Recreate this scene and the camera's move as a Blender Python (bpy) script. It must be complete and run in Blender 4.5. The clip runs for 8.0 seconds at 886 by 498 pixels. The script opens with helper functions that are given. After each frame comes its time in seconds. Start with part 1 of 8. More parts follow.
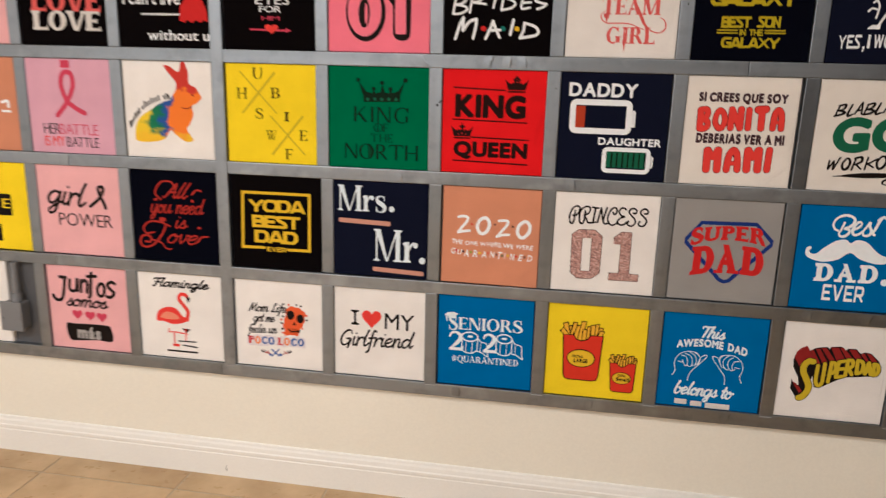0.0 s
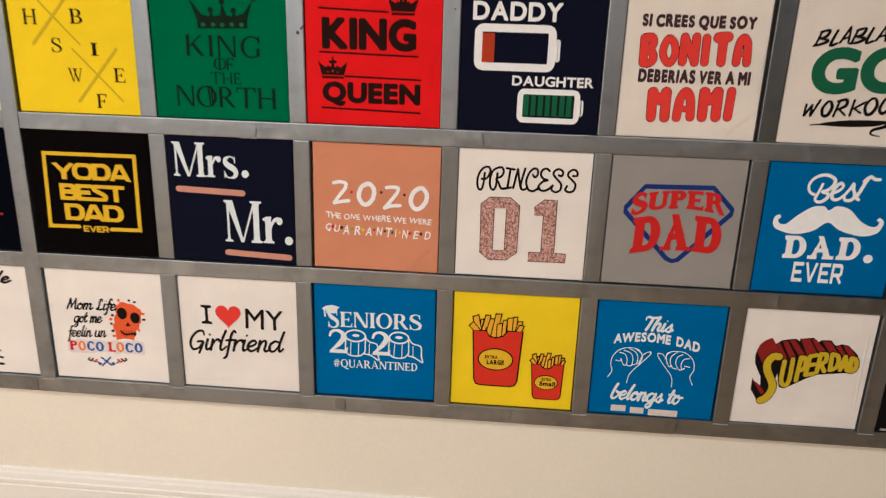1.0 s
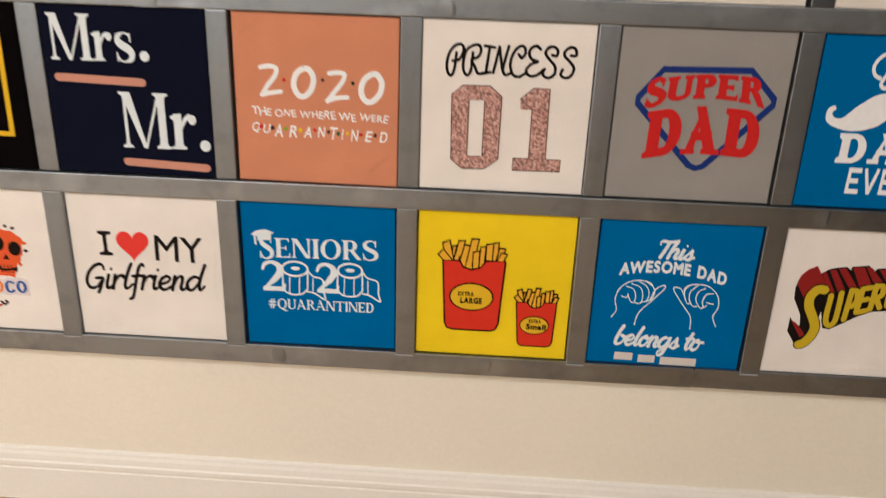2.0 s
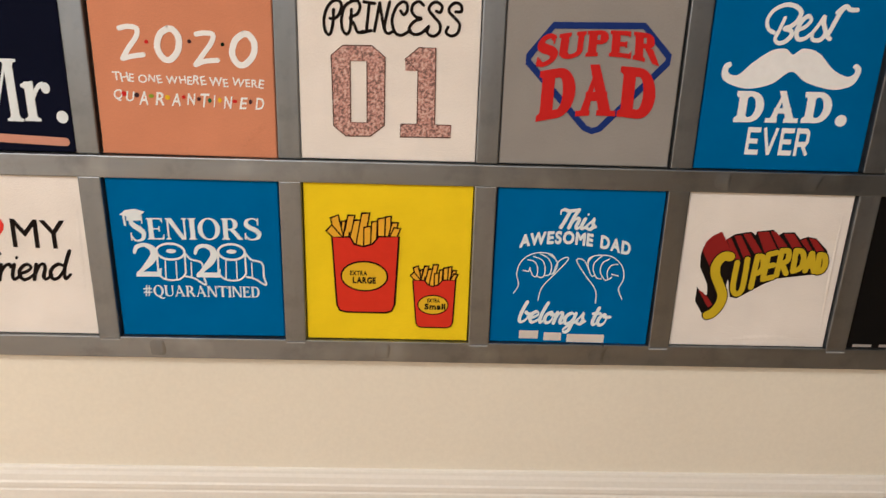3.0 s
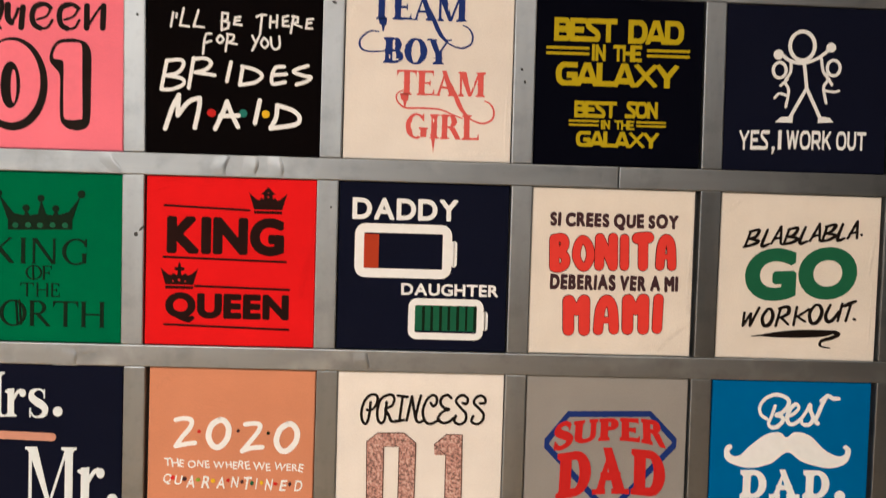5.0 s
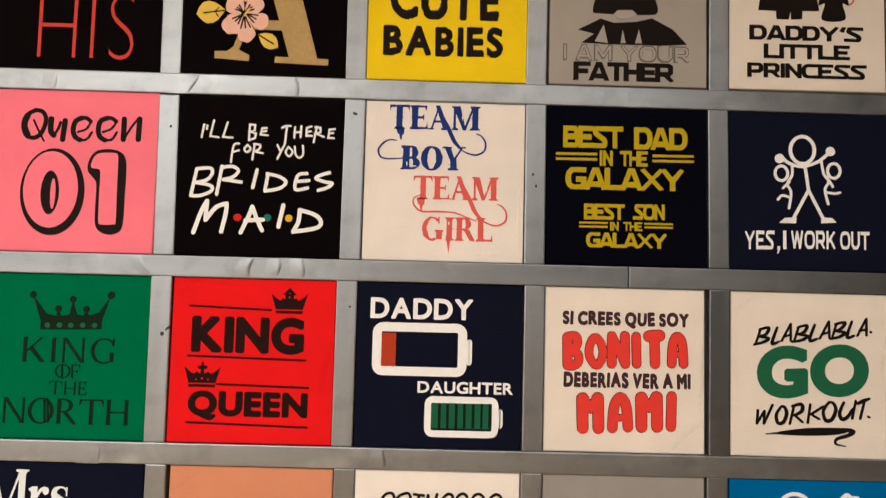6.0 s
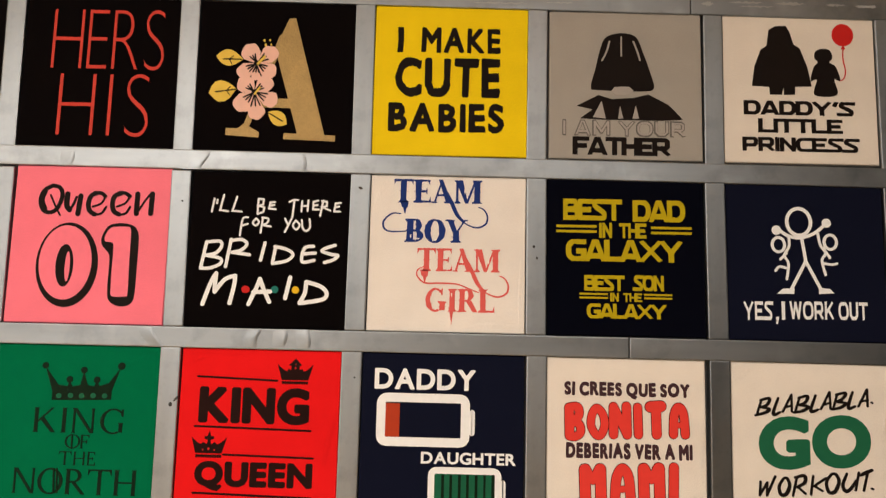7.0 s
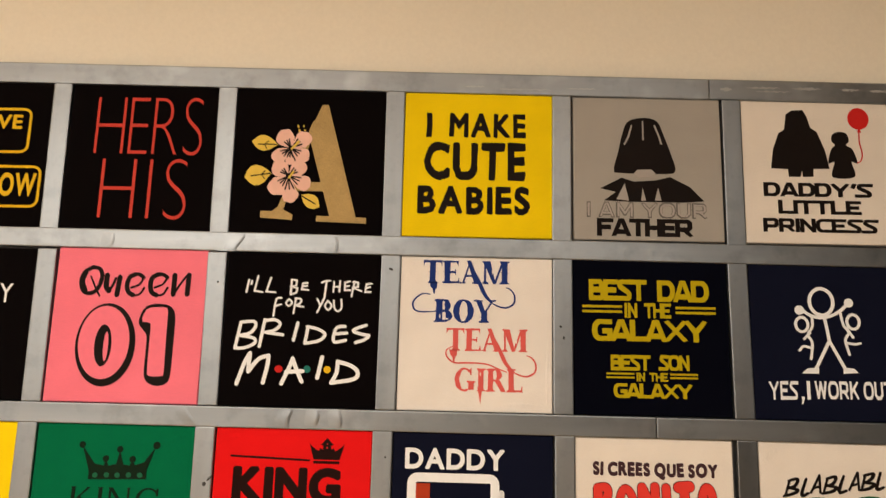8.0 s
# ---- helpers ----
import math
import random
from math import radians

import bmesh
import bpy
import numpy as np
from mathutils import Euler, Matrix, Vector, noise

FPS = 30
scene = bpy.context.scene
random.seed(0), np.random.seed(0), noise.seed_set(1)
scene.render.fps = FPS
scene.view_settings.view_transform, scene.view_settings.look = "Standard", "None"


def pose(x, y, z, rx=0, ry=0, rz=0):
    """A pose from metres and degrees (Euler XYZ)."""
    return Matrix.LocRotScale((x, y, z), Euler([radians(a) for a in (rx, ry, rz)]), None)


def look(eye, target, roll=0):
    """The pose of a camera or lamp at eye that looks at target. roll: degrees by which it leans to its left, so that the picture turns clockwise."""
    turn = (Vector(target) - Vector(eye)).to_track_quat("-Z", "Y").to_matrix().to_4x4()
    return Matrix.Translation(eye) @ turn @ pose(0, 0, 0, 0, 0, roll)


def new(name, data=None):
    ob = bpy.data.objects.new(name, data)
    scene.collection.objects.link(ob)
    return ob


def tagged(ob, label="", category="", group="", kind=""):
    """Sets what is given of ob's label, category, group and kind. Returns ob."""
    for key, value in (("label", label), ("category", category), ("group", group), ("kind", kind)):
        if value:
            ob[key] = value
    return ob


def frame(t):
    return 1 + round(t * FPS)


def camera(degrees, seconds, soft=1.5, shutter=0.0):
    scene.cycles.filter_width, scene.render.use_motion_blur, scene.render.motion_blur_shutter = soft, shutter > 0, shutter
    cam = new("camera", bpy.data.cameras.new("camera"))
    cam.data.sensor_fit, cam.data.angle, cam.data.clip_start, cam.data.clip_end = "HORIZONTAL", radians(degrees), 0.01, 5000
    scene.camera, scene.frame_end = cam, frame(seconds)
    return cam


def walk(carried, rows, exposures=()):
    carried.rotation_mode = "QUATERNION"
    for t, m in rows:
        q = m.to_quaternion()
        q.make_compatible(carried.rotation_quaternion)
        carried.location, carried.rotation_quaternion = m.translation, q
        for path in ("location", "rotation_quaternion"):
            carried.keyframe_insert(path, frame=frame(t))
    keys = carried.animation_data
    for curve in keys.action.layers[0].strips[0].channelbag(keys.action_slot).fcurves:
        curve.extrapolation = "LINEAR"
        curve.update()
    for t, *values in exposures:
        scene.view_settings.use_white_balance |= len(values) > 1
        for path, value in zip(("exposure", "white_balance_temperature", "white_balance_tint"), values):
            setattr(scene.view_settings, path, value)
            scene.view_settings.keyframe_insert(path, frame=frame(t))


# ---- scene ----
cam = camera(63.0, 8.0, soft=1.25, shutter=0.32)
PATH = [
    (0, (-0.012, 0.014, 1.4), (-0.327, 1.933, 0.931), 1.6),
    (0.2, (0.012, 0.136, 1.392), (-0.246, 2.06, 0.89), 1.7),
    (0.5, (0.054, 0.305, 1.38), (-0.139, 2.224, 0.85), 1.7),
    (0.8, (0.065, 0.445, 1.349), (-0.093, 2.358, 0.789), 1.8),
    (1, (0.058, 0.537, 1.339), (-0.08, 2.442, 0.745), 1.8),
    (1.2, (0.045, 0.622, 1.317), (-0.071, 2.519, 0.693), 1.9),
    (1.5, (0.042, 0.72, 1.259), (-0.062, 2.608, 0.608), 2.0),
    (1.8, (0.047, 0.806, 1.177), (-0.038, 2.691, 0.513), 2.1),
    (2, (0.074, 0.856, 1.125), (-0.005, 2.735, 0.445), 2.1),
    (2.2, (0.101, 0.896, 1.07), (0.046, 2.774, 0.383), 2.1),
    (3.3, (0.192, 0.92, 1.03), (0.279, 2.837, 0.466), 1.8),
    (3.5, (0.181, 0.914, 1.061), (0.277, 2.855, 0.586), 1.8),
    (3.7, (0.173, 0.909, 1.103), (0.266, 2.866, 0.701), 1.8),
    (4, (0.154, 0.9, 1.157), (0.248, 2.873, 0.848), 1.6),
    (4.2, (0.141, 0.892, 1.213), (0.234, 2.871, 0.939), 1.7),
    (4.5, (0.134, 0.875, 1.265), (0.216, 2.865, 1.079), 1.6),
    (4.7, (0.132, 0.869, 1.296), (0.199, 2.863, 1.164), 1.5),
    (5, (0.117, 0.857, 1.34), (0.173, 2.855, 1.279), 1.6),
    (5.2, (0.11, 0.849, 1.359), (0.16, 2.849, 1.334), 1.5),
    (6.3, (0.119, 0.802, 1.406), (0.116, 2.794, 1.581), 1.5),
    (6.5, (0.122, 0.795, 1.423), (0.115, 2.786, 1.611), 1.5),
    (6.8, (0.126, 0.785, 1.438), (0.11, 2.772, 1.662), 1.4),
    (7, (0.127, 0.779, 1.45), (0.105, 2.764, 1.691), 1.4),
    (7.2, (0.124, 0.771, 1.459), (0.095, 2.753, 1.724), 1.4),
    (7.5, (0.119, 0.756, 1.489), (0.08, 2.735, 1.779), 1.4),
    (7.8, (0.106, 0.743, 1.514), (0.061, 2.716, 1.836), 1.5),
    (8, (0.088, 0.732, 1.523), (0.038, 2.7, 1.872), 1.4),
]
walk(cam, [(t, look(eye, target, roll)) for t, eye, target, roll in PATH],
     exposures=[(0.0, -0.12, 5800, 10), (2.0, -0.12, 6000, 10), (3.5, -0.10, 6100, 10), (4.0, -0.02, 6160, 10), (4.5, 0.06, 6220, 10), (5.0, 0.10, 6300, 10), (6.5, 0.13, 6330, 10), (7.0, 0.11, 6520, 10), (8.0, 0.06, 6830, 10)])

# ---- light: warm ceiling panels over the near side of the room ----
world = bpy.data.worlds.new("world")
scene.world = world
world.use_nodes = True
world.node_tree.nodes["Background"].inputs[0].default_value = (1.0, 0.86, 0.7, 1)
world.node_tree.nodes["Background"].inputs[1].default_value = 0.02


def area_lamp(name, x, y, z, sx, sy, watts, colour):
    lamp = bpy.data.lights.new(name, "AREA")
    lamp.shape, lamp.size, lamp.size_y, lamp.energy, lamp.color = "RECTANGLE", sx, sy, watts, colour
    ob = new(name, lamp)
    ob.matrix_world = pose(x, y, z)
    return ob


WARM = (1.0, 0.925, 0.83)
area_lamp("ceiling_lamp", -1.3, -0.3, 2.72, 2.0, 0.9, 35, WARM)
area_lamp("ceiling_lamp", 0.75, -0.4, 2.72, 1.2, 0.6, 30, WARM)
area_lamp("ceiling_lamp", -2.2, -1.9, 2.72, 2.4, 2.0, 131, WARM)

# ---- materials ----


def shader(name, colour, rough, metal=0.0, spec=0.5):
    m = bpy.data.materials.new(name)
    m.use_nodes = True
    nt = m.node_tree
    b = nt.nodes["Principled BSDF"]
    b.inputs["Base Color"].default_value = (*colour, 1)
    b.inputs["Roughness"].default_value = rough
    b.inputs["Metallic"].default_value = metal
    b.inputs["Specular IOR Level"].default_value = spec
    return m, nt, b


def coords(nt, scale, kind="Object"):
    tc = nt.nodes.new("ShaderNodeTexCoord")
    mp = nt.nodes.new("ShaderNodeMapping")
    mp.inputs["Scale"].default_value = scale
    nt.links.new(tc.outputs[kind], mp.inputs["Vector"])
    return mp.outputs["Vector"]


def noise_tex(nt, vector, scale, detail=4.0, rough=0.55):
    n = nt.nodes.new("ShaderNodeTexNoise")
    n.inputs["Scale"].default_value = scale
    n.inputs["Detail"].default_value = detail
    n.inputs["Roughness"].default_value = rough
    nt.links.new(vector, n.inputs["Vector"])
    return n.outputs["Fac"]


def remap(nt, fac, lo, hi, a=0.3, b=0.7):
    r = nt.nodes.new("ShaderNodeMapRange")
    for key, value in (("From Min", a), ("From Max", b), ("To Min", lo), ("To Max", hi)):
        r.inputs[key].default_value = value
    nt.links.new(fac, r.inputs["Value"])
    return r.outputs["Result"]


def tint(nt, b, colour, factors):
    """Base colour times the product of grey factors."""
    out = None
    for f in factors:
        if out is None:
            out = f
        else:
            mul = nt.nodes.new("ShaderNodeMath")
            mul.operation = "MULTIPLY"
            nt.links.new(out, mul.inputs[0])
            nt.links.new(f, mul.inputs[1])
            out = mul.outputs[0]
    mix = nt.nodes.new("ShaderNodeVectorMath")
    mix.operation = "SCALE"
    mix.inputs[0].default_value = colour
    nt.links.new(out, mix.inputs["Scale"])
    nt.links.new(mix.outputs[0], b.inputs["Base Color"])


def bump(nt, b, height, strength, distance):
    bp = nt.nodes.new("ShaderNodeBump")
    bp.inputs["Strength"].default_value = strength
    bp.inputs["Distance"].default_value = distance
    nt.links.new(height, bp.inputs["Height"])
    nt.links.new(bp.outputs["Normal"], b.inputs["Normal"])
    return bp


def random_factor(nt, lo, hi):
    info = nt.nodes.new("ShaderNodeObjectInfo")
    return remap(nt, info.outputs["Random"], lo, hi, 0, 1)


def fabric(name, colour):
    m, nt, b = shader("fabric_" + name, colour, 0.95, 0, 0.04)
    v = coords(nt, (1, 1, 1))
    soft = noise_tex(nt, v, 9, 3)
    knit = noise_tex(nt, coords(nt, (1, 1, 0.45)), 900, 2)
    tint(nt, b, colour, [remap(nt, soft, 0.95, 1.05), remap(nt, knit, 0.9, 1.1), random_factor(nt, 0.97, 1.03)])
    add = nt.nodes.new("ShaderNodeMath")
    add.operation = "MULTIPLY_ADD"
    nt.links.new(soft, add.inputs[0])
    add.inputs[1].default_value = 6.0
    nt.links.new(knit, add.inputs[2])
    bump(nt, b, add.outputs[0], 0.25, 0.001)
    return m


def vinyl(name, colour, rough=0.62):
    m, nt, b = shader("vinyl_" + name, colour, rough, 0, 0.07)
    v = coords(nt, (1, 1, 1))
    tint(nt, b, colour, [remap(nt, noise_tex(nt, v, 60, 3), 0.97, 1.03)])
    nt.links.new(remap(nt, noise_tex(nt, v, 25, 2), rough - 0.07, rough + 0.07), b.inputs["Roughness"])
    bump(nt, b, noise_tex(nt, v, 700, 2), 0.12, 0.0003)
    return m


FABRIC = {k: fabric(k, c) for k, c in {
    "white": (0.88, 0.832, 0.785), "cream": (0.82, 0.76, 0.69), "black": (0.0034, 0.0023, 0.0026), "navy": (0.0062, 0.0078, 0.021),
    "midnight": (0.0019, 0.0023, 0.0066), "yellow": (0.95, 0.69, 0.012), "green": (0.0, 0.15, 0.062), "red": (0.80, 0.012, 0.014),
    "peach": (0.66, 0.27, 0.155), "grey": (0.33, 0.315, 0.30), "blue": (0.0, 0.14, 0.39), "hot_pink": (0.95, 0.21, 0.29),
    "pink": (0.86, 0.45, 0.46), "lilac": (0.74, 0.40, 0.50), "stone": (0.42, 0.38, 0.33), "ash": (0.385, 0.365, 0.335),
    "charcoal": (0.009, 0.008, 0.0075)}.items()}
VINYL = {k: vinyl(k, c) for k, c in {
    "rust": (0.46, 0.05, 0.018), "paper_white": (0.80, 0.87, 0.91), "black": (0.011, 0.0075, 0.0065), "white": (0.92, 0.94, 0.96), "salmon": (0.84, 0.27, 0.17), "carton_red": (0.70, 0.04, 0.018), "tangerine": (0.80, 0.12, 0.035), "soft_coral": (0.73, 0.12, 0.11), "old_gold": (0.51, 0.395, 0.008), "red": (0.60, 0.022, 0.02), "coral": (0.80, 0.055, 0.042), "bare": (0.88, 0.832, 0.785),
    "gold": (0.80, 0.50, 0.02), "mustard": (0.62, 0.45, 0.02), "green": (0.012, 0.12, 0.06), "dark_green": (0.015, 0.13, 0.065), "royal": (0.015, 0.038, 0.20),
    "orange": (0.86, 0.20, 0.02), "purple": (0.06, 0.028, 0.034), "dull_coral": (0.64, 0.062, 0.045), "rose": (0.62, 0.06, 0.11),
    "blush": (0.88, 0.54, 0.45), "copper": (0.62, 0.30, 0.22), "navy": (0.011, 0.014, 0.034), "brown": (0.017, 0.0045, 0.0035),
    "maroon": (0.28, 0.02, 0.018), "yellow": (0.90, 0.64, 0.015), "lime": (0.25, 0.40, 0.04), "teal": (0.02, 0.19, 0.16),
    "cobalt": (0.02, 0.10, 0.36), "hot_pink": (0.95, 0.21, 0.29), "blue": (0.0, 0.145, 0.40), "fry": (0.84, 0.44, 0.03),
    "shadow": (0.16, 0.15, 0.14), "dusk": (0.12, 0.06, 0.05), "lavender": (0.78, 0.71, 0.72), "dull_grey": (0.055, 0.055, 0.055), "faded_green": (0.005, 0.018, 0.008), "pale_grey": (0.40, 0.37, 0.35), "brick": (0.42, 0.03, 0.02), "leaf": (0.82, 0.58, 0.10), "silver": (0.70, 0.66, 0.62)}.items()}


def glitter():
    m, nt, b = shader("vinyl_gold_glitter", (0.38, 0.25, 0.085), 0.5, 0.35)
    v = coords(nt, (1, 1, 1))
    vo = nt.nodes.new("ShaderNodeTexVoronoi")
    vo.inputs["Scale"].default_value = 900
    nt.links.new(v, vo.inputs["Vector"])
    sep = nt.nodes.new("ShaderNodeSeparateColor")
    nt.links.new(vo.outputs["Color"], sep.inputs[0])
    tint(nt, b, (0.38, 0.25, 0.085), [remap(nt, sep.outputs[0], 0.78, 1.25, 0, 1), remap(nt, noise_tex(nt, v, 20), 0.9, 1.12)])
    bump(nt, b, sep.outputs[1], 0.35, 0.0008)
    return m


def leopard():
    """Pale rose vinyl with small dark and dusky spots."""
    m, nt, b = shader("vinyl_rose_leopard", (0.6, 0.3, 0.25), 0.5)
    v = coords(nt, (1, 1, 1))
    n = noise_tex(nt, v, 210, 3, 0.6)
    ramp = nt.nodes.new("ShaderNodeValToRGB")
    ramp.color_ramp.elements[0].position, ramp.color_ramp.elements[0].color = 0.38, (0.17, 0.10, 0.09, 1)
    ramp.color_ramp.elements[1].position, ramp.color_ramp.elements[1].color = 0.62, (0.72, 0.52, 0.46, 1)
    for at, colour in ((0.45, (0.36, 0.19, 0.165, 1)), (0.50, (0.60, 0.28, 0.235, 1)), (0.56, (0.60, 0.36, 0.31, 1))):
        e = ramp.color_ramp.elements.new(at)
        e.color = colour
    nt.links.new(n, ramp.inputs[0])
    nt.links.new(ramp.outputs[0], b.inputs["Base Color"])
    return m


def watercolour():
    """Inks that run into each other across the print: yellow, green, blue, orange, with red towards the top."""
    m, nt, b = shader("vinyl_watercolour", (0.8, 0.3, 0.05), 0.75, 0, 0.05)
    v = coords(nt, (1 / 0.304, 1, 1 / 0.304))
    split = nt.nodes.new("ShaderNodeSeparateXYZ")
    nt.links.new(v, split.inputs[0])
    run = remap(nt, noise_tex(nt, v, 7, 4), -0.09, 0.09)

    def shifted(axis):
        add = nt.nodes.new("ShaderNodeMath")
        nt.links.new(split.outputs[axis], add.inputs[0])
        nt.links.new(run, add.inputs[1])
        return add.outputs[0]

    ramp = nt.nodes.new("ShaderNodeValToRGB")
    stops = ((0.24, (0.9, 0.62, 0.03, 1)), (0.33, (0.03, 0.22, 0.09, 1)), (0.40, (0.02, 0.18, 0.10, 1)), (0.45, (0.03, 0.10, 0.36, 1)), (0.50, (0.05, 0.10, 0.34, 1)), (0.54, (0.92, 0.22, 0.03, 1)))
    for n, (at, colour) in enumerate(stops):
        e = ramp.color_ramp.elements[n] if n < 2 else ramp.color_ramp.elements.new(at)
        e.position, e.color = at, colour
    nt.links.new(shifted("X"), ramp.inputs[0])
    for lo, hi, colour in ((0.69, 0.74, (0.60, 0.05, 0.035, 1)), (0.30, 0.20, (0.92, 0.55, 0.03, 1))):
        mix = nt.nodes.new("ShaderNodeMix")
        mix.data_type = "RGBA"
        nt.links.new(remap(nt, shifted("Z"), 0.0, 1.0, lo, hi), mix.inputs["Factor"])
        nt.links.new(ramp.outputs[0] if lo > 0.5 else before, mix.inputs["A"])
        mix.inputs["B"].default_value = colour
        before = mix.outputs["Result"]
    nt.links.new(before, b.inputs["Base Color"])
    return m


VINYL["glitter"], VINYL["leopard"], VINYL["watercolour"] = glitter(), leopard(), watercolour()


def silver_paint(name, stretch, across):
    """Satin silver-grey paint on sawn strips: brush marks and a little grain along the strip."""
    m, nt, b = shader(name, (0.29, 0.312, 0.334), 0.45, 1.0, 0.4)
    v = coords(nt, stretch)
    info = nt.nodes.new("ShaderNodeObjectInfo")
    shift = nt.nodes.new("ShaderNodeVectorMath")
    shift.operation = "MULTIPLY_ADD"
    nt.links.new(info.outputs["Random"], shift.inputs[0])
    shift.inputs[1].default_value = (37, 51, 43)
    nt.links.new(v, shift.inputs[2])
    v = shift.outputs[0]
    grain = noise_tex(nt, v, 45, 3, 0.5)
    blot = noise_tex(nt, v, 7, 3)
    smear = noise_tex(nt, coords(nt, (1, 1, 1)), 11, 2)
    stain = noise_tex(nt, coords(nt, (1, 1, 1)), 19, 4, 0.6)
    tint(nt, b, (0.29, 0.312, 0.334), [remap(nt, blot, 0.85, 1.15), remap(nt, stain, 0.84, 1.03, 0.3, 0.5), remap(nt, grain, 0.96, 1.04), random_factor(nt, 0.94, 1.06), remap(nt, smear, 0.97, 1.22, 0.56, 0.72)])
    nt.links.new(remap(nt, blot, 0.38, 0.52), b.inputs["Roughness"])
    add = nt.nodes.new("ShaderNodeMath")
    add.operation = "MULTIPLY_ADD"
    nt.links.new(blot, add.inputs[0])
    add.inputs[1].default_value = 2.5
    nt.links.new(grain, add.inputs[2])
    # wrinkles across the strip, here and there
    fold = noise_tex(nt, coords(nt, across), 13, 1, 0.4)
    off = nt.nodes.new("ShaderNodeMath")
    off.operation = "SUBTRACT"
    nt.links.new(fold, off.inputs[0])
    off.inputs[1].default_value = 0.5
    size = nt.nodes.new("ShaderNodeMath")
    size.operation = "ABSOLUTE"
    nt.links.new(off.outputs[0], size.inputs[0])
    ridge = remap(nt, size.outputs[0], 1.0, 0.0, 0.0, 0.09)
    patch = remap(nt, noise_tex(nt, coords(nt, (1, 1, 1)), 5, 2), 0.0, 1.0, 0.5, 0.66)
    wrinkle = nt.nodes.new("ShaderNodeMath")
    wrinkle.operation = "MULTIPLY_ADD"
    nt.links.new(ridge, wrinkle.inputs[0])
    nt.links.new(patch, wrinkle.inputs[1])
    nt.links.new(add.outputs[0], wrinkle.inputs[2])
    bump(nt, b, wrinkle.outputs[0], 0.42, 0.0011)
    return m


RAIL_PAINT = silver_paint("silver_paint_along", (0.12, 1, 1), (1, 1, 0.35))
POST_PAINT = silver_paint("silver_paint_upright", (1, 1, 0.12), (0.35, 1, 1))


def wall_paint(name, colour, rough=0.6, peel=0.18):
    m, nt, b = shader(name, colour, rough, 0, 0.35)
    v = coords(nt, (1, 1, 1))
    tint(nt, b, colour, [remap(nt, noise_tex(nt, v, 1.3, 3), 0.97, 1.03), remap(nt, noise_tex(nt, v, 120, 3), 0.98, 1.02)])
    bump(nt, b, noise_tex(nt, v, 180, 3), peel, 0.0015)
    return m


CREAM_WALL = wall_paint("cream_wall_paint", (0.895, 0.84, 0.72), 0.6, 0.09)
# pale grey of the unseen back wall, tuned for reflections in the strips
PALE_REFLECTED = wall_paint("pale_reflected_wall", (0.50, 0.52, 0.54))
# bright tone for the unseen left wall, set by what the strips reflect
BRIGHT_REFLECTED = wall_paint("bright_reflected_wall", (0.76, 0.78, 0.80))
# near-black for the unseen walls that the right-hand strips reflect
DARK_REFLECTED = wall_paint("dark_reflected_wall", (0.022, 0.021, 0.02))
WHITE_TRIM = wall_paint("white_trim_paint", (0.90, 0.87, 0.81), 0.35, 0.06)
# warm tone so the unseen ceiling throws a yellower bounce on the wall top
WARM_BOUNCE = wall_paint("warm_bounce_ceiling", (0.80, 0.70, 0.56), 0.8)
GREY_PAINT = wall_paint("grey_paint", (0.20, 0.20, 0.205), 0.42, 0.08)
GREY_FIELD = wall_paint("grey_field_paint", (0.10, 0.10, 0.105), 0.5)


def tile_material():
    m, nt, b = shader("tan_ceramic_tile", (0.45, 0.29, 0.15), 0.32)
    info = nt.nodes.new("ShaderNodeObjectInfo")
    shift = nt.nodes.new("ShaderNodeVectorMath")
    shift.operation = "MULTIPLY_ADD"
    nt.links.new(info.outputs["Random"], shift.inputs[0])
    shift.inputs[1].default_value = (29, 31, 17)
    nt.links.new(coords(nt, (1, 1, 1)), shift.inputs[2])
    v = shift.outputs[0]
    cloud = noise_tex(nt, v, 5, 5, 0.6)
    ramp = nt.nodes.new("ShaderNodeValToRGB")
    ramp.color_ramp.elements[0].position, ramp.color_ramp.elements[0].color = 0.3, (0.42, 0.27, 0.13, 1)
    ramp.color_ramp.elements[1].position, ramp.color_ramp.elements[1].color = 0.7, (0.64, 0.45, 0.25, 1)
    nt.links.new(cloud, ramp.inputs[0])
    nt.links.new(ramp.outputs[0], b.inputs["Base Color"])
    nt.links.new(remap(nt, noise_tex(nt, v, 30), 0.25, 0.42), b.inputs["Roughness"])
    bump(nt, b, noise_tex(nt, v, 14, 4), 0.15, 0.002)
    return m


TILE = tile_material()
GROUT = wall_paint("grout", (0.50, 0.40, 0.28), 0.9)

from mathutils.geometry import delaunay_2d_cdt

# ---- mesh helpers ----


def mesh_of(bm, name, material):
    me = bpy.data.meshes.new(name)
    bm.to_mesh(me)
    bm.free()
    me.materials.append(material)
    return me


def part(name, bm, material, parent, label=""):
    ob = new(name, mesh_of(bm, name, material))
    ob.parent = parent
    return tagged(ob, label)


def box(x0, y0, z0, x1, y1, z1, bevel=0.0, segments=2):
    bm = bmesh.new()
    bmesh.ops.create_cube(bm, size=1)
    bmesh.ops.scale(bm, vec=(x1 - x0, y1 - y0, z1 - z0), verts=bm.verts)
    bmesh.ops.translate(bm, vec=((x0 + x1) / 2, (y0 + y1) / 2, (z0 + z1) / 2), verts=bm.verts)
    if bevel:
        bmesh.ops.bevel(bm, geom=list(bm.edges), offset=bevel, segments=segments, profile=0.6, affect="EDGES")
    return bm


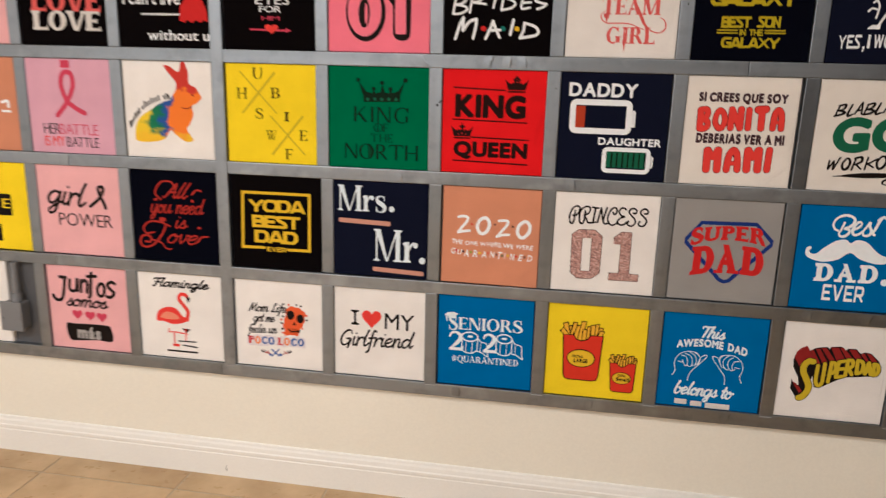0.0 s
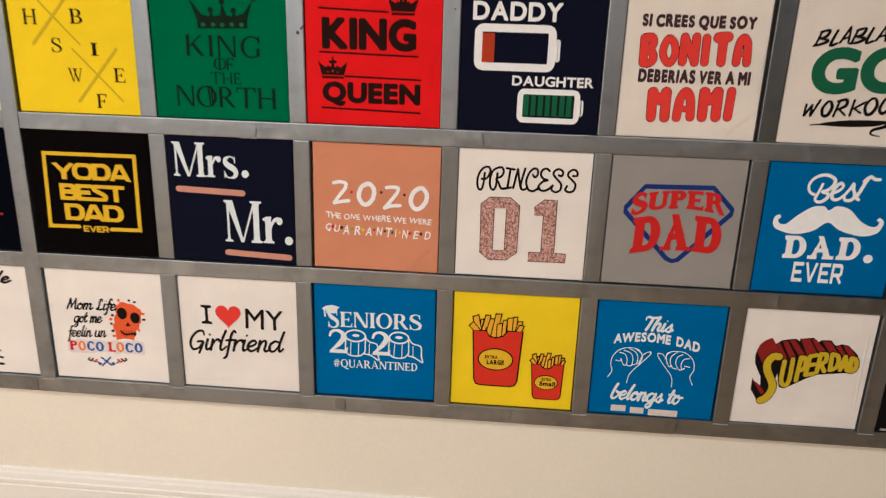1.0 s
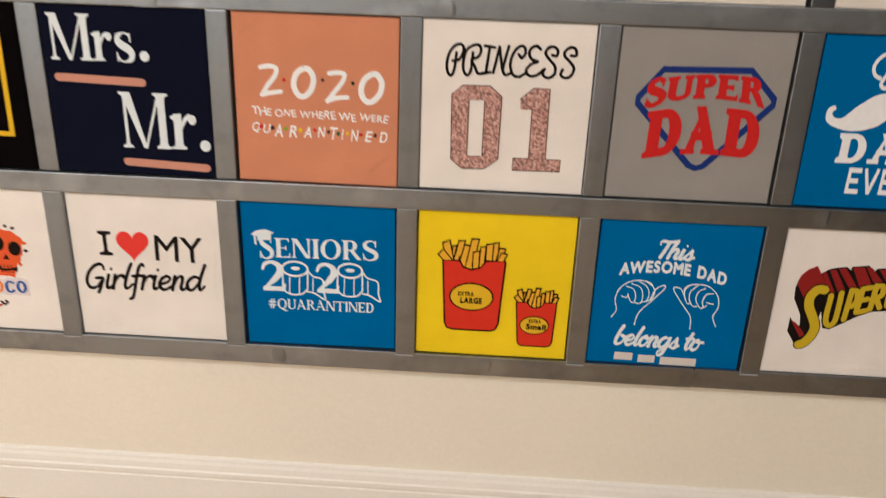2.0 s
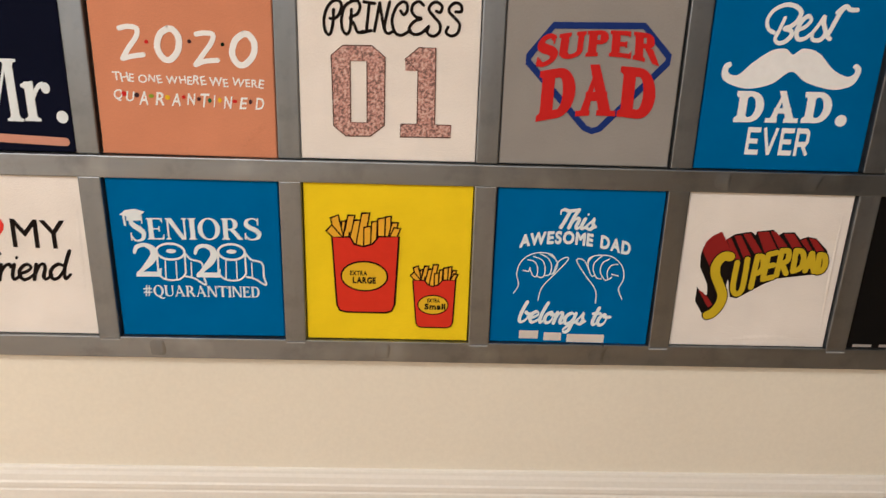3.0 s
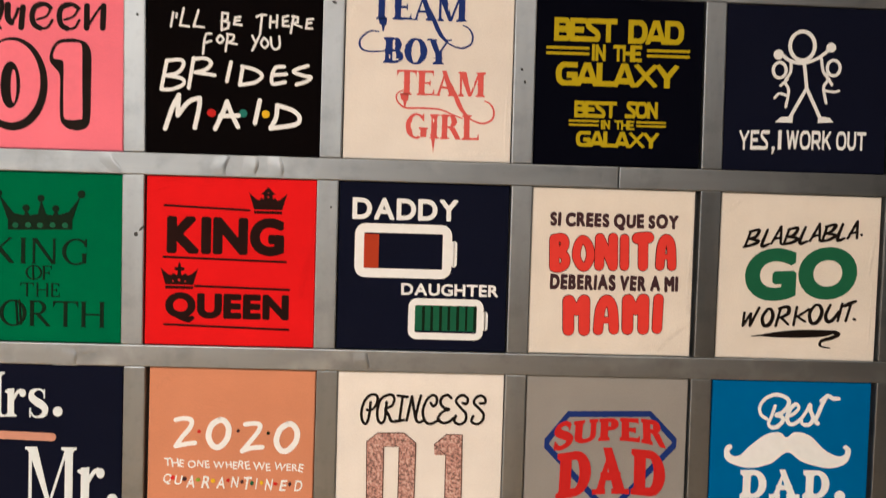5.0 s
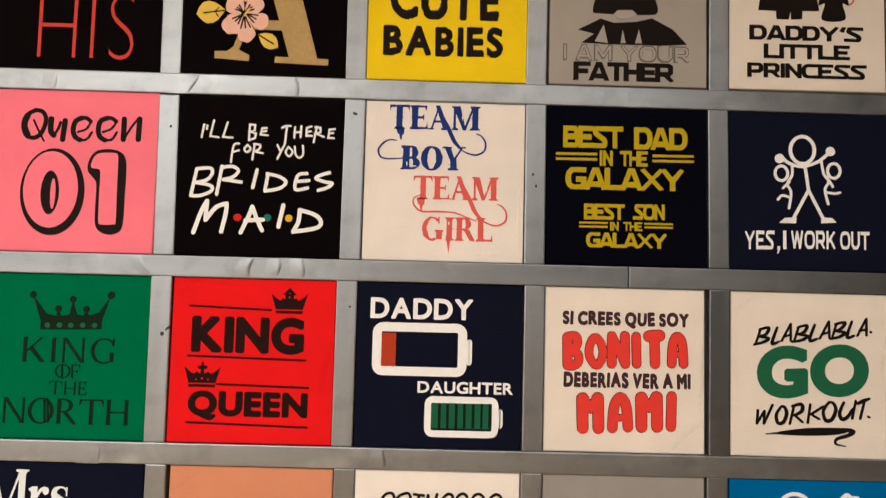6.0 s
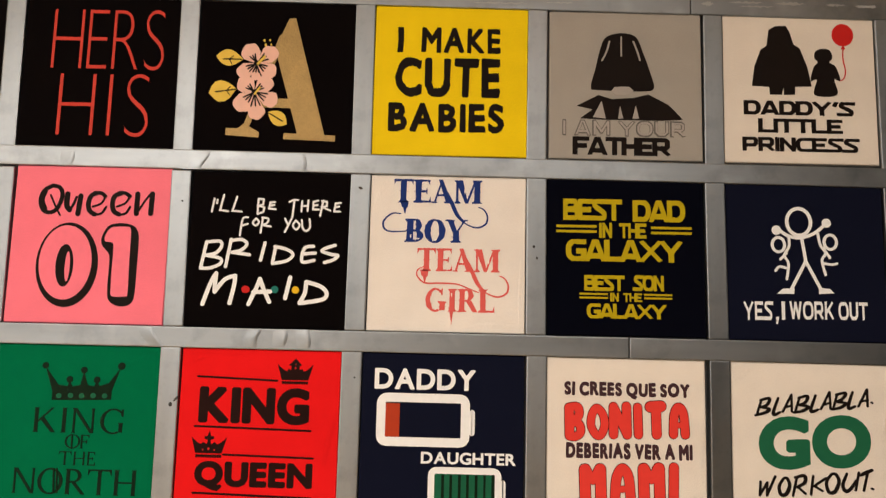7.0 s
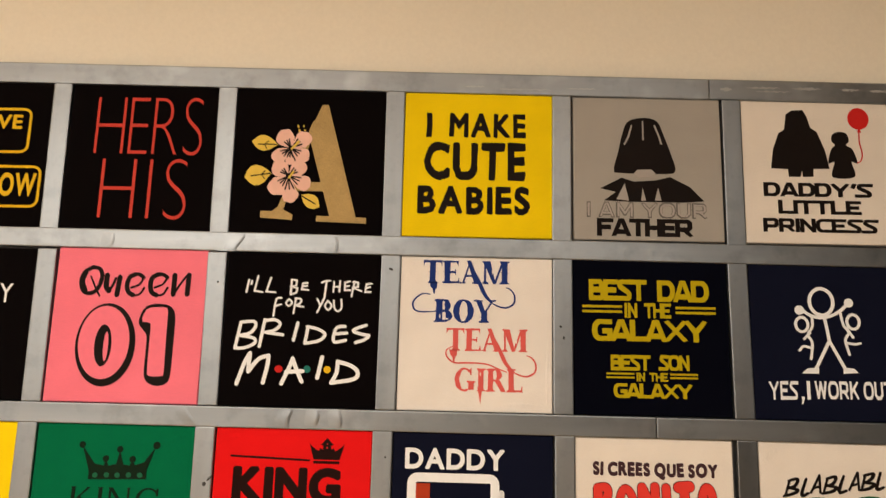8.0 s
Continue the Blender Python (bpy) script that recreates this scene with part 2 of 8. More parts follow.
def solid(name, material, *extent, bevel=0.0):
    ob = new(name, mesh_of(box(*extent, bevel=bevel), name, material))
    return ob


# ---- the room ----
WALL_Y, FACE_Y, FABRIC_Y, FLOOR_Z, CEILING_Z = 2.180, 2.155, 2.161, -0.006, 2.75
X_LEFT, X_RIGHT, Y_BACK = -3.6, 1.95, -3.2

tagged(solid("wall_north", CREAM_WALL, X_LEFT, WALL_Y, FLOOR_Z - 0.05, X_RIGHT, WALL_Y + 0.12, CEILING_Z), "cream painted plaster wall behind the display grid", "wall", kind="structure")
# added out of view as a pale reflector for the left-hand strips
tagged(solid("wall_west", BRIGHT_REFLECTED, X_LEFT - 0.12, Y_BACK, FLOOR_Z - 0.05, X_LEFT, WALL_Y + 0.12, CEILING_Z), "unseen white side wall, added to brighten reflections in the strips", "wall", kind="structure")
# added out of view, close in, so the right-hand strips mirror something dark
tagged(solid("wall_east", DARK_REFLECTED, X_RIGHT, Y_BACK, FLOOR_Z - 0.05, X_RIGHT + 0.12, WALL_Y + 0.12, CEILING_Z), "unseen near-black side wall, added to darken reflections in the strips", "wall", kind="structure")
# pale left half of the unseen back wall, which lights the strips by reflection
tagged(solid("wall_south", PALE_REFLECTED, X_LEFT - 0.12, Y_BACK - 0.12, FLOOR_Z - 0.05, 0.1, Y_BACK, CEILING_Z), "unseen pale grey wall, added to lighten reflections in the strips", "wall", kind="structure")
# dark right half of the unseen back wall, there only for reflections
tagged(solid("wall_south_dark", DARK_REFLECTED, 0.1, Y_BACK - 0.12, FLOOR_Z - 0.05, X_RIGHT + 0.12, Y_BACK, CEILING_Z), "unseen near-black wall, added to darken reflections in the strips", "wall", kind="structure")
# closes the room out of view; its colour only warms the bounced light
tagged(solid("ceiling", WARM_BOUNCE, X_LEFT - 0.12, Y_BACK - 0.12, CEILING_Z, X_RIGHT + 0.12, WALL_Y + 0.12, CEILING_Z + 0.1), "unseen ceiling, coloured warm to tint the light on the upper wall", "ceiling", kind="structure")

floor = tagged(solid("floor", GROUT, X_LEFT, Y_BACK, FLOOR_Z - 0.06, X_RIGHT, WALL_Y, FLOOR_Z - 0.0025), "tan ceramic tile floor with pale grout", "floor", kind="structure")


def baseboard_mesh():
    """An extruded skirting: flat face, two grooves under an ogee top."""
    profile = [(0.0, 0.0), (0.015, 0.0), (0.015, 0.083), (0.0135, 0.086), (0.0135, 0.089), (0.0150, 0.092), (0.0150, 0.101), (0.0125, 0.105),
               (0.0118, 0.110), (0.0105, 0.118), (0.0075, 0.125), (0.0062, 0.131), (0.0045, 0.134), (0.0, 0.135)]
    bm = bmesh.new()
    rings = [[bm.verts.new((x, WALL_Y - d, FLOOR_Z + z)) for d, z in profile] for x in (X_LEFT, X_RIGHT)]
    for i in range(len(profile)):
        j = (i + 1) % len(profile)
        bm.faces.new((rings[0][i], rings[0][j], rings[1][j], rings[1][i]))
    for ring in rings:
        bm.faces.new(ring)
    bmesh.ops.recalc_face_normals(bm, faces=bm.faces)
    return bm


baseboard = tagged(new("baseboard", mesh_of(baseboard_mesh(), "baseboard", WHITE_TRIM)), "white moulded baseboard with grooved top edge", "baseboard", kind="structure")
part("crack", box(-1.1205, WALL_Y - 0.0156, 0.012, -1.1185, WALL_Y - 0.0145, 0.036), VINYL["shadow"], baseboard, "short dark vertical scratch")

# ---- the display grid: painted strips over a grey field ----
PITCH, OPEN, STRIP = 0.343, 0.304, 0.039
COLS, ROWS_UP = 11, 5


def cell_x(c):
    return -0.031 + (c - 6) * PITCH - (0.006 if c <= 2 else 0.0)


def cell_z(r):
    return 0.4285 + (r - 1) * PITCH


GRID_X0, GRID_X1 = cell_x(-1) - STRIP, cell_x(10) + OPEN + STRIP
grid = tagged(new("grid_frame"), "silver-grey painted wooden strip lattice on the wall", "display frame")
grid.location = (0, WALL_Y, 0.385)


def grid_part(name, bm, material, label=""):
    bmesh.ops.translate(bm, vec=-grid.location, verts=bm.verts)
    return part(name, bm, material, grid, label)


grid_part("backing", box(GRID_X0, WALL_Y - 0.004, 0.40, GRID_X1, WALL_Y, 2.13), GREY_FIELD, "dark grey painted field")

JOINTS = [[-1.114, 0.530], [-1.7, 1.2], [-1.62, 1.36], [-1.9, 0.467], [-1.35, 1.3], [-0.95, 0.594]]
# the two upper rails fall a little towards the right, and the uprights between them stand out of line: (row, column): (foot, head)
RAIL_FALL = {4: (-0.001, -0.0055), 5: (0.0015, -0.0115)}
POST_OFF = {(3, 4): (-0.0115, -0.012), (3, 5): (-0.0045, -0.0058), (3, 6): (-0.005, -0.005), (4, 4): (-0.011, -0.014), (4, 5): (-0.0055, -0.0095), (4, 6): (-0.002, -0.001),
            (5, 4): (-0.0175, -0.0225), (5, 5): (-0.0098, -0.0133), (5, 6): (-0.002, -0.004), (5, 7): (-0.003, -0.002)}
rng = random.Random(7)
rail_fronts = []
for k in range(6):
    z0 = cell_z(k + 1) - STRIP
    if k == 0:
        z0 = 0.386
    z1 = cell_z(k + 1) if k < 5 else 2.149
    if k == 5:
        z0 = cell_z(5) + OPEN
    stops = [GRID_X0, *JOINTS[k], GRID_X1]
    for a, b in zip(stops, stops[1:]):
        lift = rng.uniform(-0.0012, 0.0012)
        if k == 1:
            lift -= 0.003
        bm = box(a + 0.0004, FACE_Y + lift * 0.6, z0 + lift * 0.5, b - 0.0004, WALL_Y, z1 + lift * 0.5, bevel=0.0022)
        lift_z, fall = RAIL_FALL.get(k, (0.0, 0.0))
        for v in bm.verts:
            v.co.z += lift_z + fall * v.co.x
        rail_fronts.append((a, b, z0, z1, FACE_Y + lift * 0.6))
        grid_part("rail", bm, RAIL_PAINT)

foot_mesh = mesh_of(box(-STRIP / 2, 0, -0.005, STRIP / 2, WALL_Y - FACE_Y + 0.001, OPEN, bevel=0.0025), "post", POST_PAINT)
post_mesh = mesh_of(box(-STRIP / 2, 0, 0, STRIP / 2, WALL_Y - FACE_Y - 0.0025, OPEN, bevel=0.0025), "post", POST_PAINT)
top_post_mesh = mesh_of(box(-STRIP / 2, 0, -0.008, STRIP / 2, WALL_Y - FACE_Y - 0.0025, OPEN + 0.02, bevel=0.0025), "post", POST_PAINT)
for r in range(1, 6):
    for c in [k for k in range(-1, 12) if k != 3]:
        post = new("post", {1: foot_mesh, 5: top_post_mesh}.get(r, post_mesh))
        post.parent = grid
        shift, depth, lean = rng.uniform(-0.0015, 0.0015), rng.uniform(-0.0008, 0.0012), rng.uniform(-0.35, 0.35)
        if (r, c) in POST_OFF:
            foot, head = POST_OFF[r, c]
            shift, lean = foot, math.degrees(math.atan2(head - foot, OPEN))
        post.matrix_basis = Matrix.Translation(-grid.location) @ pose(cell_x(c) - STRIP / 2 + shift, FACE_Y + (-0.0012 if r == 1 else 0.0025) + depth, cell_z(r), 0, lean, 0)

# one upright runs unbroken over the rails where two lengths of the lattice meet
seam = cell_x(3) - 0.0025
bm = box(seam - 0.040, FACE_Y - 0.0022, cell_z(1) - 0.007, seam, WALL_Y, cell_z(5) + OPEN, bevel=0.0025)
grid_part("post", bm, POST_PAINT, "full-height upright where two lattice lengths meet")

# ---- flat print pieces: each is (points, faces, rim edges) in panel units ----
GLYPHS = {}


def glyph(ch, weight):
    """Outline of one letter of the built-in font, one em high."""
    key = (ch, round(weight, 3))
    if key not in GLYPHS:
        cu = bpy.data.curves.new("letter", "FONT")
        cu.body, cu.offset, cu.resolution_u, cu.fill_mode = ch, weight, 6, "FRONT"
        ob = bpy.data.objects.new("letter", cu)
        me = ob.to_mesh()
        pts = [(v.co.x, v.co.y) for v in me.vertices]
        faces = [tuple(p.vertices) for p in me.polygons]
        ob.to_mesh_clear()
        bpy.data.objects.remove(ob)
        bpy.data.curves.remove(cu)
        # weld doubled points so that the rim is clean
        index, order = {}, []
        for i, p in enumerate(pts):
            q = (round(p[0], 5), round(p[1], 5))
            order.append(index.setdefault(q, len(index)))
        faces = [tuple(dict.fromkeys(order[i] for i in f)) for f in faces]
        GLYPHS[key] = (list(index), [f for f in faces if len(f) > 2])
    return GLYPHS[key]


def rim_of(faces):
    seen = {}
    for f in faces:
        for a, b in zip(f, f[1:] + f[:1]):
            k = (min(a, b), max(a, b))
            seen[k] = None if k in seen else (a, b)
    return [e for e in seen.values() if e]


BOLD = {}


def loops_of(edges):
    """The closed loops that directed rim edges make."""
    ahead, loops = {}, []
    for a, b in edges:
        ahead.setdefault(a, []).append(b)
    while ahead:
        a = next(iter(ahead))
        loop, here = [], a
        while here in ahead:
            loop.append(here)
            there = ahead[here].pop()
            if not ahead[here]:
                del ahead[here]
            here = there
            if here == a:
                break
        if len(loop) > 2:
            loops.append(loop)
    return loops


def bolder(ch, gp, gf, weight, rounded=False):
    """The letter with its outline moved outwards, sharp corners blunted."""
    key = (ch, round(weight, 3), rounded)
    if key not in BOLD:
        rings = []
        for loop in loops_of(rim_of(gf)):
            ring, n = [], len(loop)
            for i in range(n):
                a, p, c = gp[loop[i - 1]], gp[loop[i]], gp[loop[(i + 1) % n]]
                e, f = (p[0] - a[0], p[1] - a[1]), (c[0] - p[0], c[1] - p[1])
                le, lf = math.hypot(*e) or 1, math.hypot(*f) or 1
                n1, n2 = (e[1] / le, -e[0] / le), (f[1] / lf, -f[0] / lf)
                dot, turn = n1[0] * n2[0] + n1[1] * n2[1], e[0] * f[1] - e[1] * f[0]
                if dot < 0.25 and turn > 0:
                    k = weight * 0.35
                    if rounded:
                        m = math.hypot(n1[0] + n2[0], n1[1] + n2[1]) or 1
                        ring += [(p[0] + q[0] * weight, p[1] + q[1] * weight) for q in (n1, ((n1[0] + n2[0]) / m, (n1[1] + n2[1]) / m), n2)]
                        continue
                    ring += [(p[0] + n1[0] * weight + e[0] / le * k, p[1] + n1[1] * weight + e[1] / le * k), (p[0] + n2[0] * weight - f[0] / lf * k, p[1] + n2[1] * weight - f[1] / lf * k)]
                else:
                    s = weight / max(1 + dot, 0.5 if turn > 0 else 0.06)
                    ring.append((p[0] + (n1[0] + n2[0]) * s, p[1] + (n1[1] + n2[1]) * s))
            rings.append(ring)
        flat = [Vector(p) for ring in rings for p in ring]
        edges, base = [], 0
        for ring in rings:
            edges += [(base + k, base + (k + 1) % len(ring)) for k in range(len(ring))]
            base += len(ring)
        out, _, tris, *_ = delaunay_2d_cdt(flat, edges, [], 0, 1e-6)
        pts, faces = [(v.x, v.y) for v in out], []
        for t in tris:
            (ax, ay), (bx, by), (cx, cy) = (pts[k] for k in t)
            mx, my, wind = (ax + bx + cx) / 3, (ay + by + cy) / 3, 0
            for ring in rings:
                for (px, py), (qx, qy) in zip(ring, ring[1:] + ring[:1]):
                    if (py <= my) != (qy <= my) and px + (my - py) / (qy - py) * (qx - px) > mx:
                        wind += 1 if qy > py else -1
            if wind > 0:
                up = (bx - ax) * (cy - ay) - (by - ay) * (cx - ax) > 0
                faces.append(tuple(t) if up else tuple(reversed(t)))
        BOLD[key] = (pts, faces)
    return BOLD[key]


KERNED = ("AW", "AV", "AY", "VA", "WA", "YA", "AT", "TA", "LY", "LT", "LV", "LO", "OV")


def words(body, u0, v0, u1, v1, weight=0.0, slant=0.0, tilt=0.0, arch=0.0, serif=0.0, gap=0.07, wobble=0.0, seed=1, rounded=False, rough=0.0):
    """A line of lettering that fills the box u0..u1, v0..v1; tilt raises its right end and arch lifts its middle."""
    rnd = random.Random(seed)
    pts, faces, starts, x = [], [], [], 0.0
    for k, ch in enumerate(body):
        if ch == " ":
            x += 0.26
            continue
        if body[max(k - 1, 0):k + 1] in KERNED and k:
            x -= 0.11
        gp, gf = glyph(ch, min(weight, 0.0))
        if weight > 0:
            gp, gf = bolder(ch, gp, gf, weight, rounded)
        lo, hi = min(p[0] for p in gp), max(p[0] for p in gp)
        turn, drop, size = rnd.uniform(-wobble, wobble), rnd.uniform(-wobble, wobble) * 0.35, 1 + rnd.uniform(-wobble, wobble) * 0.6
        base = len(pts)
        starts.append((base, len(faces)))
        mid = (lo + hi) / 2
        placed = []
        for px, py in gp:
            qx, qy = (px - mid) * size, py * size
            qx, qy = qx + rnd.uniform(-rough, rough), qy + rnd.uniform(-rough, rough)
            placed.append((x + (hi - lo) / 2 + qx - turn * (qy - 0.35), qy + turn * qx + drop))
        pts += placed
        faces += [tuple(base + i for i in f) for f in gf]
        if serif:
            for a, b in rim_of(gf):
                (ax, ay), (bx, by) = placed[a], placed[b]
                if abs(ay - by) < 0.012 and 0.04 < abs(ax - bx) < 0.27 and (abs(ay + max(weight, 0)) < 0.03 or ay > 0.45):
                    inward = 0.05 if ay < 0.2 else -0.05
                    n = len(pts)
                    l, r = min(ax, bx) - serif, max(ax, bx) + serif
                    over = 1 + len(pts) % 5
                    pts += [(l, ay, over), (r, ay, over), (r, ay + inward, over), (l, ay + inward, over)]
                    faces.append((n, n + 1, n + 2, n + 3) if inward > 0 else (n + 3, n + 2, n + 1, n))
        x += hi - lo + gap
    raised = [p[2] if len(p) > 2 else 0 for p in pts]
    pts = [(p[0] + slant * p[1], p[1]) for p in pts]
    lo_x, hi_x = min(p[0] for p in pts), max(p[0] for p in pts)
    lo_y, hi_y = min(p[1] for p in pts), max(p[1] for p in pts)
    out = []
    for (px, py), up in zip(pts, raised):
        s, t = (px - lo_x) / (hi_x - lo_x), (py - lo_y) / (hi_y - lo_y)
        out.append((u0 + s * (u1 - u0), v0 + t * (v1 - v0) + tilt * s + arch * (1 - (2 * s - 1) ** 2), up))
    letters = []
    for (p0, f0), (p1, f1) in zip(starts, starts[1:] + [(len(out), len(faces))]):
        letters.append([(out[p0:p1], [tuple(i - p0 for i in f) for f in faces[f0:f1]])])
    return letters


def spline(points, closed=False, steps=6):
    n, out = len(points), []
    for i in range(n if closed else n - 1):
        p = [points[(i + k) % n] if closed else points[min(max(i + k, 0), n - 1)] for k in (-1, 0, 1, 2)]
        for s in range(steps):
            t = s / steps
            out.append(tuple(0.5 * (2 * p[1][d] + (p[2][d] - p[0][d]) * t + (2 * p[0][d] - 5 * p[1][d] + 4 * p[2][d] - p[3][d]) * t * t
                                    + (3 * p[1][d] - p[0][d] - 3 * p[2][d] + p[3][d]) * t ** 3) for d in (0, 1)))
    return out if closed else out + [points[-1]]


def line(points, width, closed=False, smooth=True, taper=0.0, nib=0.0, square=False):
    """A drawn stroke with round or square ends; taper thins it towards both ends, nib thins its upward runs."""
    path = spline(points, closed) if smooth and len(points) > 2 else list(points)
    if square:
        for end, near in ((0, 1), (-1, -2)):
            (x, y), (a, b) = path[end], path[near]
            d = math.hypot(x - a, y - b) or 1
            path[end] = (x + (x - a) / d * width * 0.36, y + (y - b) / d * width * 0.36)
    n = len(path)
    pts, faces = [], []
    for i, (x, y) in enumerate(path):
        a, b = (path[i - 1], path[(i + 1) % n]) if closed else (path[max(i - 1, 0)], path[min(i + 1, n - 1)])
        dx, dy = b[0] - a[0], b[1] - a[1]
        d = math.hypot(dx, dy) or 1
        h = width / 2 * (1 - taper * abs(2 * i / max(n - 1, 1) - 1) ** 1.5) * (1 - nib * max(dy / d, 0.0))
        if not closed and not smooth and 0 < i < n - 1:
            e, f = (x - a[0], y - a[1]), (b[0] - x, b[1] - y)
            le, lf = math.hypot(*e) or 1, math.hypot(*f) or 1
            c = (e[0] * f[0] + e[1] * f[1]) / le / lf
            dx, dy = e[0] / le + f[0] / lf, e[1] / le + f[1] / lf
            d = math.hypot(dx, dy) or 1
            h /= max(math.sqrt(max((1 + c) / 2, 0.1)), 0.4)
        over = 4 * i / n
        pts += [(x - dy / d * h, y + dx / d * h, over), (x + dy / d * h, y - dx / d * h, over)]
    for i in range(n if closed else n - 1):
        j = (i + 1) % n
        faces.append((2 * i, 2 * i + 1, 2 * j + 1, 2 * j))
    if not closed and not square:
        for i, k in ((0, 1), (n - 1, 0)):
            (x, y), (a, b) = path[i], path[1 if i == 0 else n - 2]
            ang = math.atan2(y - b, x - a)
            h = width / 2 * (1 - taper) * (1 - nib * max(math.sin(ang) * (1 if i else -1), 0.0))
            base = len(pts)
            pts += [(x + h * math.cos(ang + s * math.pi / 6 - math.pi / 2), y + h * math.sin(ang + s * math.pi / 6 - math.pi / 2)) for s in range(7)]
            faces.append(tuple(range(base, base + 7)))
    return pts, faces


# ---- a slanting script: each letter is its width and its pen strokes, with small letters one unit high ----
SCRIPT = {}
BOWL = [(0.75, 0.85), (0.45, 1.0), (0.12, 0.75), (0.02, 0.35), (0.2, 0.02), (0.5, 0.15), (0.78, 0.7)]
SCRIPT["a"] = (1.0, [BOWL, [(0.82, 1.0), (0.76, 0.4), (0.86, 0.04), (1.1, 0.3)]])
SCRIPT["b"] = (0.9, [[(0.32, 1.85), (0.15, 1.2), (0.05, 0.4), (0.15, 0.03), (0.45, 0.05), (0.7, 0.4), (0.62, 0.85), (0.45, 0.9), (0.65, 0.75), (1.0, 0.8)]])
SCRIPT["d"] = (1.0, [BOWL, [(1.0, 1.85), (0.82, 1.0), (0.76, 0.4), (0.86, 0.04), (1.1, 0.3)]])
SCRIPT["e"] = (0.78, [[(0.05, 0.4), (0.45, 0.55), (0.65, 0.82), (0.42, 1.0), (0.12, 0.78), (0.02, 0.38), (0.22, 0.02), (0.5, 0.06), (0.88, 0.38)]])
SCRIPT["f"] = (0.62, [[(0.7, 1.7), (0.55, 1.85), (0.38, 1.5), (0.28, 0.6), (0.18, -0.5), (0.0, -0.75)], [(0.05, 0.95), (0.62, 1.0)]])
SCRIPT["g"] = (1.0, [BOWL, [(0.82, 1.0), (0.74, 0.1), (0.6, -0.6), (0.3, -0.8), (0.15, -0.55), (0.5, -0.15), (1.1, 0.3)]])
SCRIPT["h"] = (0.98, [[(0.4, 1.85), (0.22, 1.1), (0.1, 0.0)], [(0.12, 0.25), (0.35, 0.85), (0.6, 1.0), (0.7, 0.75), (0.64, 0.22), (0.78, 0.02), (1.08, 0.3)]])
SCRIPT["i"] = (0.42, [[(0.16, 1.0), (0.08, 0.3), (0.2, 0.02), (0.5, 0.3)], [(0.28, 1.42), (0.29, 1.47)]])
SCRIPT["l"] = (0.48, [[(0.4, 1.85), (0.2, 1.1), (0.1, 0.3), (0.24, 0.02), (0.56, 0.35)]])
SCRIPT["m"] = (1.3, [[(0.14, 1.0), (0.06, 0.0)], [(0.1, 0.3), (0.32, 0.9), (0.52, 1.0), (0.56, 0.7), (0.5, 0.0)], [(0.53, 0.3), (0.75, 0.9), (0.96, 1.0), (1.02, 0.7), (0.97, 0.22), (1.1, 0.02), (1.4, 0.3)]])
SCRIPT["n"] = (0.9, [[(0.14, 1.0), (0.06, 0.0)], [(0.1, 0.3), (0.32, 0.9), (0.54, 1.0), (0.62, 0.7), (0.56, 0.22), (0.7, 0.02), (1.0, 0.3)]])
SCRIPT["o"] = (0.8, [[(0.45, 1.0), (0.14, 0.8), (0.02, 0.35), (0.22, 0.02), (0.52, 0.12), (0.66, 0.55), (0.5, 0.95), (0.45, 0.78), (0.92, 0.8)]])
SCRIPT["r"] = (0.68, [[(0.14, 1.0), (0.06, 0.0)], [(0.1, 0.4), (0.34, 0.9), (0.6, 1.0), (0.66, 0.85)]])
SCRIPT["s"] = (0.68, [[(0.02, 0.3), (0.3, 0.75), (0.42, 1.05), (0.44, 0.75), (0.56, 0.35), (0.42, 0.03), (0.12, 0.1)], [(0.42, 0.03), (0.78, 0.3)]])
SCRIPT["t"] = (0.55, [[(0.34, 1.6), (0.2, 0.9), (0.14, 0.3), (0.28, 0.02), (0.6, 0.3)], [(0.0, 1.05), (0.55, 1.1)]])
SCRIPT["u"] = (0.98, [[(0.14, 1.0), (0.06, 0.3), (0.2, 0.02), (0.5, 0.2), (0.7, 0.8)], [(0.74, 1.0), (0.68, 0.3), (0.8, 0.02), (1.08, 0.3)]])
SCRIPT["v"] = (0.8, [[(0.1, 1.0), (0.2, 0.35), (0.3, 0.02)], [(0.3, 0.02), (0.6, 0.55), (0.6, 0.95), (0.9, 0.85)]])
SCRIPT["y"] = (0.95, [[(0.14, 1.0), (0.06, 0.3), (0.2, 0.02), (0.5, 0.2), (0.7, 0.8)], [(0.74, 1.0), (0.66, 0.1), (0.5, -0.6), (0.22, -0.8), (0.12, -0.55), (0.45, -0.15), (1.0, 0.3)]])
SCRIPT["A"] = (1.15, [[(0.75, 1.75), (0.45, 1.0), (0.05, 0.02), (-0.15, 0.15)], [(0.75, 1.75), (0.8, 0.9), (0.95, 0.02), (1.15, 0.2)], [(0.25, 0.65), (0.9, 0.7)]])
SCRIPT["F"] = (1.0, [[(0.0, 1.45), (0.18, 1.72), (0.6, 1.68), (1.15, 1.8)], [(0.6, 1.7), (0.48, 0.8), (0.34, 0.05), (0.08, 0.1)], [(0.3, 0.9), (0.85, 0.95)]])
SCRIPT["G"] = (1.2, [[(1.05, 1.4), (0.9, 1.75), (0.5, 1.7), (0.12, 1.15), (0.04, 0.5), (0.3, 0.02), (0.7, 0.15), (0.95, 0.6)], [(0.6, 0.75), (1.0, 0.75), (0.92, 0.2), (0.8, -0.3)]])
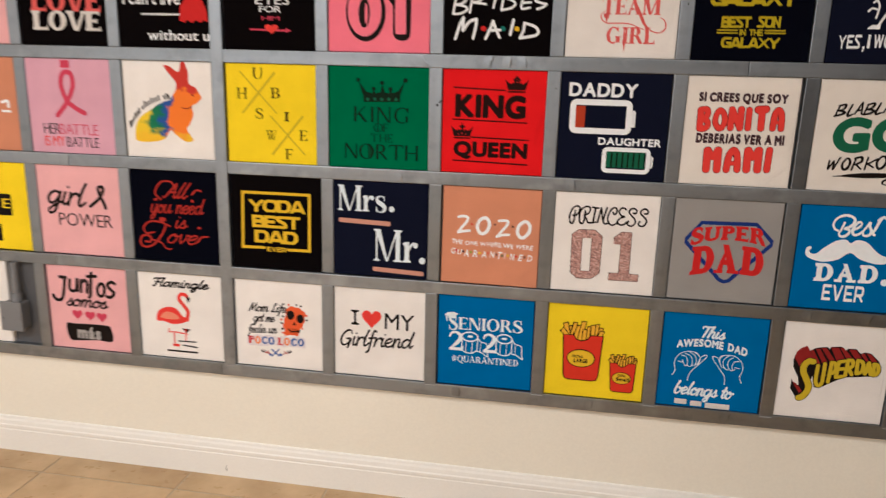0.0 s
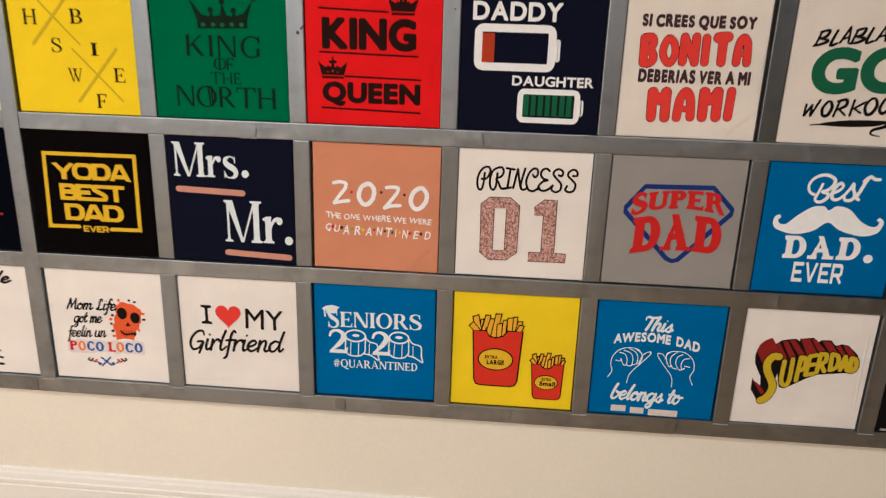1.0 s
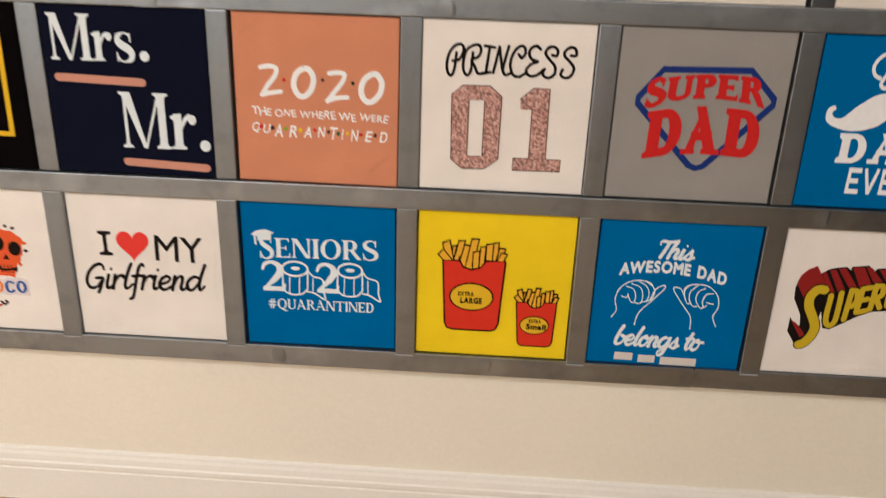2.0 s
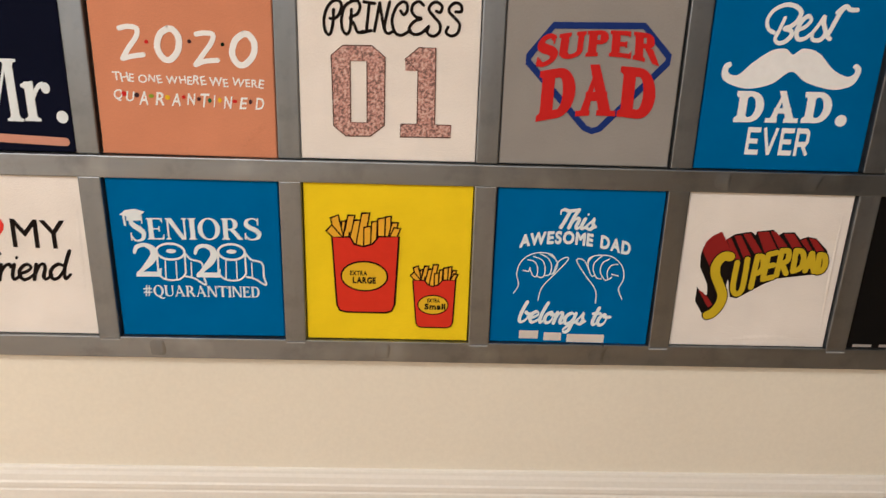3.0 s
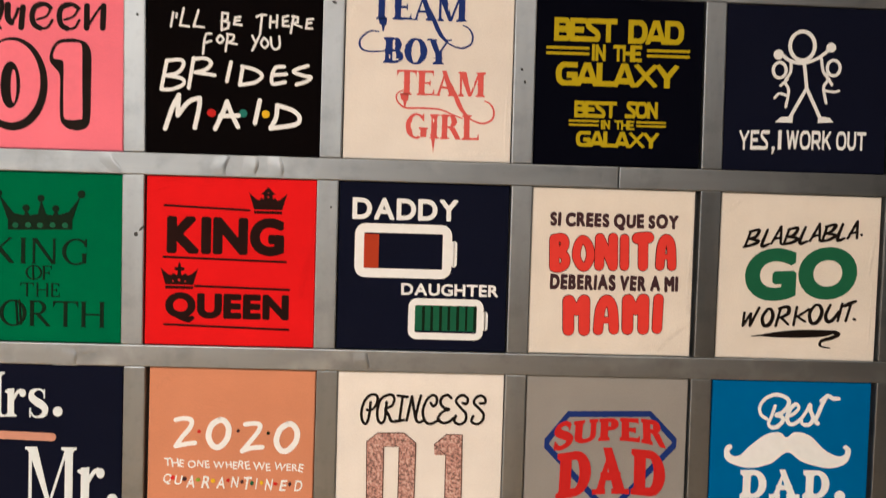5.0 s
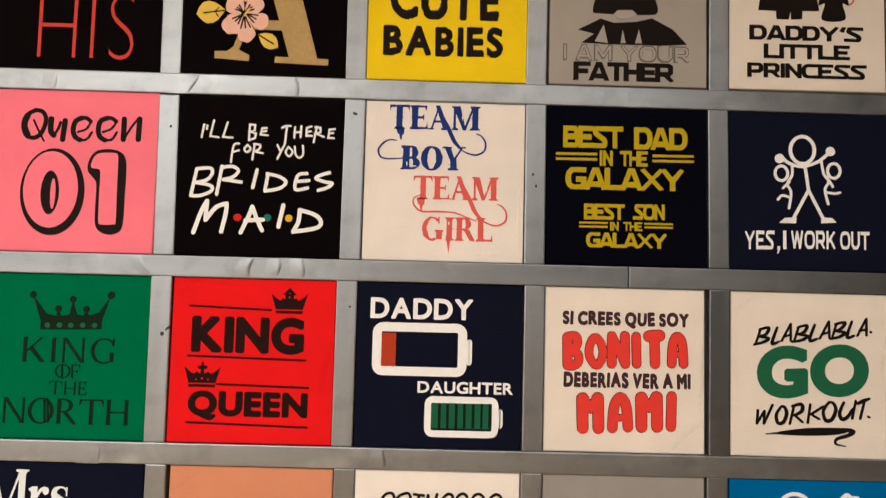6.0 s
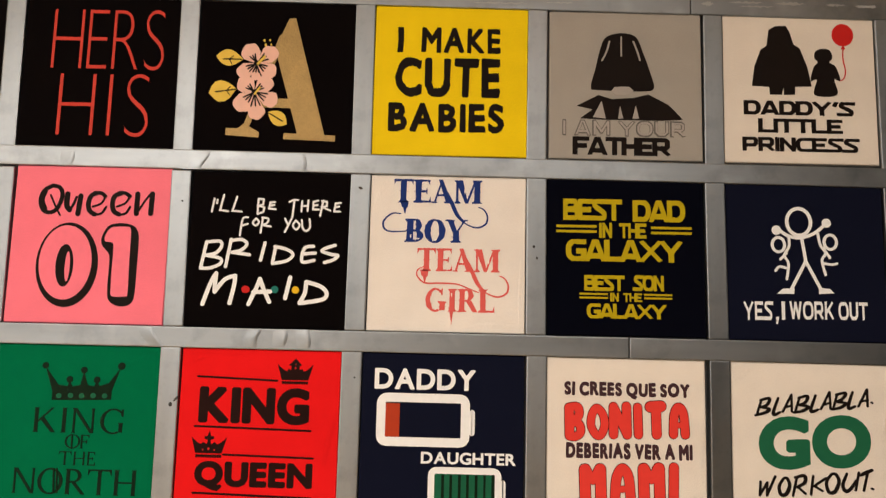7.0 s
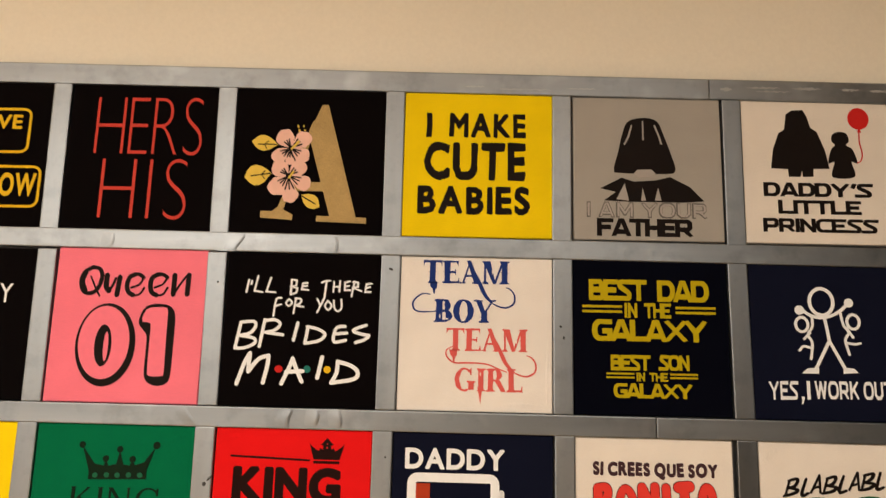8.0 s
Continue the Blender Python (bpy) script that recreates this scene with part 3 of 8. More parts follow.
SCRIPT["L"] = (0.9, [[(0.65, 1.4), (0.58, 1.75), (0.34, 1.6), (0.34, 0.9), (0.2, 0.12), (0.0, 0.08), (0.12, 0.22), (0.5, 0.03), (0.95, 0.2)]])
SCRIPT["M"] = (1.4, [[(0.28, 1.75), (0.16, 0.9), (0.0, 0.0)], [(0.28, 1.75), (0.45, 0.9), (0.55, 0.25)], [(0.55, 0.25), (0.8, 1.1), (1.05, 1.75)], [(1.05, 1.75), (1.05, 0.7), (1.15, 0.02), (1.4, 0.25)]])
SCRIPT["T"] = (0.95, [[(0.05, 1.3), (0.0, 1.6), (0.25, 1.75), (0.6, 1.65), (1.2, 1.78)], [(0.7, 1.68), (0.58, 0.8), (0.42, 0.0)]])


def script(body, u0, v0, u1, v1, width, slant=0.3, nib=0.45, tilt=0.0):
    """A line of script: small letters stand between v0 and v1, the line runs from u0 to u1."""
    x, strokes = 0.0, []
    for ch in body:
        if ch == " ":
            x += 0.6
            continue
        wide, lines = SCRIPT[ch]
        strokes += [[(x + px + slant * py, py) for px, py in stroke] for stroke in lines]
        x += wide
    lo = min(p[0] for s in strokes for p in s)
    hi = max(p[0] for s in strokes for p in s)
    out = []
    for stroke in strokes:
        path = [(u0 + (px - lo) / (hi - lo) * (u1 - u0), v0 + py * (v1 - v0) + tilt * (px - lo) / (hi - lo)) for px, py in stroke]
        out.append(line(path, width, nib=nib))
    return out


def fill(points, smooth=False):
    path = spline(points, True) if smooth else list(points)
    area = sum(a[0] * b[1] - b[0] * a[1] for a, b in zip(path, path[1:] + path[:1]))
    return (path if area > 0 else path[::-1]), [tuple(range(len(path)))]


def oval(u, v, ru, rv=None, n=24, turn=0.0):
    rv = rv or ru
    c, s = math.cos(turn), math.sin(turn)
    return [(u + ru * math.cos(2 * math.pi * i / n) * c - rv * math.sin(2 * math.pi * i / n) * s, v + ru * math.cos(2 * math.pi * i / n) * s + rv * math.sin(2 * math.pi * i / n) * c) for i in range(n)]


def rect(u0, v0, u1, v1, r=0.0):
    if not r:
        return [(u0, v0), (u1, v0), (u1, v1), (u0, v1)]
    out = []
    for cx, cy, a in ((u1 - r, v0 + r, -90), (u1 - r, v1 - r, 0), (u0 + r, v1 - r, 90), (u0 + r, v0 + r, 180)):
        out += [(cx + r * math.cos(radians(a + s * 22.5)), cy + r * math.sin(radians(a + s * 22.5))) for s in range(5)]
    return out


def heart(u, v, w, h):
    out = []
    for i in range(28):
        t = 2 * math.pi * i / 28
        out.append((u + w / 2 * math.sin(t) ** 3, v + h / 2 * (13 * math.cos(t) - 5 * math.cos(2 * t) - 2 * math.cos(3 * t) - math.cos(4 * t) + 2.5) / 14.5))
    return out


def crown(u, v, w, h, cross):
    """A heraldic crown over a beaded band, u and v at its middle foot: a broad spired centre, or a slim cross."""
    half = [(0.37, 0.16), (0.5, 0.77), (0.42, 0.66), (0.31, 0.54), (0.23, 0.5)]
    half += [(0.16, 0.58), (0.06, 0.5), (0.035, 0.66), (0.13, 0.7), (0.13, 0.8), (0.04, 0.8), (0.03, 0.9)] if cross else [(0.19, 0.6), (0.12, 0.55), (0.11, 0.7), (0.19, 0.74), (0.12, 0.82), (0.07, 0.9)]
    outline = [(-x, y) for x, y in half] + [(0, 1.0)] + [(x, y) for x, y in reversed(half)]
    pieces = [fill([(u + x * w, v + y * h) for x, y in outline])]
    beads = 11
    for k in range(beads):
        x = u + w * 0.74 * (k + 0.5 - beads / 2) / beads
        pieces.append(fill(rect(x - w * 0.026, v, x + w * 0.026, v + h * 0.11)))
    pieces.append(fill(rect(u - w * 0.37, v + h * 0.045, u + w * 0.37, v + h * 0.09)))
    return pieces


def ink(p, name, colour, level, *pieces, label=""):
    """Prints the pieces as one thin vinyl layer on panel p; level stacks layers."""
    front, back = -0.0004 - 0.0005 * level, 0.0004
    bm = bmesh.new()
    for n, (pts, faces) in enumerate(pieces):
        y = front - 0.000015 * (n % 24)
        top = [bm.verts.new((q[0] * OPEN, y - (0.00002 * q[2] if len(q) > 2 else 0), q[1] * OPEN)) for q in pts]
        low = [bm.verts.new((q[0] * OPEN, back, q[1] * OPEN)) for q in pts]
        for f in faces:
            try:
                bm.faces.new([top[i] for i in f])
            except ValueError:
                continue
        for a, b in rim_of(faces):
            bm.faces.new((top[b], top[a], low[a], low[b]))
    big = [f for f in bm.faces if len(f.verts) > 4]
    if big:
        bm.normal_update()
        bmesh.ops.triangulate(bm, faces=big)
    loose = [v for v in bm.verts if not v.link_faces]
    bmesh.ops.delete(bm, geom=loose, context="VERTS")
    return part(name, bm, VINYL[colour], p, label)


def lettering(p, colour, level, letters, label):
    """A printed word: each letter is a cut piece of its own under the word."""
    if len(letters) == 1:
        return ink(p, "lettering", colour, level, *letters[0], label=label)
    word = new("lettering")
    word.parent = p
    tagged(word, label)
    for n, pieces in enumerate(letters):
        ink(word, "letter", colour, level + 0.02 * (n % 2), *pieces)
    return word


# ---- two drawn alphabets, capitals one unit high: a roman with thick and thin strokes, and a wide block letter ----


def pen(points, widths, steps=6):
    """A smooth stroke whose width changes from point to point, cut square at its ends."""
    path = spline(points, steps=steps)
    wide = [widths[i] + (widths[i + 1] - widths[i]) * s / steps for i in range(len(widths) - 1) for s in range(steps)] + [widths[-1]]
    pts, n = [], len(path)
    for i, (x, y) in enumerate(path):
        a, b = path[max(i - 1, 0)], path[min(i + 1, n - 1)]
        dx, dy = b[0] - a[0], b[1] - a[1]
        d = math.hypot(dx, dy) or 1
        h = wide[i] / 2
        pts += [(x - dy / d * h, y + dx / d * h, 3 * i / n), (x + dy / d * h, y - dx / d * h, 3 * i / n)]
    return pts, [(2 * i, 2 * i + 1, 2 * i + 3, 2 * i + 2) for i in range(n - 1)]


def roman(ch, T, t, s, h, thorn=False):
    """One roman letter: T and t are its thick and thin strokes, s the reach of its serifs and h their thickness. Returns width and pieces."""
    out = []

    def add(*points):
        out.append(fill(points))

    def stem(x, w, y0=0.0, y1=1.0, low=True, top=True):
        b = min(s * 0.8, 0.08)
        pts = [(x - s, y0), (x + w + s, y0), (x + w + s, y0 + h), (x + w + s * 0.3, y0 + h * 1.3), (x + w, y0 + h + b)] if low else [(x, y0), (x + w, y0)]
        pts += [(x + w, y1 - h - b), (x + w + s * 0.3, y1 - h * 1.3), (x + w + s, y1 - h), (x + w + s, y1), (x - s, y1), (x - s, y1 - h), (x - s * 0.3, y1 - h * 1.3), (x, y1 - h - b)] if top else [(x + w, y1), (x, y1)]
        pts += [(x, y0 + h + b), (x - s * 0.3, y0 + h * 1.3), (x - s, y0 + h)] if low else []
        add(*pts)
        if thorn and w >= T * 0.9:
            m = (y0 + y1) / 2
            add((x - 0.055, m), (x + w / 2, m - 0.05), (x + w + 0.055, m), (x + w / 2, m + 0.05))

    def arc(cx, cy, rx, ry, a0, a1, thick=None):
        k = thick or T
        turn = [radians(a0 + (a1 - a0) * i / 14) for i in range(15)]
        add(*[(cx + rx * math.cos(a), cy + ry * math.sin(a)) for a in turn], *[(cx + (rx - k) * math.cos(a), cy + (ry - t) * math.sin(a)) for a in reversed(turn)])

    def bowl(x, y0, y1, reach, flat=0.12):
        cx = x + T + flat
        arc(cx, (y0 + y1) / 2, reach, (y1 - y0) / 2, -90, 90)
        add((x, y0), (cx, y0), (cx, y0 + t), (x, y0 + t))
        add((x, y1 - t), (cx, y1 - t), (cx, y1), (x, y1))

    def foot(x, w, y=0.0):
        add((x - s, y), (x + w + s, y), (x + w + s, y + h), (x - s, y + h))

    def arm(x0, x1, y, tip, up):
        add((x0, y), (x1, y), (x1, y + t), (x0, y + t))
        add((x1, y + (0 if up else t)), (x1, y + (tip if up else t - tip)), (x1 - 0.08, y + (t if up else 0)))

    e = s
    if ch == "I":
        stem(e, T)
        return T + 2 * s, out
    if ch in "EFL":
        stem(e, T)
        if ch != "L":
            arm(e + T, e + T + 0.38, 1 - t, 0.24, False)
            add((e + T, 0.5 - t / 2), (e + T + 0.25, 0.5 - t / 2), (e + T + 0.25, 0.5 + t / 2), (e + T, 0.5 + t / 2))
            add((e + T + 0.21, 0.38), (e + T + 0.26, 0.38), (e + T + 0.26, 0.62), (e + T + 0.21, 0.62))
        if ch != "F":
            arm(e + T, e + T + 0.42, 0, 0.28, True)
        return e + T + (0.4 if ch == "F" else 0.44), out
    if ch == "T":
        stem(0.42 - T / 2, T, top=False)
        arm(0.42, 0.84, 1 - t, 0.26, False)
        add((0, 1 - t), (0.42, 1 - t), (0.42, 1), (0, 1))
        add((0, 1), (0, 0.74), (0.08, 1 - t))
        return 0.84, out
    if ch in "HNU":
        right = {"H": 0.62, "N": 0.66, "U": 0.62}[ch]
        left_w, right_w = (T, T) if ch == "H" else (t * 1.2, t * 1.2) if ch == "N" else (T, t * 1.2)
        if ch == "U":
            stem(e, T, 0.3, 1, low=False)
            stem(e + right, right_w, 0.3, 1, low=False)
            mid, reach = e + (right + right_w) / 2, (right + right_w) / 2
            arc(mid, 0.3, reach, 0.31, 180, 270)
            arc(mid, 0.3, reach, 0.31, 270, 360, thick=right_w)
        else:
            stem(e, left_w)
            stem(e + right, right_w, low=ch == "H")
        if ch == "H":
            add((e, 0.5 - t / 2), (e + right, 0.5 - t / 2), (e + right, 0.5 + t / 2), (e, 0.5 + t / 2))
        if ch == "N":
            add((e - s * 0.5, 1), (e + T, 1), (e + right + right_w, 0), (e + right + right_w - T * 0.9, 0))
        return e + right + right_w + s, out
    if ch in "DBPR":
        stem(e, T)
        if ch == "D":
            bowl(e, 0, 1, 0.42, 0.1)
            return e + T + 0.54, out
        if ch == "B":
            bowl(e, 0.5 - t / 2, 1, 0.26)
            bowl(e, 0, 0.5 + t / 2, 0.32)
            return e + T + 0.46, out
        bowl(e, 0.46, 1, 0.29)
        if ch == "R":
            add((e + T + 0.06, 0.48), (e + T + 0.06 + T, 0.5), (e + T + 0.52 + s, 0.03), (e + T + 0.52 + s, 0), (e + T + 0.5 - T * 0.5, 0))
            return e + T + 0.52 + s, out
        return e + T + 0.42, out
    if ch in "OQ":
        arc(0.45, 0.5, 0.45, 0.52, -90, 90)
        arc(0.45, 0.5, 0.45, 0.52, 90, 270)
        if ch == "Q":
            out.append(pen([(0.38, 0.02), (0.58, -0.1), (0.8, -0.2), (0.95, -0.16)], [t, T * 0.8, T * 0.6, t]))
        return 0.9, out
    if ch in "GC":
        arc(0.45, 0.5, 0.45, 0.52, 90, 300)
        arc(0.45, 0.5, 0.45, 0.52, 45, 90, thick=t * 1.5)
        add((0.74, 0.7), (0.8, 0.7), (0.8, 1.0), (0.76, 1.0), (0.7, 0.86))
        if ch == "G":
            stem(0.66, T, 0.06, 0.44, low=False)
            return 0.68 + T + s, out
        arc(0.45, 0.5, 0.45, 0.52, 300, 330, thick=t * 1.5)
        return 0.86, out
    if ch == "K":
        stem(e, T)
        add((e + T, 0.4), (e + T, 0.48), (e + T + 0.46, 1), (e + T + 0.46 + t * 1.4, 1))
        add((e + T + 0.1, 0.5), (e + T + 0.1 + T * 0.8, 0.62), (e + T + 0.6 + s, 0), (e + T + 0.6 - T, 0))
        foot(e + T + 0.44, t, 1 - h)
        return e + T + 0.6 + s, out
    if ch == "A":
        add((0.07, 0), (0.07 + t * 1.2, 0), (0.46, 1), (0.42, 1))
        add((0.88 - T, 0), (0.88, 0), (0.47, 1.02), (0.47 - T * 0.75, 1.02))
        add((0.2, 0.3), (0.72, 0.3), (0.72, 0.3 + t), (0.2, 0.3 + t))
        foot(0.07, t)
        foot(0.88 - T, T)
        return 0.88 + s, out
    if ch in "MWVY":
        if ch == "M":
            stem(e, t * 1.2)
            stem(e + 0.78, T)
            add((e - s * 0.4, 1), (e + T * 1.05, 1), (e + 0.42 + T * 0.35, 0), (e + 0.42 - T * 0.15, 0))
            add((e + 0.42, 0), (e + 0.42 + t, 0), (e + 0.8 + t, 1), (e + 0.8, 1))
            return e + 0.78 + T + s, out
        starts = {"V": [0], "Y": [0], "W": [0, 0.46]}[ch]
        low = 0.42 if ch == "Y" else 0.0
        for x in starts:
            add((x + 0.04, 1), (x + 0.04 + T, 1), (x + 0.42 + T * 0.3, low), (x + 0.42 - T * 0.4, low))
            add((x + 0.42 - t * 0.3, low), (x + 0.42 + t, low), (x + 0.78 + t, 1), (x + 0.78, 1))
            foot(x + 0.05, T * 0.9, 1 - h)
        foot(starts[-1] + 0.76, t, 1 - h)
        if ch == "Y":
            stem(0.43 - T / 2, T, 0, 0.5, top=False)
        return starts[-1] + 0.8 + s, out
    if ch in "Ss":
        k = 1.0 if ch == "S" else 0.64
        m = T if ch == "S" else T * 1.4
        pts = [(0.58, 0.84), (0.46, 0.97), (0.3, 0.985), (0.13, 0.88), (0.12, 0.7), (0.28, 0.56), (0.46, 0.46), (0.61, 0.3), (0.56, 0.1), (0.36, 0.01), (0.2, 0.03), (0.06, 0.2)]
        wid = [t, t, t * 1.1, m * 0.75, m, m * 1.1, m * 1.1, m, m * 0.75, t * 1.1, t, t]
        out.append(pen([(x * (1 if k == 1 else 0.72), y * k) for x, y in pts], [w * (1 if k == 1 else 0.72) for w in wid]))
        x = 1 if k == 1 else 0.72
        add((0.545 * x, 0.68 * k), (0.6 * x, 0.68 * k), (0.6 * x, 1.0 * k), (0.55 * x, 1.0 * k))
        add((0.03 * x, 0.0), (0.08 * x, 0.0), (0.085 * x, 0.32 * k), (0.03 * x, 0.32 * k))
        return 0.68 * x, out
    if ch == "r":
        stem(e, T, 0, 0.64, top=False)
        add((e - s, 0.6), (e - s, 0.56), (e, 0.52), (e + T, 0.66))
        out.append(pen([(e + T * 0.8, 0.36), (e + T + 0.08, 0.55), (e + T + 0.2, 0.6)], [t, t * 1.4, t * 2]))
        out.append(fill(oval(e + T + 0.23, 0.545, 0.085, 0.09)))
        return e + T + 0.32, out
    if ch == "2":
        out.append(pen([(0.04, 0.7), (0.12, 0.9), (0.32, 0.97), (0.52, 0.86), (0.55, 0.66), (0.42, 0.44), (0.22, 0.22), (0.05, 0.05)], [t, t * 1.6, t * 1.6, T * 0.9, T * 1.05, T, t * 1.6, t]))
        add((0.03, 0), (0.68, 0), (0.72, 0.26), (0.67, 0.26), (0.6, 0.15), (0.06, 0.15))
        return 0.74, out
    for x in (0.2, 0.44):
        add((x, 0), (x + t * 1.3, 0), (x + 0.12 + t * 1.3, 1), (x + 0.12, 1))
    for y in (0.3, 0.62):
        add((0.04, y), (0.78, y), (0.8, y + t * 1.4), (0.06, y + t * 1.4))
    return 0.84, out


BLOCK = {}
BLOCK["A"] = (1.0, [[(0.13, 0.0), (0.45, 1.0)], [(0.55, 1.0), (0.87, 0.0)], [(0.26, 0.25), (0.74, 0.25)]])
BLOCK["B"] = (0.86, [[(0.1, 0.06), (0.1, 0.94)], [(0.1, 0.9), (0.62, 0.9), (0.7, 0.8), (0.7, 0.62), (0.62, 0.52), (0.1, 0.52)], [(0.1, 0.5), (0.64, 0.5), (0.76, 0.4), (0.76, 0.2), (0.66, 0.1), (0.1, 0.1)]])
BLOCK["C"] = (0.82, [[(0.78, 0.9), (0.54, 0.9), (0.3, 0.9), (0.1, 0.72), (0.1, 0.28), (0.3, 0.1), (0.54, 0.1), (0.78, 0.1)]])
BLOCK["D"] = (0.86, [[(0.1, 0.06), (0.1, 0.94)], [(0.1, 0.9), (0.32, 0.9), (0.54, 0.9), (0.75, 0.7), (0.75, 0.3), (0.54, 0.1), (0.32, 0.1), (0.1, 0.1)]])
BLOCK["E"] = (0.8, [[(0.74, 0.9), (0.1, 0.9), (0.1, 0.1), (0.74, 0.1)], [(0.1, 0.5), (0.62, 0.5)]])
BLOCK["F"] = (0.78, [[(0.1, 0.06), (0.1, 0.9), (0.74, 0.9)], [(0.1, 0.5), (0.62, 0.5)]])
BLOCK["G"] = (0.88, [[(0.8, 0.9), (0.55, 0.9), (0.3, 0.9), (0.1, 0.7), (0.1, 0.3), (0.3, 0.1), (0.55, 0.1), (0.76, 0.1)], [(0.78, 0.04), (0.78, 0.44)], [(0.8, 0.46), (0.52, 0.46)]])
BLOCK["H"] = (0.84, [[(0.1, 0.06), (0.1, 0.94)], [(0.74, 0.06), (0.74, 0.94)], [(0.1, 0.5), (0.74, 0.5)]])
BLOCK["I"] = (0.2, [[(0.1, 0.06), (0.1, 0.94)]])
BLOCK["K"] = (0.84, [[(0.1, 0.06), (0.1, 0.94)], [(0.16, 0.4), (0.72, 0.94)], [(0.34, 0.56), (0.74, 0.06)]])
BLOCK["L"] = (0.76, [[(0.1, 0.94), (0.1, 0.1), (0.74, 0.1)]])
BLOCK["M"] = (1.04, [[(0.1, 0.06), (0.1, 0.94)], [(0.94, 0.06), (0.94, 0.94)], [(0.14, 0.9), (0.52, 0.24)], [(0.9, 0.9), (0.52, 0.24)]])
BLOCK["N"] = (0.86, [[(0.1, 0.06), (0.1, 0.94)], [(0.76, 0.06), (0.76, 0.94)], [(0.13, 0.9), (0.73, 0.1)]])
BLOCK["O"] = (0.96, [[(0.48, 0.9), (0.3, 0.9), (0.1, 0.7), (0.1, 0.3), (0.3, 0.1), (0.66, 0.1), (0.86, 0.3), (0.86, 0.7), (0.66, 0.9), (0.46, 0.9)]])
BLOCK["P"] = (0.84, [[(0.1, 0.06), (0.1, 0.94)], [(0.1, 0.9), (0.64, 0.9), (0.74, 0.8), (0.74, 0.52), (0.64, 0.42), (0.1, 0.42)]])
BLOCK["R"] = (0.88, BLOCK["P"][1] + [[(0.44, 0.42), (0.76, 0.06)]])
BLOCK["S"] = (0.84, [[(0.82, 0.9), (0.26, 0.9), (0.16, 0.8), (0.18, 0.66), (0.6, 0.4), (0.68, 0.24), (0.58, 0.1), (-0.02, 0.1)]])
BLOCK["T"] = (0.82, [[(0.04, 0.9), (0.78, 0.9)], [(0.41, 0.9), (0.41, 0.06)]])
BLOCK["U"] = (0.86, [[(0.1, 0.94), (0.1, 0.28), (0.28, 0.1), (0.58, 0.1), (0.76, 0.28), (0.76, 0.94)]])
BLOCK["V"] = (0.96, [[(0.12, 0.94), (0.46, 0.08)], [(0.84, 0.94), (0.5, 0.08)]])
BLOCK["W"] = (1.2, [[(0.12, 0.94), (0.34, 0.08)], [(0.34, 0.08), (0.6, 0.9)], [(0.6, 0.9), (0.86, 0.08)], [(0.86, 0.08), (1.08, 0.94)]])
BLOCK["X"] = (1.0, [[(0.12, 0.06), (0.88, 0.94)], [(0.12, 0.94), (0.88, 0.06)]])
BLOCK["Y"] = (1.0, [[(0.12, 0.94), (0.5, 0.44)], [(0.88, 0.94), (0.5, 0.44)], [(0.5, 0.5), (0.5, 0.06)]])
BLOCK["'"] = (0.34, [[(0.24, 0.94), (0.16, 0.74)]])
BLOCK[","] = (0.2, [[(0.12, 0.08), (0.06, -0.12)]])


def block(ch, width):
    wide, strokes = BLOCK[ch]
    pieces = [line(stroke, width, smooth=ch in 'CDGOS', square=True) for stroke in strokes]
    if ch == ",":
        return wide, pieces
    return wide, [([(q[0], min(max(q[1], 0.0), 1.0), *q[2:]) for q in pts], faces) for pts, faces in pieces]


def set_type(draw, body, u0, v0, u1, v1, gap=0.08, space=0.3, slant=0.0, tilt=0.0, arch=0.0, rough=0.0, seed=1):
    """A line of drawn letters over the box u0..u1, v0..v1; draw(ch) gives a letter's width and its pieces, rough frays its edges."""
    x, placed, rnd = 0.0, [], random.Random(seed)
    for ch in body:
        if ch == " ":
            x += space
            continue
        wide, pieces = draw(ch)
        placed.append([([(x + q[0] + slant * q[1] + rnd.uniform(-rough, rough), q[1] + rnd.uniform(-rough, rough), *q[2:]) for q in pts], faces) for pts, faces in pieces])
        x += wide + gap
    flat = [q[0] for pieces in placed for pts, _ in pieces for q in pts]
    lo, hi = min(flat), max(flat)
    letters = []
    for pieces in placed:
        mid = sum(q[0] for pts, _ in pieces for q in pts) / sum(len(pts) for pts, _ in pieces)
        lift = arch * (1 - (2 * (mid - lo) / (hi - lo) - 1) ** 2)
        made = []
        for pts, faces in pieces:
            new_pts = []
            for q in pts:
                s = (q[0] - lo) / (hi - lo)
                bend = arch * (1 - (2 * s - 1) ** 2) if arch else 0.0
                new_pts.append((u0 + s * (u1 - u0), v0 + q[1] * (v1 - v0) + tilt * s + (lift + bend) / 2, *q[2:]))
            made.append((new_pts, faces))
        letters.append(made)
    return letters


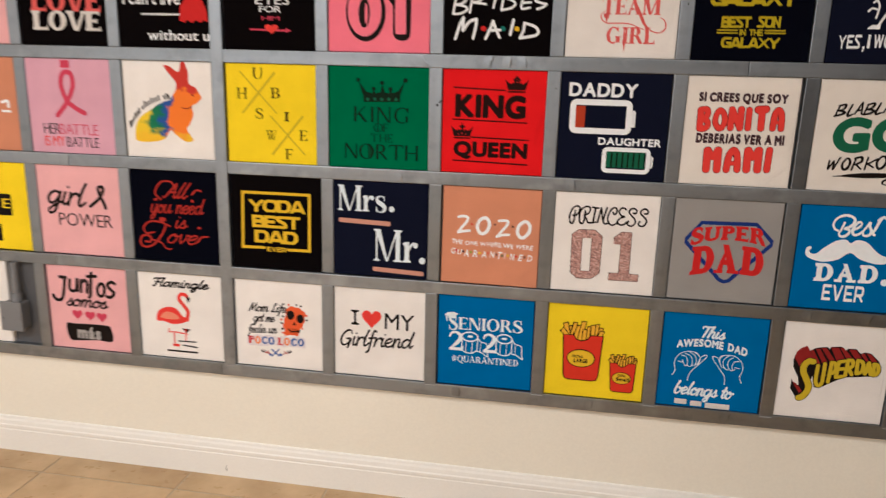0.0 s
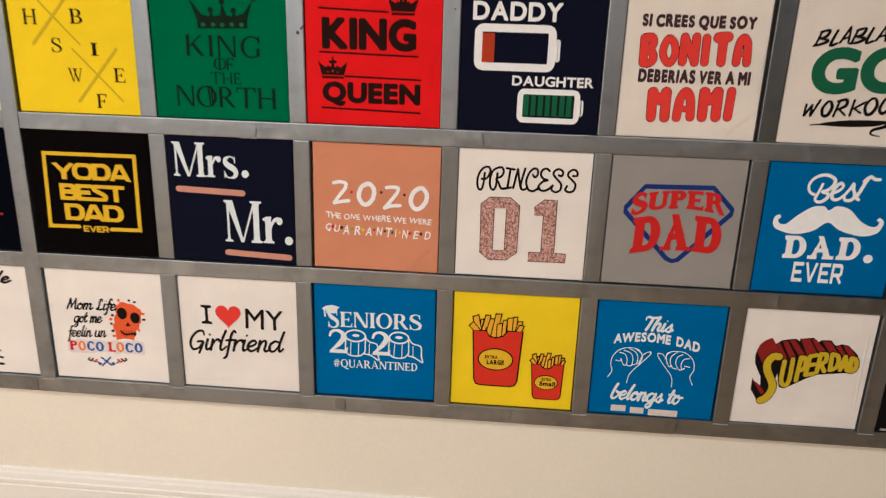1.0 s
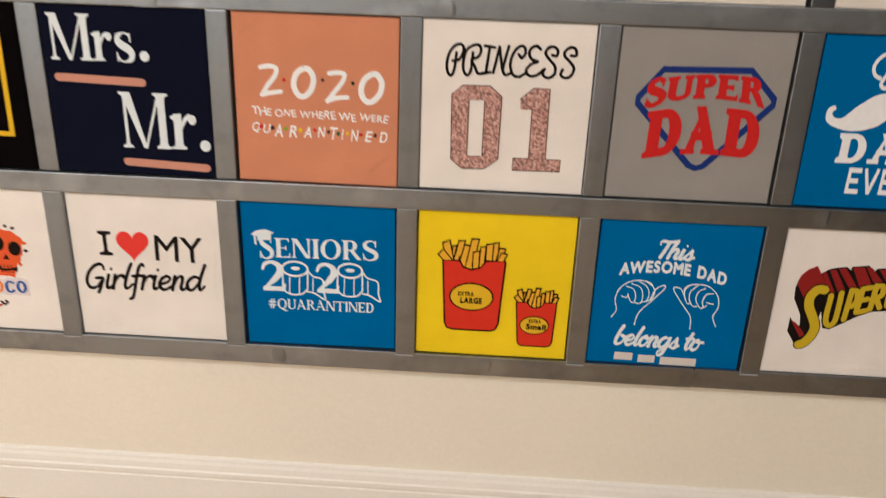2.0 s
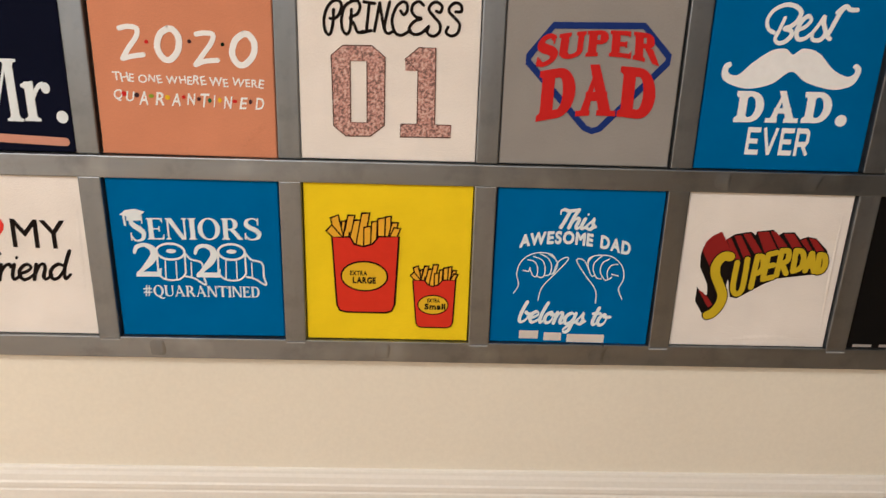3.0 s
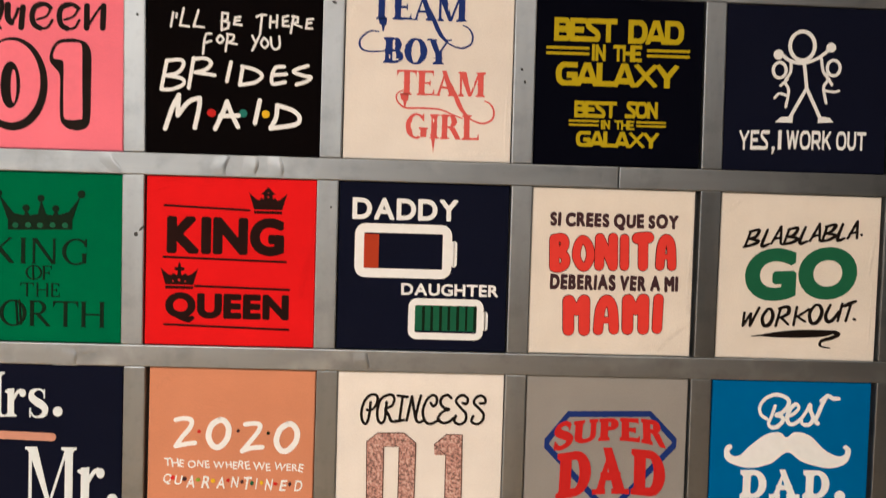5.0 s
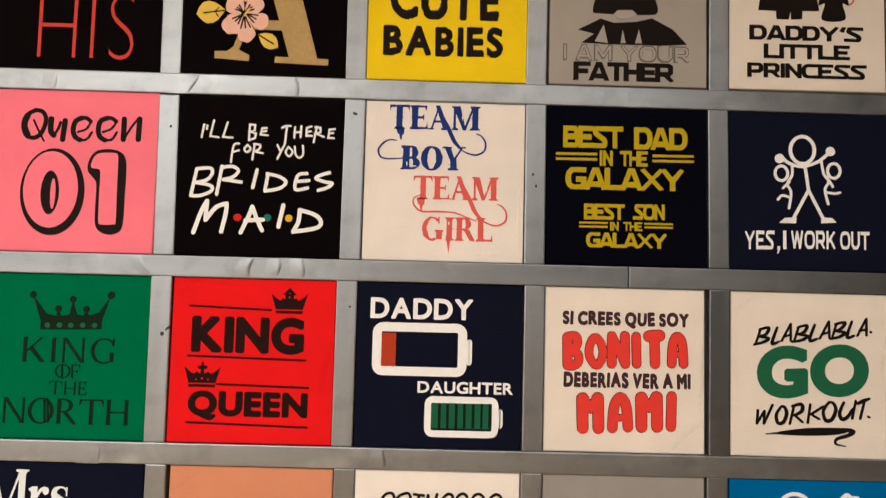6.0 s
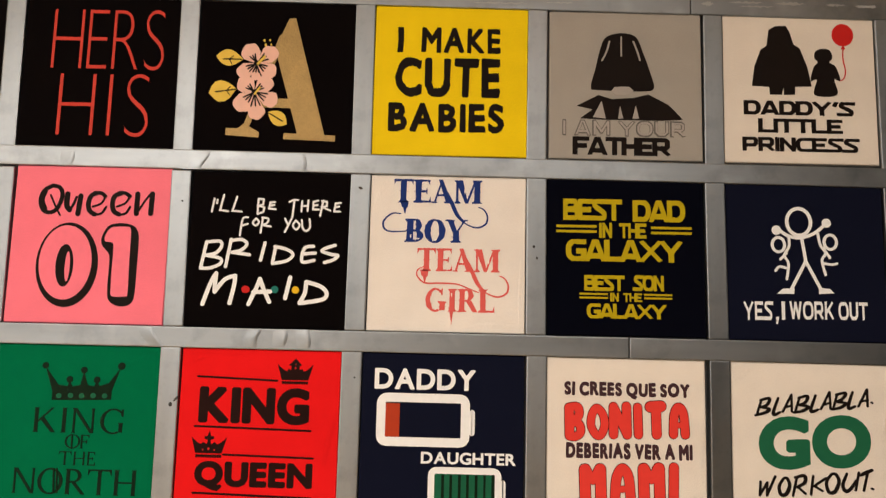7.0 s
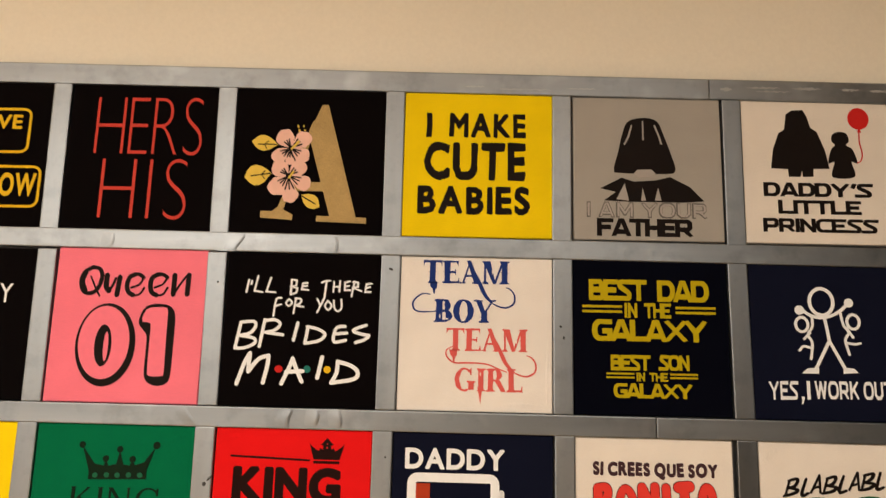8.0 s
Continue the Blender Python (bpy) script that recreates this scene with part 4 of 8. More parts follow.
def warp(letters, top, low, fan):
    """Bends a line of letters between two arcs (left, middle and right height of each) and fans it outwards below the middle."""
    flat = [q for pieces in letters for pts, _ in pieces for q in pts]
    (u0, u1), (v0, v1) = [(min(q[d] for q in flat), max(q[d] for q in flat)) for d in (0, 1)]

    def arc(ends, s):
        return ends[0] * (1 - s) * (1 - 2 * s) + ends[1] * 4 * s * (1 - s) + ends[2] * s * (2 * s - 1)

    def bent(q):
        s, y = (q[0] - u0) / (u1 - u0), (q[1] - v0) / (v1 - v0)
        return ((u0 + u1) / 2 + (q[0] - (u0 + u1) / 2) * (1 + fan * (0.5 - y)), arc(low, s) + (arc(top, s) - arc(low, s)) * y, *q[2:])

    return [[([bent(q) for q in pts], faces) for pts, faces in pieces] for pieces in letters]


def roman_words(body, u0, v0, u1, v1, thick=0.17, thin=0.055, serif=0.07, slab=0.045, thorn=False, **how):
    return set_type(lambda ch: roman(ch, thick, thin, serif, slab, thorn), body, u0, v0, u1, v1, **how)


def block_words(body, u0, v0, u1, v1, width=0.21, **how):
    return set_type(lambda ch: block(ch, width), body, u0, v0, u1, v1, **how)


# ---- fabric panels ----


def panel_mesh(left, right, low, high, colour):
    bm = box(left, 0, low, OPEN - right, WALL_Y - 0.004 - FABRIC_Y, OPEN - high)
    front = [e for e in bm.edges if all(v.co.y < 0.001 for v in e.verts)]
    bmesh.ops.bevel(bm, geom=front, offset=0.0035, segments=3, profile=0.6, affect="EDGES")
    for f in bm.faces:
        f.smooth = False
    return mesh_of(bm, "fabric_panel", FABRIC[colour])


def panel(row, col, colour, label, left=0.0015, right=0.0015, low=0.0008, high=0.001, turn=0.0):
    ob = new("fabric_panel", panel_mesh(left, right, low, high, colour))
    ob.matrix_basis = pose(cell_x(col), FABRIC_Y, cell_z(row), 0, turn, 0)
    return tagged(ob, label, "wall panel", group="printed panels in the grid")


def wrinkle(p, colour, start, end, bow, wide, high):
    """A low soft ridge in a panel's cloth from start to end, bowed sideways and fading out at both ends."""
    bm, rows = bmesh.new(), []
    dx, dy = end[0] - start[0], end[1] - start[1]
    d = math.hypot(dx, dy)
    for k in range(13):
        s = k / 12
        swell = math.sin(math.pi * s)
        u, v = start[0] + dx * s - dy / d * bow * swell, start[1] + dy * s + dx / d * bow * swell
        ring = []
        for j in range(7):
            c = j / 3 - 1
            y = -0.0002 - high * (0.5 + 0.5 * math.cos(math.pi * c)) * swell ** 0.7
            ring.append(bm.verts.new(((u - dy / d * c * wide * (0.5 + 0.5 * swell)) * OPEN, y, (v + dx / d * c * wide * (0.5 + 0.5 * swell)) * OPEN)))
        rows.append(ring)
    for a, b in zip(rows, rows[1:]):
        for j in range(6):
            f = bm.faces.new((a[j], b[j], b[j + 1], a[j + 1]))
            f.smooth = True
    bm.normal_update()
    if sum(f.normal.y for f in bm.faces) > 0:
        bmesh.ops.reverse_faces(bm, faces=bm.faces)
    return part("wrinkle", bm, FABRIC[colour], p, "soft crease in the cloth")


# ---- the printed panels, row by row from the bottom ----

p = panel(1, 0, 'white', 'white fabric panel cut short beside a junction box', right=0.118)

p = panel(1, 1, 'pink', 'light pink fabric panel, juntos somos mas lettering', left=0.0018, right=0.0014)
lettering(p, 'black', 1, [
    [line([(0.168, 0.85), (0.243, 0.847)], 0.036), line([(0.23, 0.847), (0.207, 0.692), (0.168, 0.587), (0.102, 0.577), (0.066, 0.627)], 0.036)],
    [line([(0.293, 0.824), (0.283, 0.725), (0.322, 0.692), (0.368, 0.729), (0.385, 0.837)], 0.036), line([(0.385, 0.837), (0.378, 0.699)], 0.036)],
    [line([(0.421, 0.692), (0.434, 0.827)], 0.036), line([(0.431, 0.794), (0.477, 0.831), (0.507, 0.794), (0.497, 0.692)], 0.036)],
    [line([(0.566, 0.903), (0.539, 0.683), (0.52, 0.633)], 0.036), line([(0.516, 0.88), (0.622, 0.887)], 0.036), line([(0.569, 0.923), (0.566, 0.896)], 0.036)],
    [line([(0.668, 0.804), (0.628, 0.742), (0.641, 0.669), (0.691, 0.666), (0.717, 0.742), (0.697, 0.801), (0.668, 0.804)], 0.036)],
    [line([(0.849, 0.817), (0.803, 0.834), (0.757, 0.791), (0.796, 0.742), (0.832, 0.706), (0.793, 0.656), (0.74, 0.66)], 0.036)]], '"juntos" in hand-drawn black letters')
ink(p, 'lettering', 'black', 1, *script('somos', 0.23, 0.518, 0.74, 0.6, 0.022, slant=0.2, nib=0.3, tilt=-0.006), label='"somos" in black script')
for n, piece in enumerate((
    fill(heart(0.349, 0.41, 0.128, 0.115)),
    fill(heart(0.51, 0.406, 0.128, 0.115)),
    fill(heart(0.655, 0.4, 0.128, 0.115)))):
    ink(p, 'heart', 'rose', 1 + 0.06 * n, piece, label='small red heart')
ink(p, 'banner', 'black', 1, fill([(0.201, 0.294), (0.306, 0.304), (0.681, 0.311), (0.757, 0.278), (0.763, 0.123), (0.576, 0.123), (0.329, 0.1), (0.227, 0.12)], smooth=True), label='black brush banner')
lettering(p, 'pale_grey', 2, words('más', 0.332, 0.127, 0.625, 0.275, weight=0.05), '"más" in grey letters')

p = panel(1, 2, 'white', 'white fabric panel with a coral flamingo')
ink(p, 'lettering', 'black', 1, *script('Flamingle', 0.187, 0.834, 0.852, 0.887, 0.019, slant=0.2, nib=0.3, tilt=0.003), label='"Flamingle" in black script')
ink(p, 'flamingo', 'coral', 1,
    fill([(0.207, 0.436), (0.234, 0.544), (0.336, 0.597), (0.444, 0.587), (0.526, 0.502), (0.589, 0.479), (0.543, 0.433), (0.405, 0.403), (0.296, 0.429)], smooth=True),
    line([(0.572, 0.465), (0.589, 0.561), (0.536, 0.637), (0.49, 0.699), (0.51, 0.752), (0.559, 0.758), (0.586, 0.738)], 0.04), label='coral bird silhouette')
ink(p, 'wing', 'salmon', 2, fill([(0.257, 0.479), (0.332, 0.544), (0.441, 0.521), (0.477, 0.469), (0.352, 0.456)], smooth=True))
ink(p, 'beak', 'black', 2, fill([(0.586, 0.745), (0.622, 0.715), (0.605, 0.663), (0.582, 0.699)]))
ink(p, 'leg_drawing', 'coral', 1,
    line([(0.352, 0.347), (0.349, 0.304), (0.428, 0.311)], 0.012, smooth=False),
    line([(0.408, 0.311), (0.408, 0.16)], 0.012),
    line([(0.428, 0.311), (0.563, 0.294)], 0.012),
    line([(0.549, 0.354), (0.549, 0.219)], 0.012),
    fill(rect(0.388, 0.14, 0.467, 0.169)), label='thin coral leg lines')
ink(p, 'glass', 'brown', 1, fill([(0.507, 0.36), (0.609, 0.354), (0.559, 0.308)]))
ink(p, 'small_print', 'black', 1,
    line([(0.461, 0.206), (0.664, 0.209)], 0.014),
    line([(0.513, 0.16), (0.674, 0.146)], 0.016, smooth=False),
    line([(0.322, 0.084), (0.674, 0.084)], 0.02, smooth=False), label='tiny script too small to read')

p = panel(1, 3, 'white', 'white fabric panel with a poco loco print', left=0.0018)
ink(p, 'lettering', 'black', 1, *script('Mom Life', 0.165, 0.636, 0.596, 0.69, 0.0135, slant=0.25, nib=0.35, tilt=0.01), label='"Mom Life" in black script')
ink(p, 'lettering', 'black', 1, *script('got me', 0.211, 0.518, 0.457, 0.571, 0.0125, slant=0.25, nib=0.35, tilt=0.01), label='"got me" in black script')
ink(p, 'lettering', 'black', 1, *script('feelin un', 0.138, 0.383, 0.48, 0.436, 0.012, slant=0.2, nib=0.35, tilt=0.017), label='"feelin un" in black script')
rnd = random.Random(12)
rough_edge = []
SKULL = ((0.592, 0.691), (0.649, 0.724), (0.751, 0.7), (0.807, 0.664), (0.8, 0.598), (0.777, 0.51), (0.739, 0.472), (0.722, 0.385), (0.645, 0.395), (0.573, 0.378), (0.566, 0.45), (0.546, 0.49), (0.575, 0.584))
for (ax, ay), (bx, by) in zip(SKULL, SKULL[1:] + SKULL[:1]):
    rough_edge += [(ax + (bx - ax) * k / 4 + rnd.uniform(-0.008, 0.008), ay + (by - ay) * k / 4 + rnd.uniform(-0.008, 0.008)) for k in range(4)]
ink(p, 'skull', 'tangerine', 1, fill(rough_edge), label='orange-red sugar skull shape')
for n, (u, v) in enumerate(((0.534, 0.566), (0.535, 0.525), (0.542, 0.459), (0.619, 0.735), (0.707, 0.742), (0.754, 0.73), (0.769, 0.479), (0.82, 0.578), (0.731, 0.44), (0.548, 0.413), (0.553, 0.602), (0.58, 0.655), (0.818, 0.63), (0.545, 0.7))):
    blot = [(u + (0.012 + rnd.uniform(-0.005, 0.006)) * math.cos(k * 0.9), v + (0.011 + rnd.uniform(-0.005, 0.006)) * math.sin(k * 0.9)) for k in range(7)]
    ink(p, 'splatter', 'brown' if n % 3 else 'tangerine', 1 + 0.06 * n, fill(blot))
ink(p, 'dark_face', 'black', 2,
    fill(oval(0.638, 0.623, 0.043, 0.052)),
    fill(oval(0.747, 0.59, 0.042, 0.049)),
    fill([(0.658, 0.512), (0.681, 0.548), (0.701, 0.512)]),
    line([(0.612, 0.462), (0.651, 0.436), (0.737, 0.452)], 0.014),
    *[line([(u, 0.468), (u + 0.002, 0.42)], 0.005) for u in (0.635, 0.658, 0.682, 0.706)], label='black eye holes and mouth')
halo = [(0.13 + 0.67 * k / 24, 0.246 + 0.016 * k / 24 + rnd.uniform(-0.012, 0.008)) for k in range(25)] + [(0.8 - 0.67 * k / 24, 0.372 - 0.016 * k / 24 + rnd.uniform(-0.01, 0.012)) for k in range(25)]
ink(p, 'halo', 'lavender', 0.6, fill(halo), label='pale lilac shadow behind the lettering')
lettering(p, 'red', 1, roman_words('P', 0.145, 0.262, 0.214, 0.347, thick=0.27, thin=0.16, serif=0.05, slab=0.13), '"P" in red letters')
lettering(p, 'orange', 1, roman_words('O', 0.22, 0.262, 0.289, 0.347, thick=0.27, thin=0.16, serif=0.05, slab=0.13), '"O" in orange letters')
lettering(p, 'cobalt', 1, roman_words('C', 0.299, 0.265, 0.365, 0.35, thick=0.27, thin=0.16, serif=0.05, slab=0.13), '"C" in cobalt letters')
lettering(p, 'cobalt', 1, roman_words('O', 0.375, 0.265, 0.447, 0.35, thick=0.27, thin=0.16, serif=0.05, slab=0.13), '"O" in cobalt letters')
lettering(p, 'red', 1, roman_words('L', 0.487, 0.268, 0.549, 0.354, thick=0.27, thin=0.16, serif=0.05, slab=0.13), '"L" in red letters')
lettering(p, 'orange', 1, roman_words('O', 0.556, 0.271, 0.625, 0.357, thick=0.27, thin=0.16, serif=0.05, slab=0.13), '"O" in orange letters')
lettering(p, 'cobalt', 1, roman_words('C', 0.635, 0.271, 0.704, 0.357, thick=0.27, thin=0.16, serif=0.05, slab=0.13), '"C" in cobalt letters')
lettering(p, 'cobalt', 1, roman_words('O', 0.714, 0.275, 0.786, 0.36, thick=0.27, thin=0.16, serif=0.05, slab=0.13), '"O" in cobalt letters')
ink(p, 'ornament_cross', 'cobalt', 1,
    line([(0.414, 0.206), (0.493, 0.14)], 0.013, smooth=False),
    line([(0.493, 0.212), (0.414, 0.13)], 0.013, smooth=False), label='small crossed blue strokes')
for n, piece in enumerate((
    fill(oval(0.395, 0.146, 0.017, 0.013)),
    fill(oval(0.513, 0.153, 0.017, 0.015)))):
    ink(p, 'ornament_dot', 'cobalt', 1 + 0.06 * n, piece)
for n, (u, v, turn) in enumerate(((0.3, 0.187, 0.9), (0.312, 0.172, -0.5), (0.333, 0.184, 0.9), (0.345, 0.166, -0.5), (0.366, 0.178, 0.9), (0.378, 0.16, -0.5),
                                  (0.63, 0.205, -0.7), (0.618, 0.186, 0.6), (0.597, 0.198, -0.7), (0.585, 0.178, 0.6), (0.564, 0.19, -0.7), (0.552, 0.168, 0.6))):
    ink(p, 'sprig_leaf', 'brick' if n % 6 > 2 else 'brown', 1 + 0.06 * n, fill(oval(u, v, 0.016, 0.007, n=10, turn=turn)))

p = panel(1, 4, 'white', 'white fabric panel reading I heart MY Girlfriend', left=0.0014, right=0.0018)
lettering(p, 'black', 1, roman_words('I', 0.188, 0.577, 0.275, 0.742, thick=0.12, thin=0.1, serif=0.16, slab=0.11), '"I" in black letters')
ink(p, 'heart', 'coral', 1, fill(heart(0.414, 0.646, 0.214, 0.204)), label='red heart')
lettering(p, 'black', 1, words('MY', 0.556, 0.554, 0.872, 0.732, weight=0.004, wobble=0.03), '"MY" in black letters')
ink(p, 'lettering', 'black', 1, *script('Girlfriend', 0.076, 0.337, 0.878, 0.433, 0.021, slant=0.14, nib=0.3, tilt=0.026), label='"Girlfriend" in black script')
for start, end, bow, wide, high in (((0.05, 0.05), (0.4, 0.09), 0.012, 0.022, 0.00049), ((0.94, 0.3), (0.955, 0.8), 0.004, 0.014, 0.00049),):
    wrinkle(p, 'white', start, end, bow, wide, high)

p = panel(1, 5, 'blue', 'blue fabric panel, SENIORS 2020 print in white', left=0.0032, turn=-0.4)
lettering(p, 'paper_white', 1, roman_words('S', 0.122, 0.612, 0.214, 0.768, thick=0.2, thin=0.06), 'large first "S" in white letters')
lettering(p, 'paper_white', 1, roman_words('ENIORS', 0.222, 0.622, 0.888, 0.753, thick=0.19, thin=0.06, serif=0.06, gap=0.06, tilt=0.008), '"ENIORS" in white roman letters')
ink(p, 'cap', 'paper_white', 2,
    fill([(0.072, 0.771), (0.105, 0.798), (0.164, 0.808), (0.22, 0.791), (0.197, 0.771), (0.191, 0.738), (0.109, 0.735), (0.112, 0.762)]),
    line([(0.095, 0.762), (0.099, 0.709)], 0.012, smooth=False), label='white graduation cap')
lettering(p, 'paper_white', 1, roman_words('2', 0.124, 0.388, 0.284, 0.594, thick=0.19, thin=0.07), '"2" in white letters')
lettering(p, 'paper_white', 1, roman_words('2', 0.48, 0.388, 0.634, 0.594, thick=0.19, thin=0.07), '"2" in white letters')
for n, piece in enumerate((
    line(oval(0.345, 0.548, 0.083, 0.05), 0.0135, closed=True, smooth=False),
    fill(oval(0.349, 0.551, 0.029, 0.013)),
    line([(0.266, 0.544), (0.26, 0.41)], 0.0105),
    line([(0.428, 0.548), (0.424, 0.413)], 0.0105),
    line([(0.26, 0.41), (0.289, 0.377), (0.342, 0.367), (0.391, 0.377), (0.424, 0.413)], 0.0105),
    line([(0.309, 0.488), (0.303, 0.377)], 0.007),
    line([(0.372, 0.485), (0.368, 0.377)], 0.007),
    line([(0.428, 0.541), (0.461, 0.502), (0.523, 0.479), (0.53, 0.393), (0.536, 0.34), (0.474, 0.38), (0.421, 0.393)], 0.0105),
    line([(0.461, 0.482), (0.457, 0.393)], 0.007),) +
    (line(oval(0.704, 0.551, 0.079, 0.049), 0.0135, closed=True, smooth=False),
    fill(oval(0.704, 0.554, 0.03, 0.013)),
    line([(0.625, 0.551), (0.618, 0.413)], 0.0105),
    line([(0.783, 0.551), (0.783, 0.416)], 0.0105),
    line([(0.618, 0.413), (0.651, 0.38), (0.701, 0.37), (0.75, 0.38), (0.783, 0.416)], 0.0105),
    line([(0.668, 0.495), (0.661, 0.38)], 0.007),
    line([(0.73, 0.492), (0.727, 0.383)], 0.007),
    line([(0.786, 0.544), (0.819, 0.505), (0.882, 0.482), (0.888, 0.396), (0.898, 0.344), (0.832, 0.383), (0.783, 0.396)], 0.0105),
    line([(0.819, 0.485), (0.819, 0.396)], 0.007))):
    ink(p, 'drawn_line', 'paper_white', 1 + 0.06 * n, piece, label='pale outline of a paper roll')
lettering(p, 'paper_white', 1, roman_words('#QUARANTINED', 0.16, 0.262, 0.856, 0.332, thick=0.18, thin=0.075, serif=0.05, gap=0.07), '"#QUARANTINED" in white roman letters')

p = panel(1, 6, 'yellow', 'yellow fabric panel with two cartons of fries', left=0.0018, right=0.0018)
FRIES = (((0.243, 0.765), (0.235, 0.66), 0.034), ((0.267, 0.77), (0.25, 0.66), 0.034), ((0.284, 0.801), (0.265, 0.7), 0.044), ((0.184, 0.792), (0.214, 0.66), 0.05), ((0.151, 0.722), (0.215, 0.65), 0.046),
         ((0.462, 0.788), (0.461, 0.65), 0.05), ((0.5, 0.798), (0.496, 0.65), 0.036), ((0.541, 0.762), (0.515, 0.65), 0.04), ((0.554, 0.729), (0.52, 0.65), 0.044), ((0.42, 0.767), (0.412, 0.63), 0.036),
         ((0.324, 0.773), (0.285, 0.61), 0.05), ((0.368, 0.817), (0.33, 0.6), 0.05), ((0.378, 0.734), (0.376, 0.6), 0.044))


def fry_shape(tip, base, wide, extra):
    dx, dy = tip[0] - base[0], tip[1] - base[1]
    d = math.hypot(dx, dy)
    nx, ny, k = -dy / d, dx / d, wide / 2 + extra
    top = (tip[0] + dx / d * extra, tip[1] + dy / d * extra)
    return fill([(base[0] + nx * k, base[1] + ny * k), (base[0] - nx * k, base[1] - ny * k), (top[0] - nx * k, top[1] - ny * k + wide * 0.1), (top[0] + nx * k, top[1] + ny * k - wide * 0.1)])


def fries(size, by_u, by_v):
    for n, (tip, base, wide) in enumerate(FRIES):
        tip, base = ((q[0] * size + by_u, q[1] * size + by_v) for q in (tip, base))
        ink(p, 'fry', 'fry', 1.1 + 0.14 * n, fry_shape(tip, base, wide * size, -0.0055), label='golden fry')
        ink(p, 'fry_outline', 'brown', 1.03 + 0.14 * n, fry_shape(tip, base, wide * size, 0.003))


fries(1.0, 0.0, 0.0)
ink(p, 'carton_outline', 'brown', 3, line([(0.174, 0.663), (0.273, 0.663), (0.296, 0.62), (0.352, 0.604), (0.411, 0.623), (0.447, 0.669), (0.559, 0.673), (0.536, 0.242), (0.52, 0.202), (0.49, 0.192), (0.247, 0.192), (0.211, 0.202), (0.197, 0.235)], 0.022, closed=True, smooth=False))
ink(p, 'carton', 'carton_red', 4, fill([(0.174, 0.663), (0.273, 0.663), (0.296, 0.62), (0.352, 0.604), (0.411, 0.623), (0.447, 0.669), (0.559, 0.673), (0.536, 0.242), (0.52, 0.202), (0.49, 0.192), (0.247, 0.192), (0.211, 0.202), (0.197, 0.235)]), label='red carton')
ink(p, 'badge_rim', 'brown', 5, fill(oval(0.359, 0.423, 0.144, 0.099)))
ink(p, 'badge', 'gold', 6, fill(oval(0.359, 0.423, 0.134, 0.089)), label='yellow oval badge')
lettering(p, 'black', 7, words('EXTRA', 0.273, 0.429, 0.375, 0.458, weight=0.04), '"EXTRA" in black letters')
lettering(p, 'black', 7, words('LARGE', 0.289, 0.377, 0.428, 0.419, weight=0.05), '"LARGE" in black letters')
fries(0.655, 0.546, -0.03)
ink(p, 'carton_outline', 'brown', 3, line([(0.655, 0.4), (0.72, 0.4), (0.737, 0.373), (0.77, 0.36), (0.809, 0.373), (0.832, 0.403), (0.905, 0.406), (0.895, 0.127), (0.882, 0.104), (0.865, 0.097), (0.707, 0.097), (0.688, 0.104), (0.678, 0.123)], 0.017, closed=True, smooth=False))
ink(p, 'carton', 'carton_red', 4, fill([(0.655, 0.4), (0.72, 0.4), (0.737, 0.373), (0.77, 0.36), (0.809, 0.373), (0.832, 0.403), (0.905, 0.406), (0.895, 0.127), (0.882, 0.104), (0.865, 0.097), (0.707, 0.097), (0.688, 0.104), (0.678, 0.123)]), label='red carton')
ink(p, 'badge_rim', 'brown', 5, fill(oval(0.776, 0.245, 0.096, 0.066)))
ink(p, 'badge', 'gold', 6, fill(oval(0.776, 0.245, 0.089, 0.059)), label='yellow oval badge')
lettering(p, 'black', 7, words('EXTRA', 0.74, 0.262, 0.816, 0.288, weight=0.04), '"EXTRA" in black letters')
lettering(p, 'black', 7, words('Small', 0.724, 0.215, 0.852, 0.255, weight=0.045), '"Small" in black letters')

p = panel(1, 7, 'blue', 'blue fabric panel, This awesome dad belongs to print', left=0.0014, right=0.0027, turn=0.3)
ink(p, 'lettering', 'paper_white', 1, *script('This', 0.382, 0.758, 0.595, 0.821, 0.021, slant=0.22, nib=0.55, tilt=-0.01), label='"This" in white script')
lettering(p, 'paper_white', 1, words('AWESOME', 0.15, 0.622, 0.59, 0.704, weight=0.045, gap=0.08, arch=0.022, tilt=0.018), '"AWESOME" in arched white letters')
lettering(p, 'paper_white', 1, words('DAD', 0.634, 0.636, 0.82, 0.72, weight=0.045, gap=0.08, tilt=-0.045), '"DAD" in arched white letters')
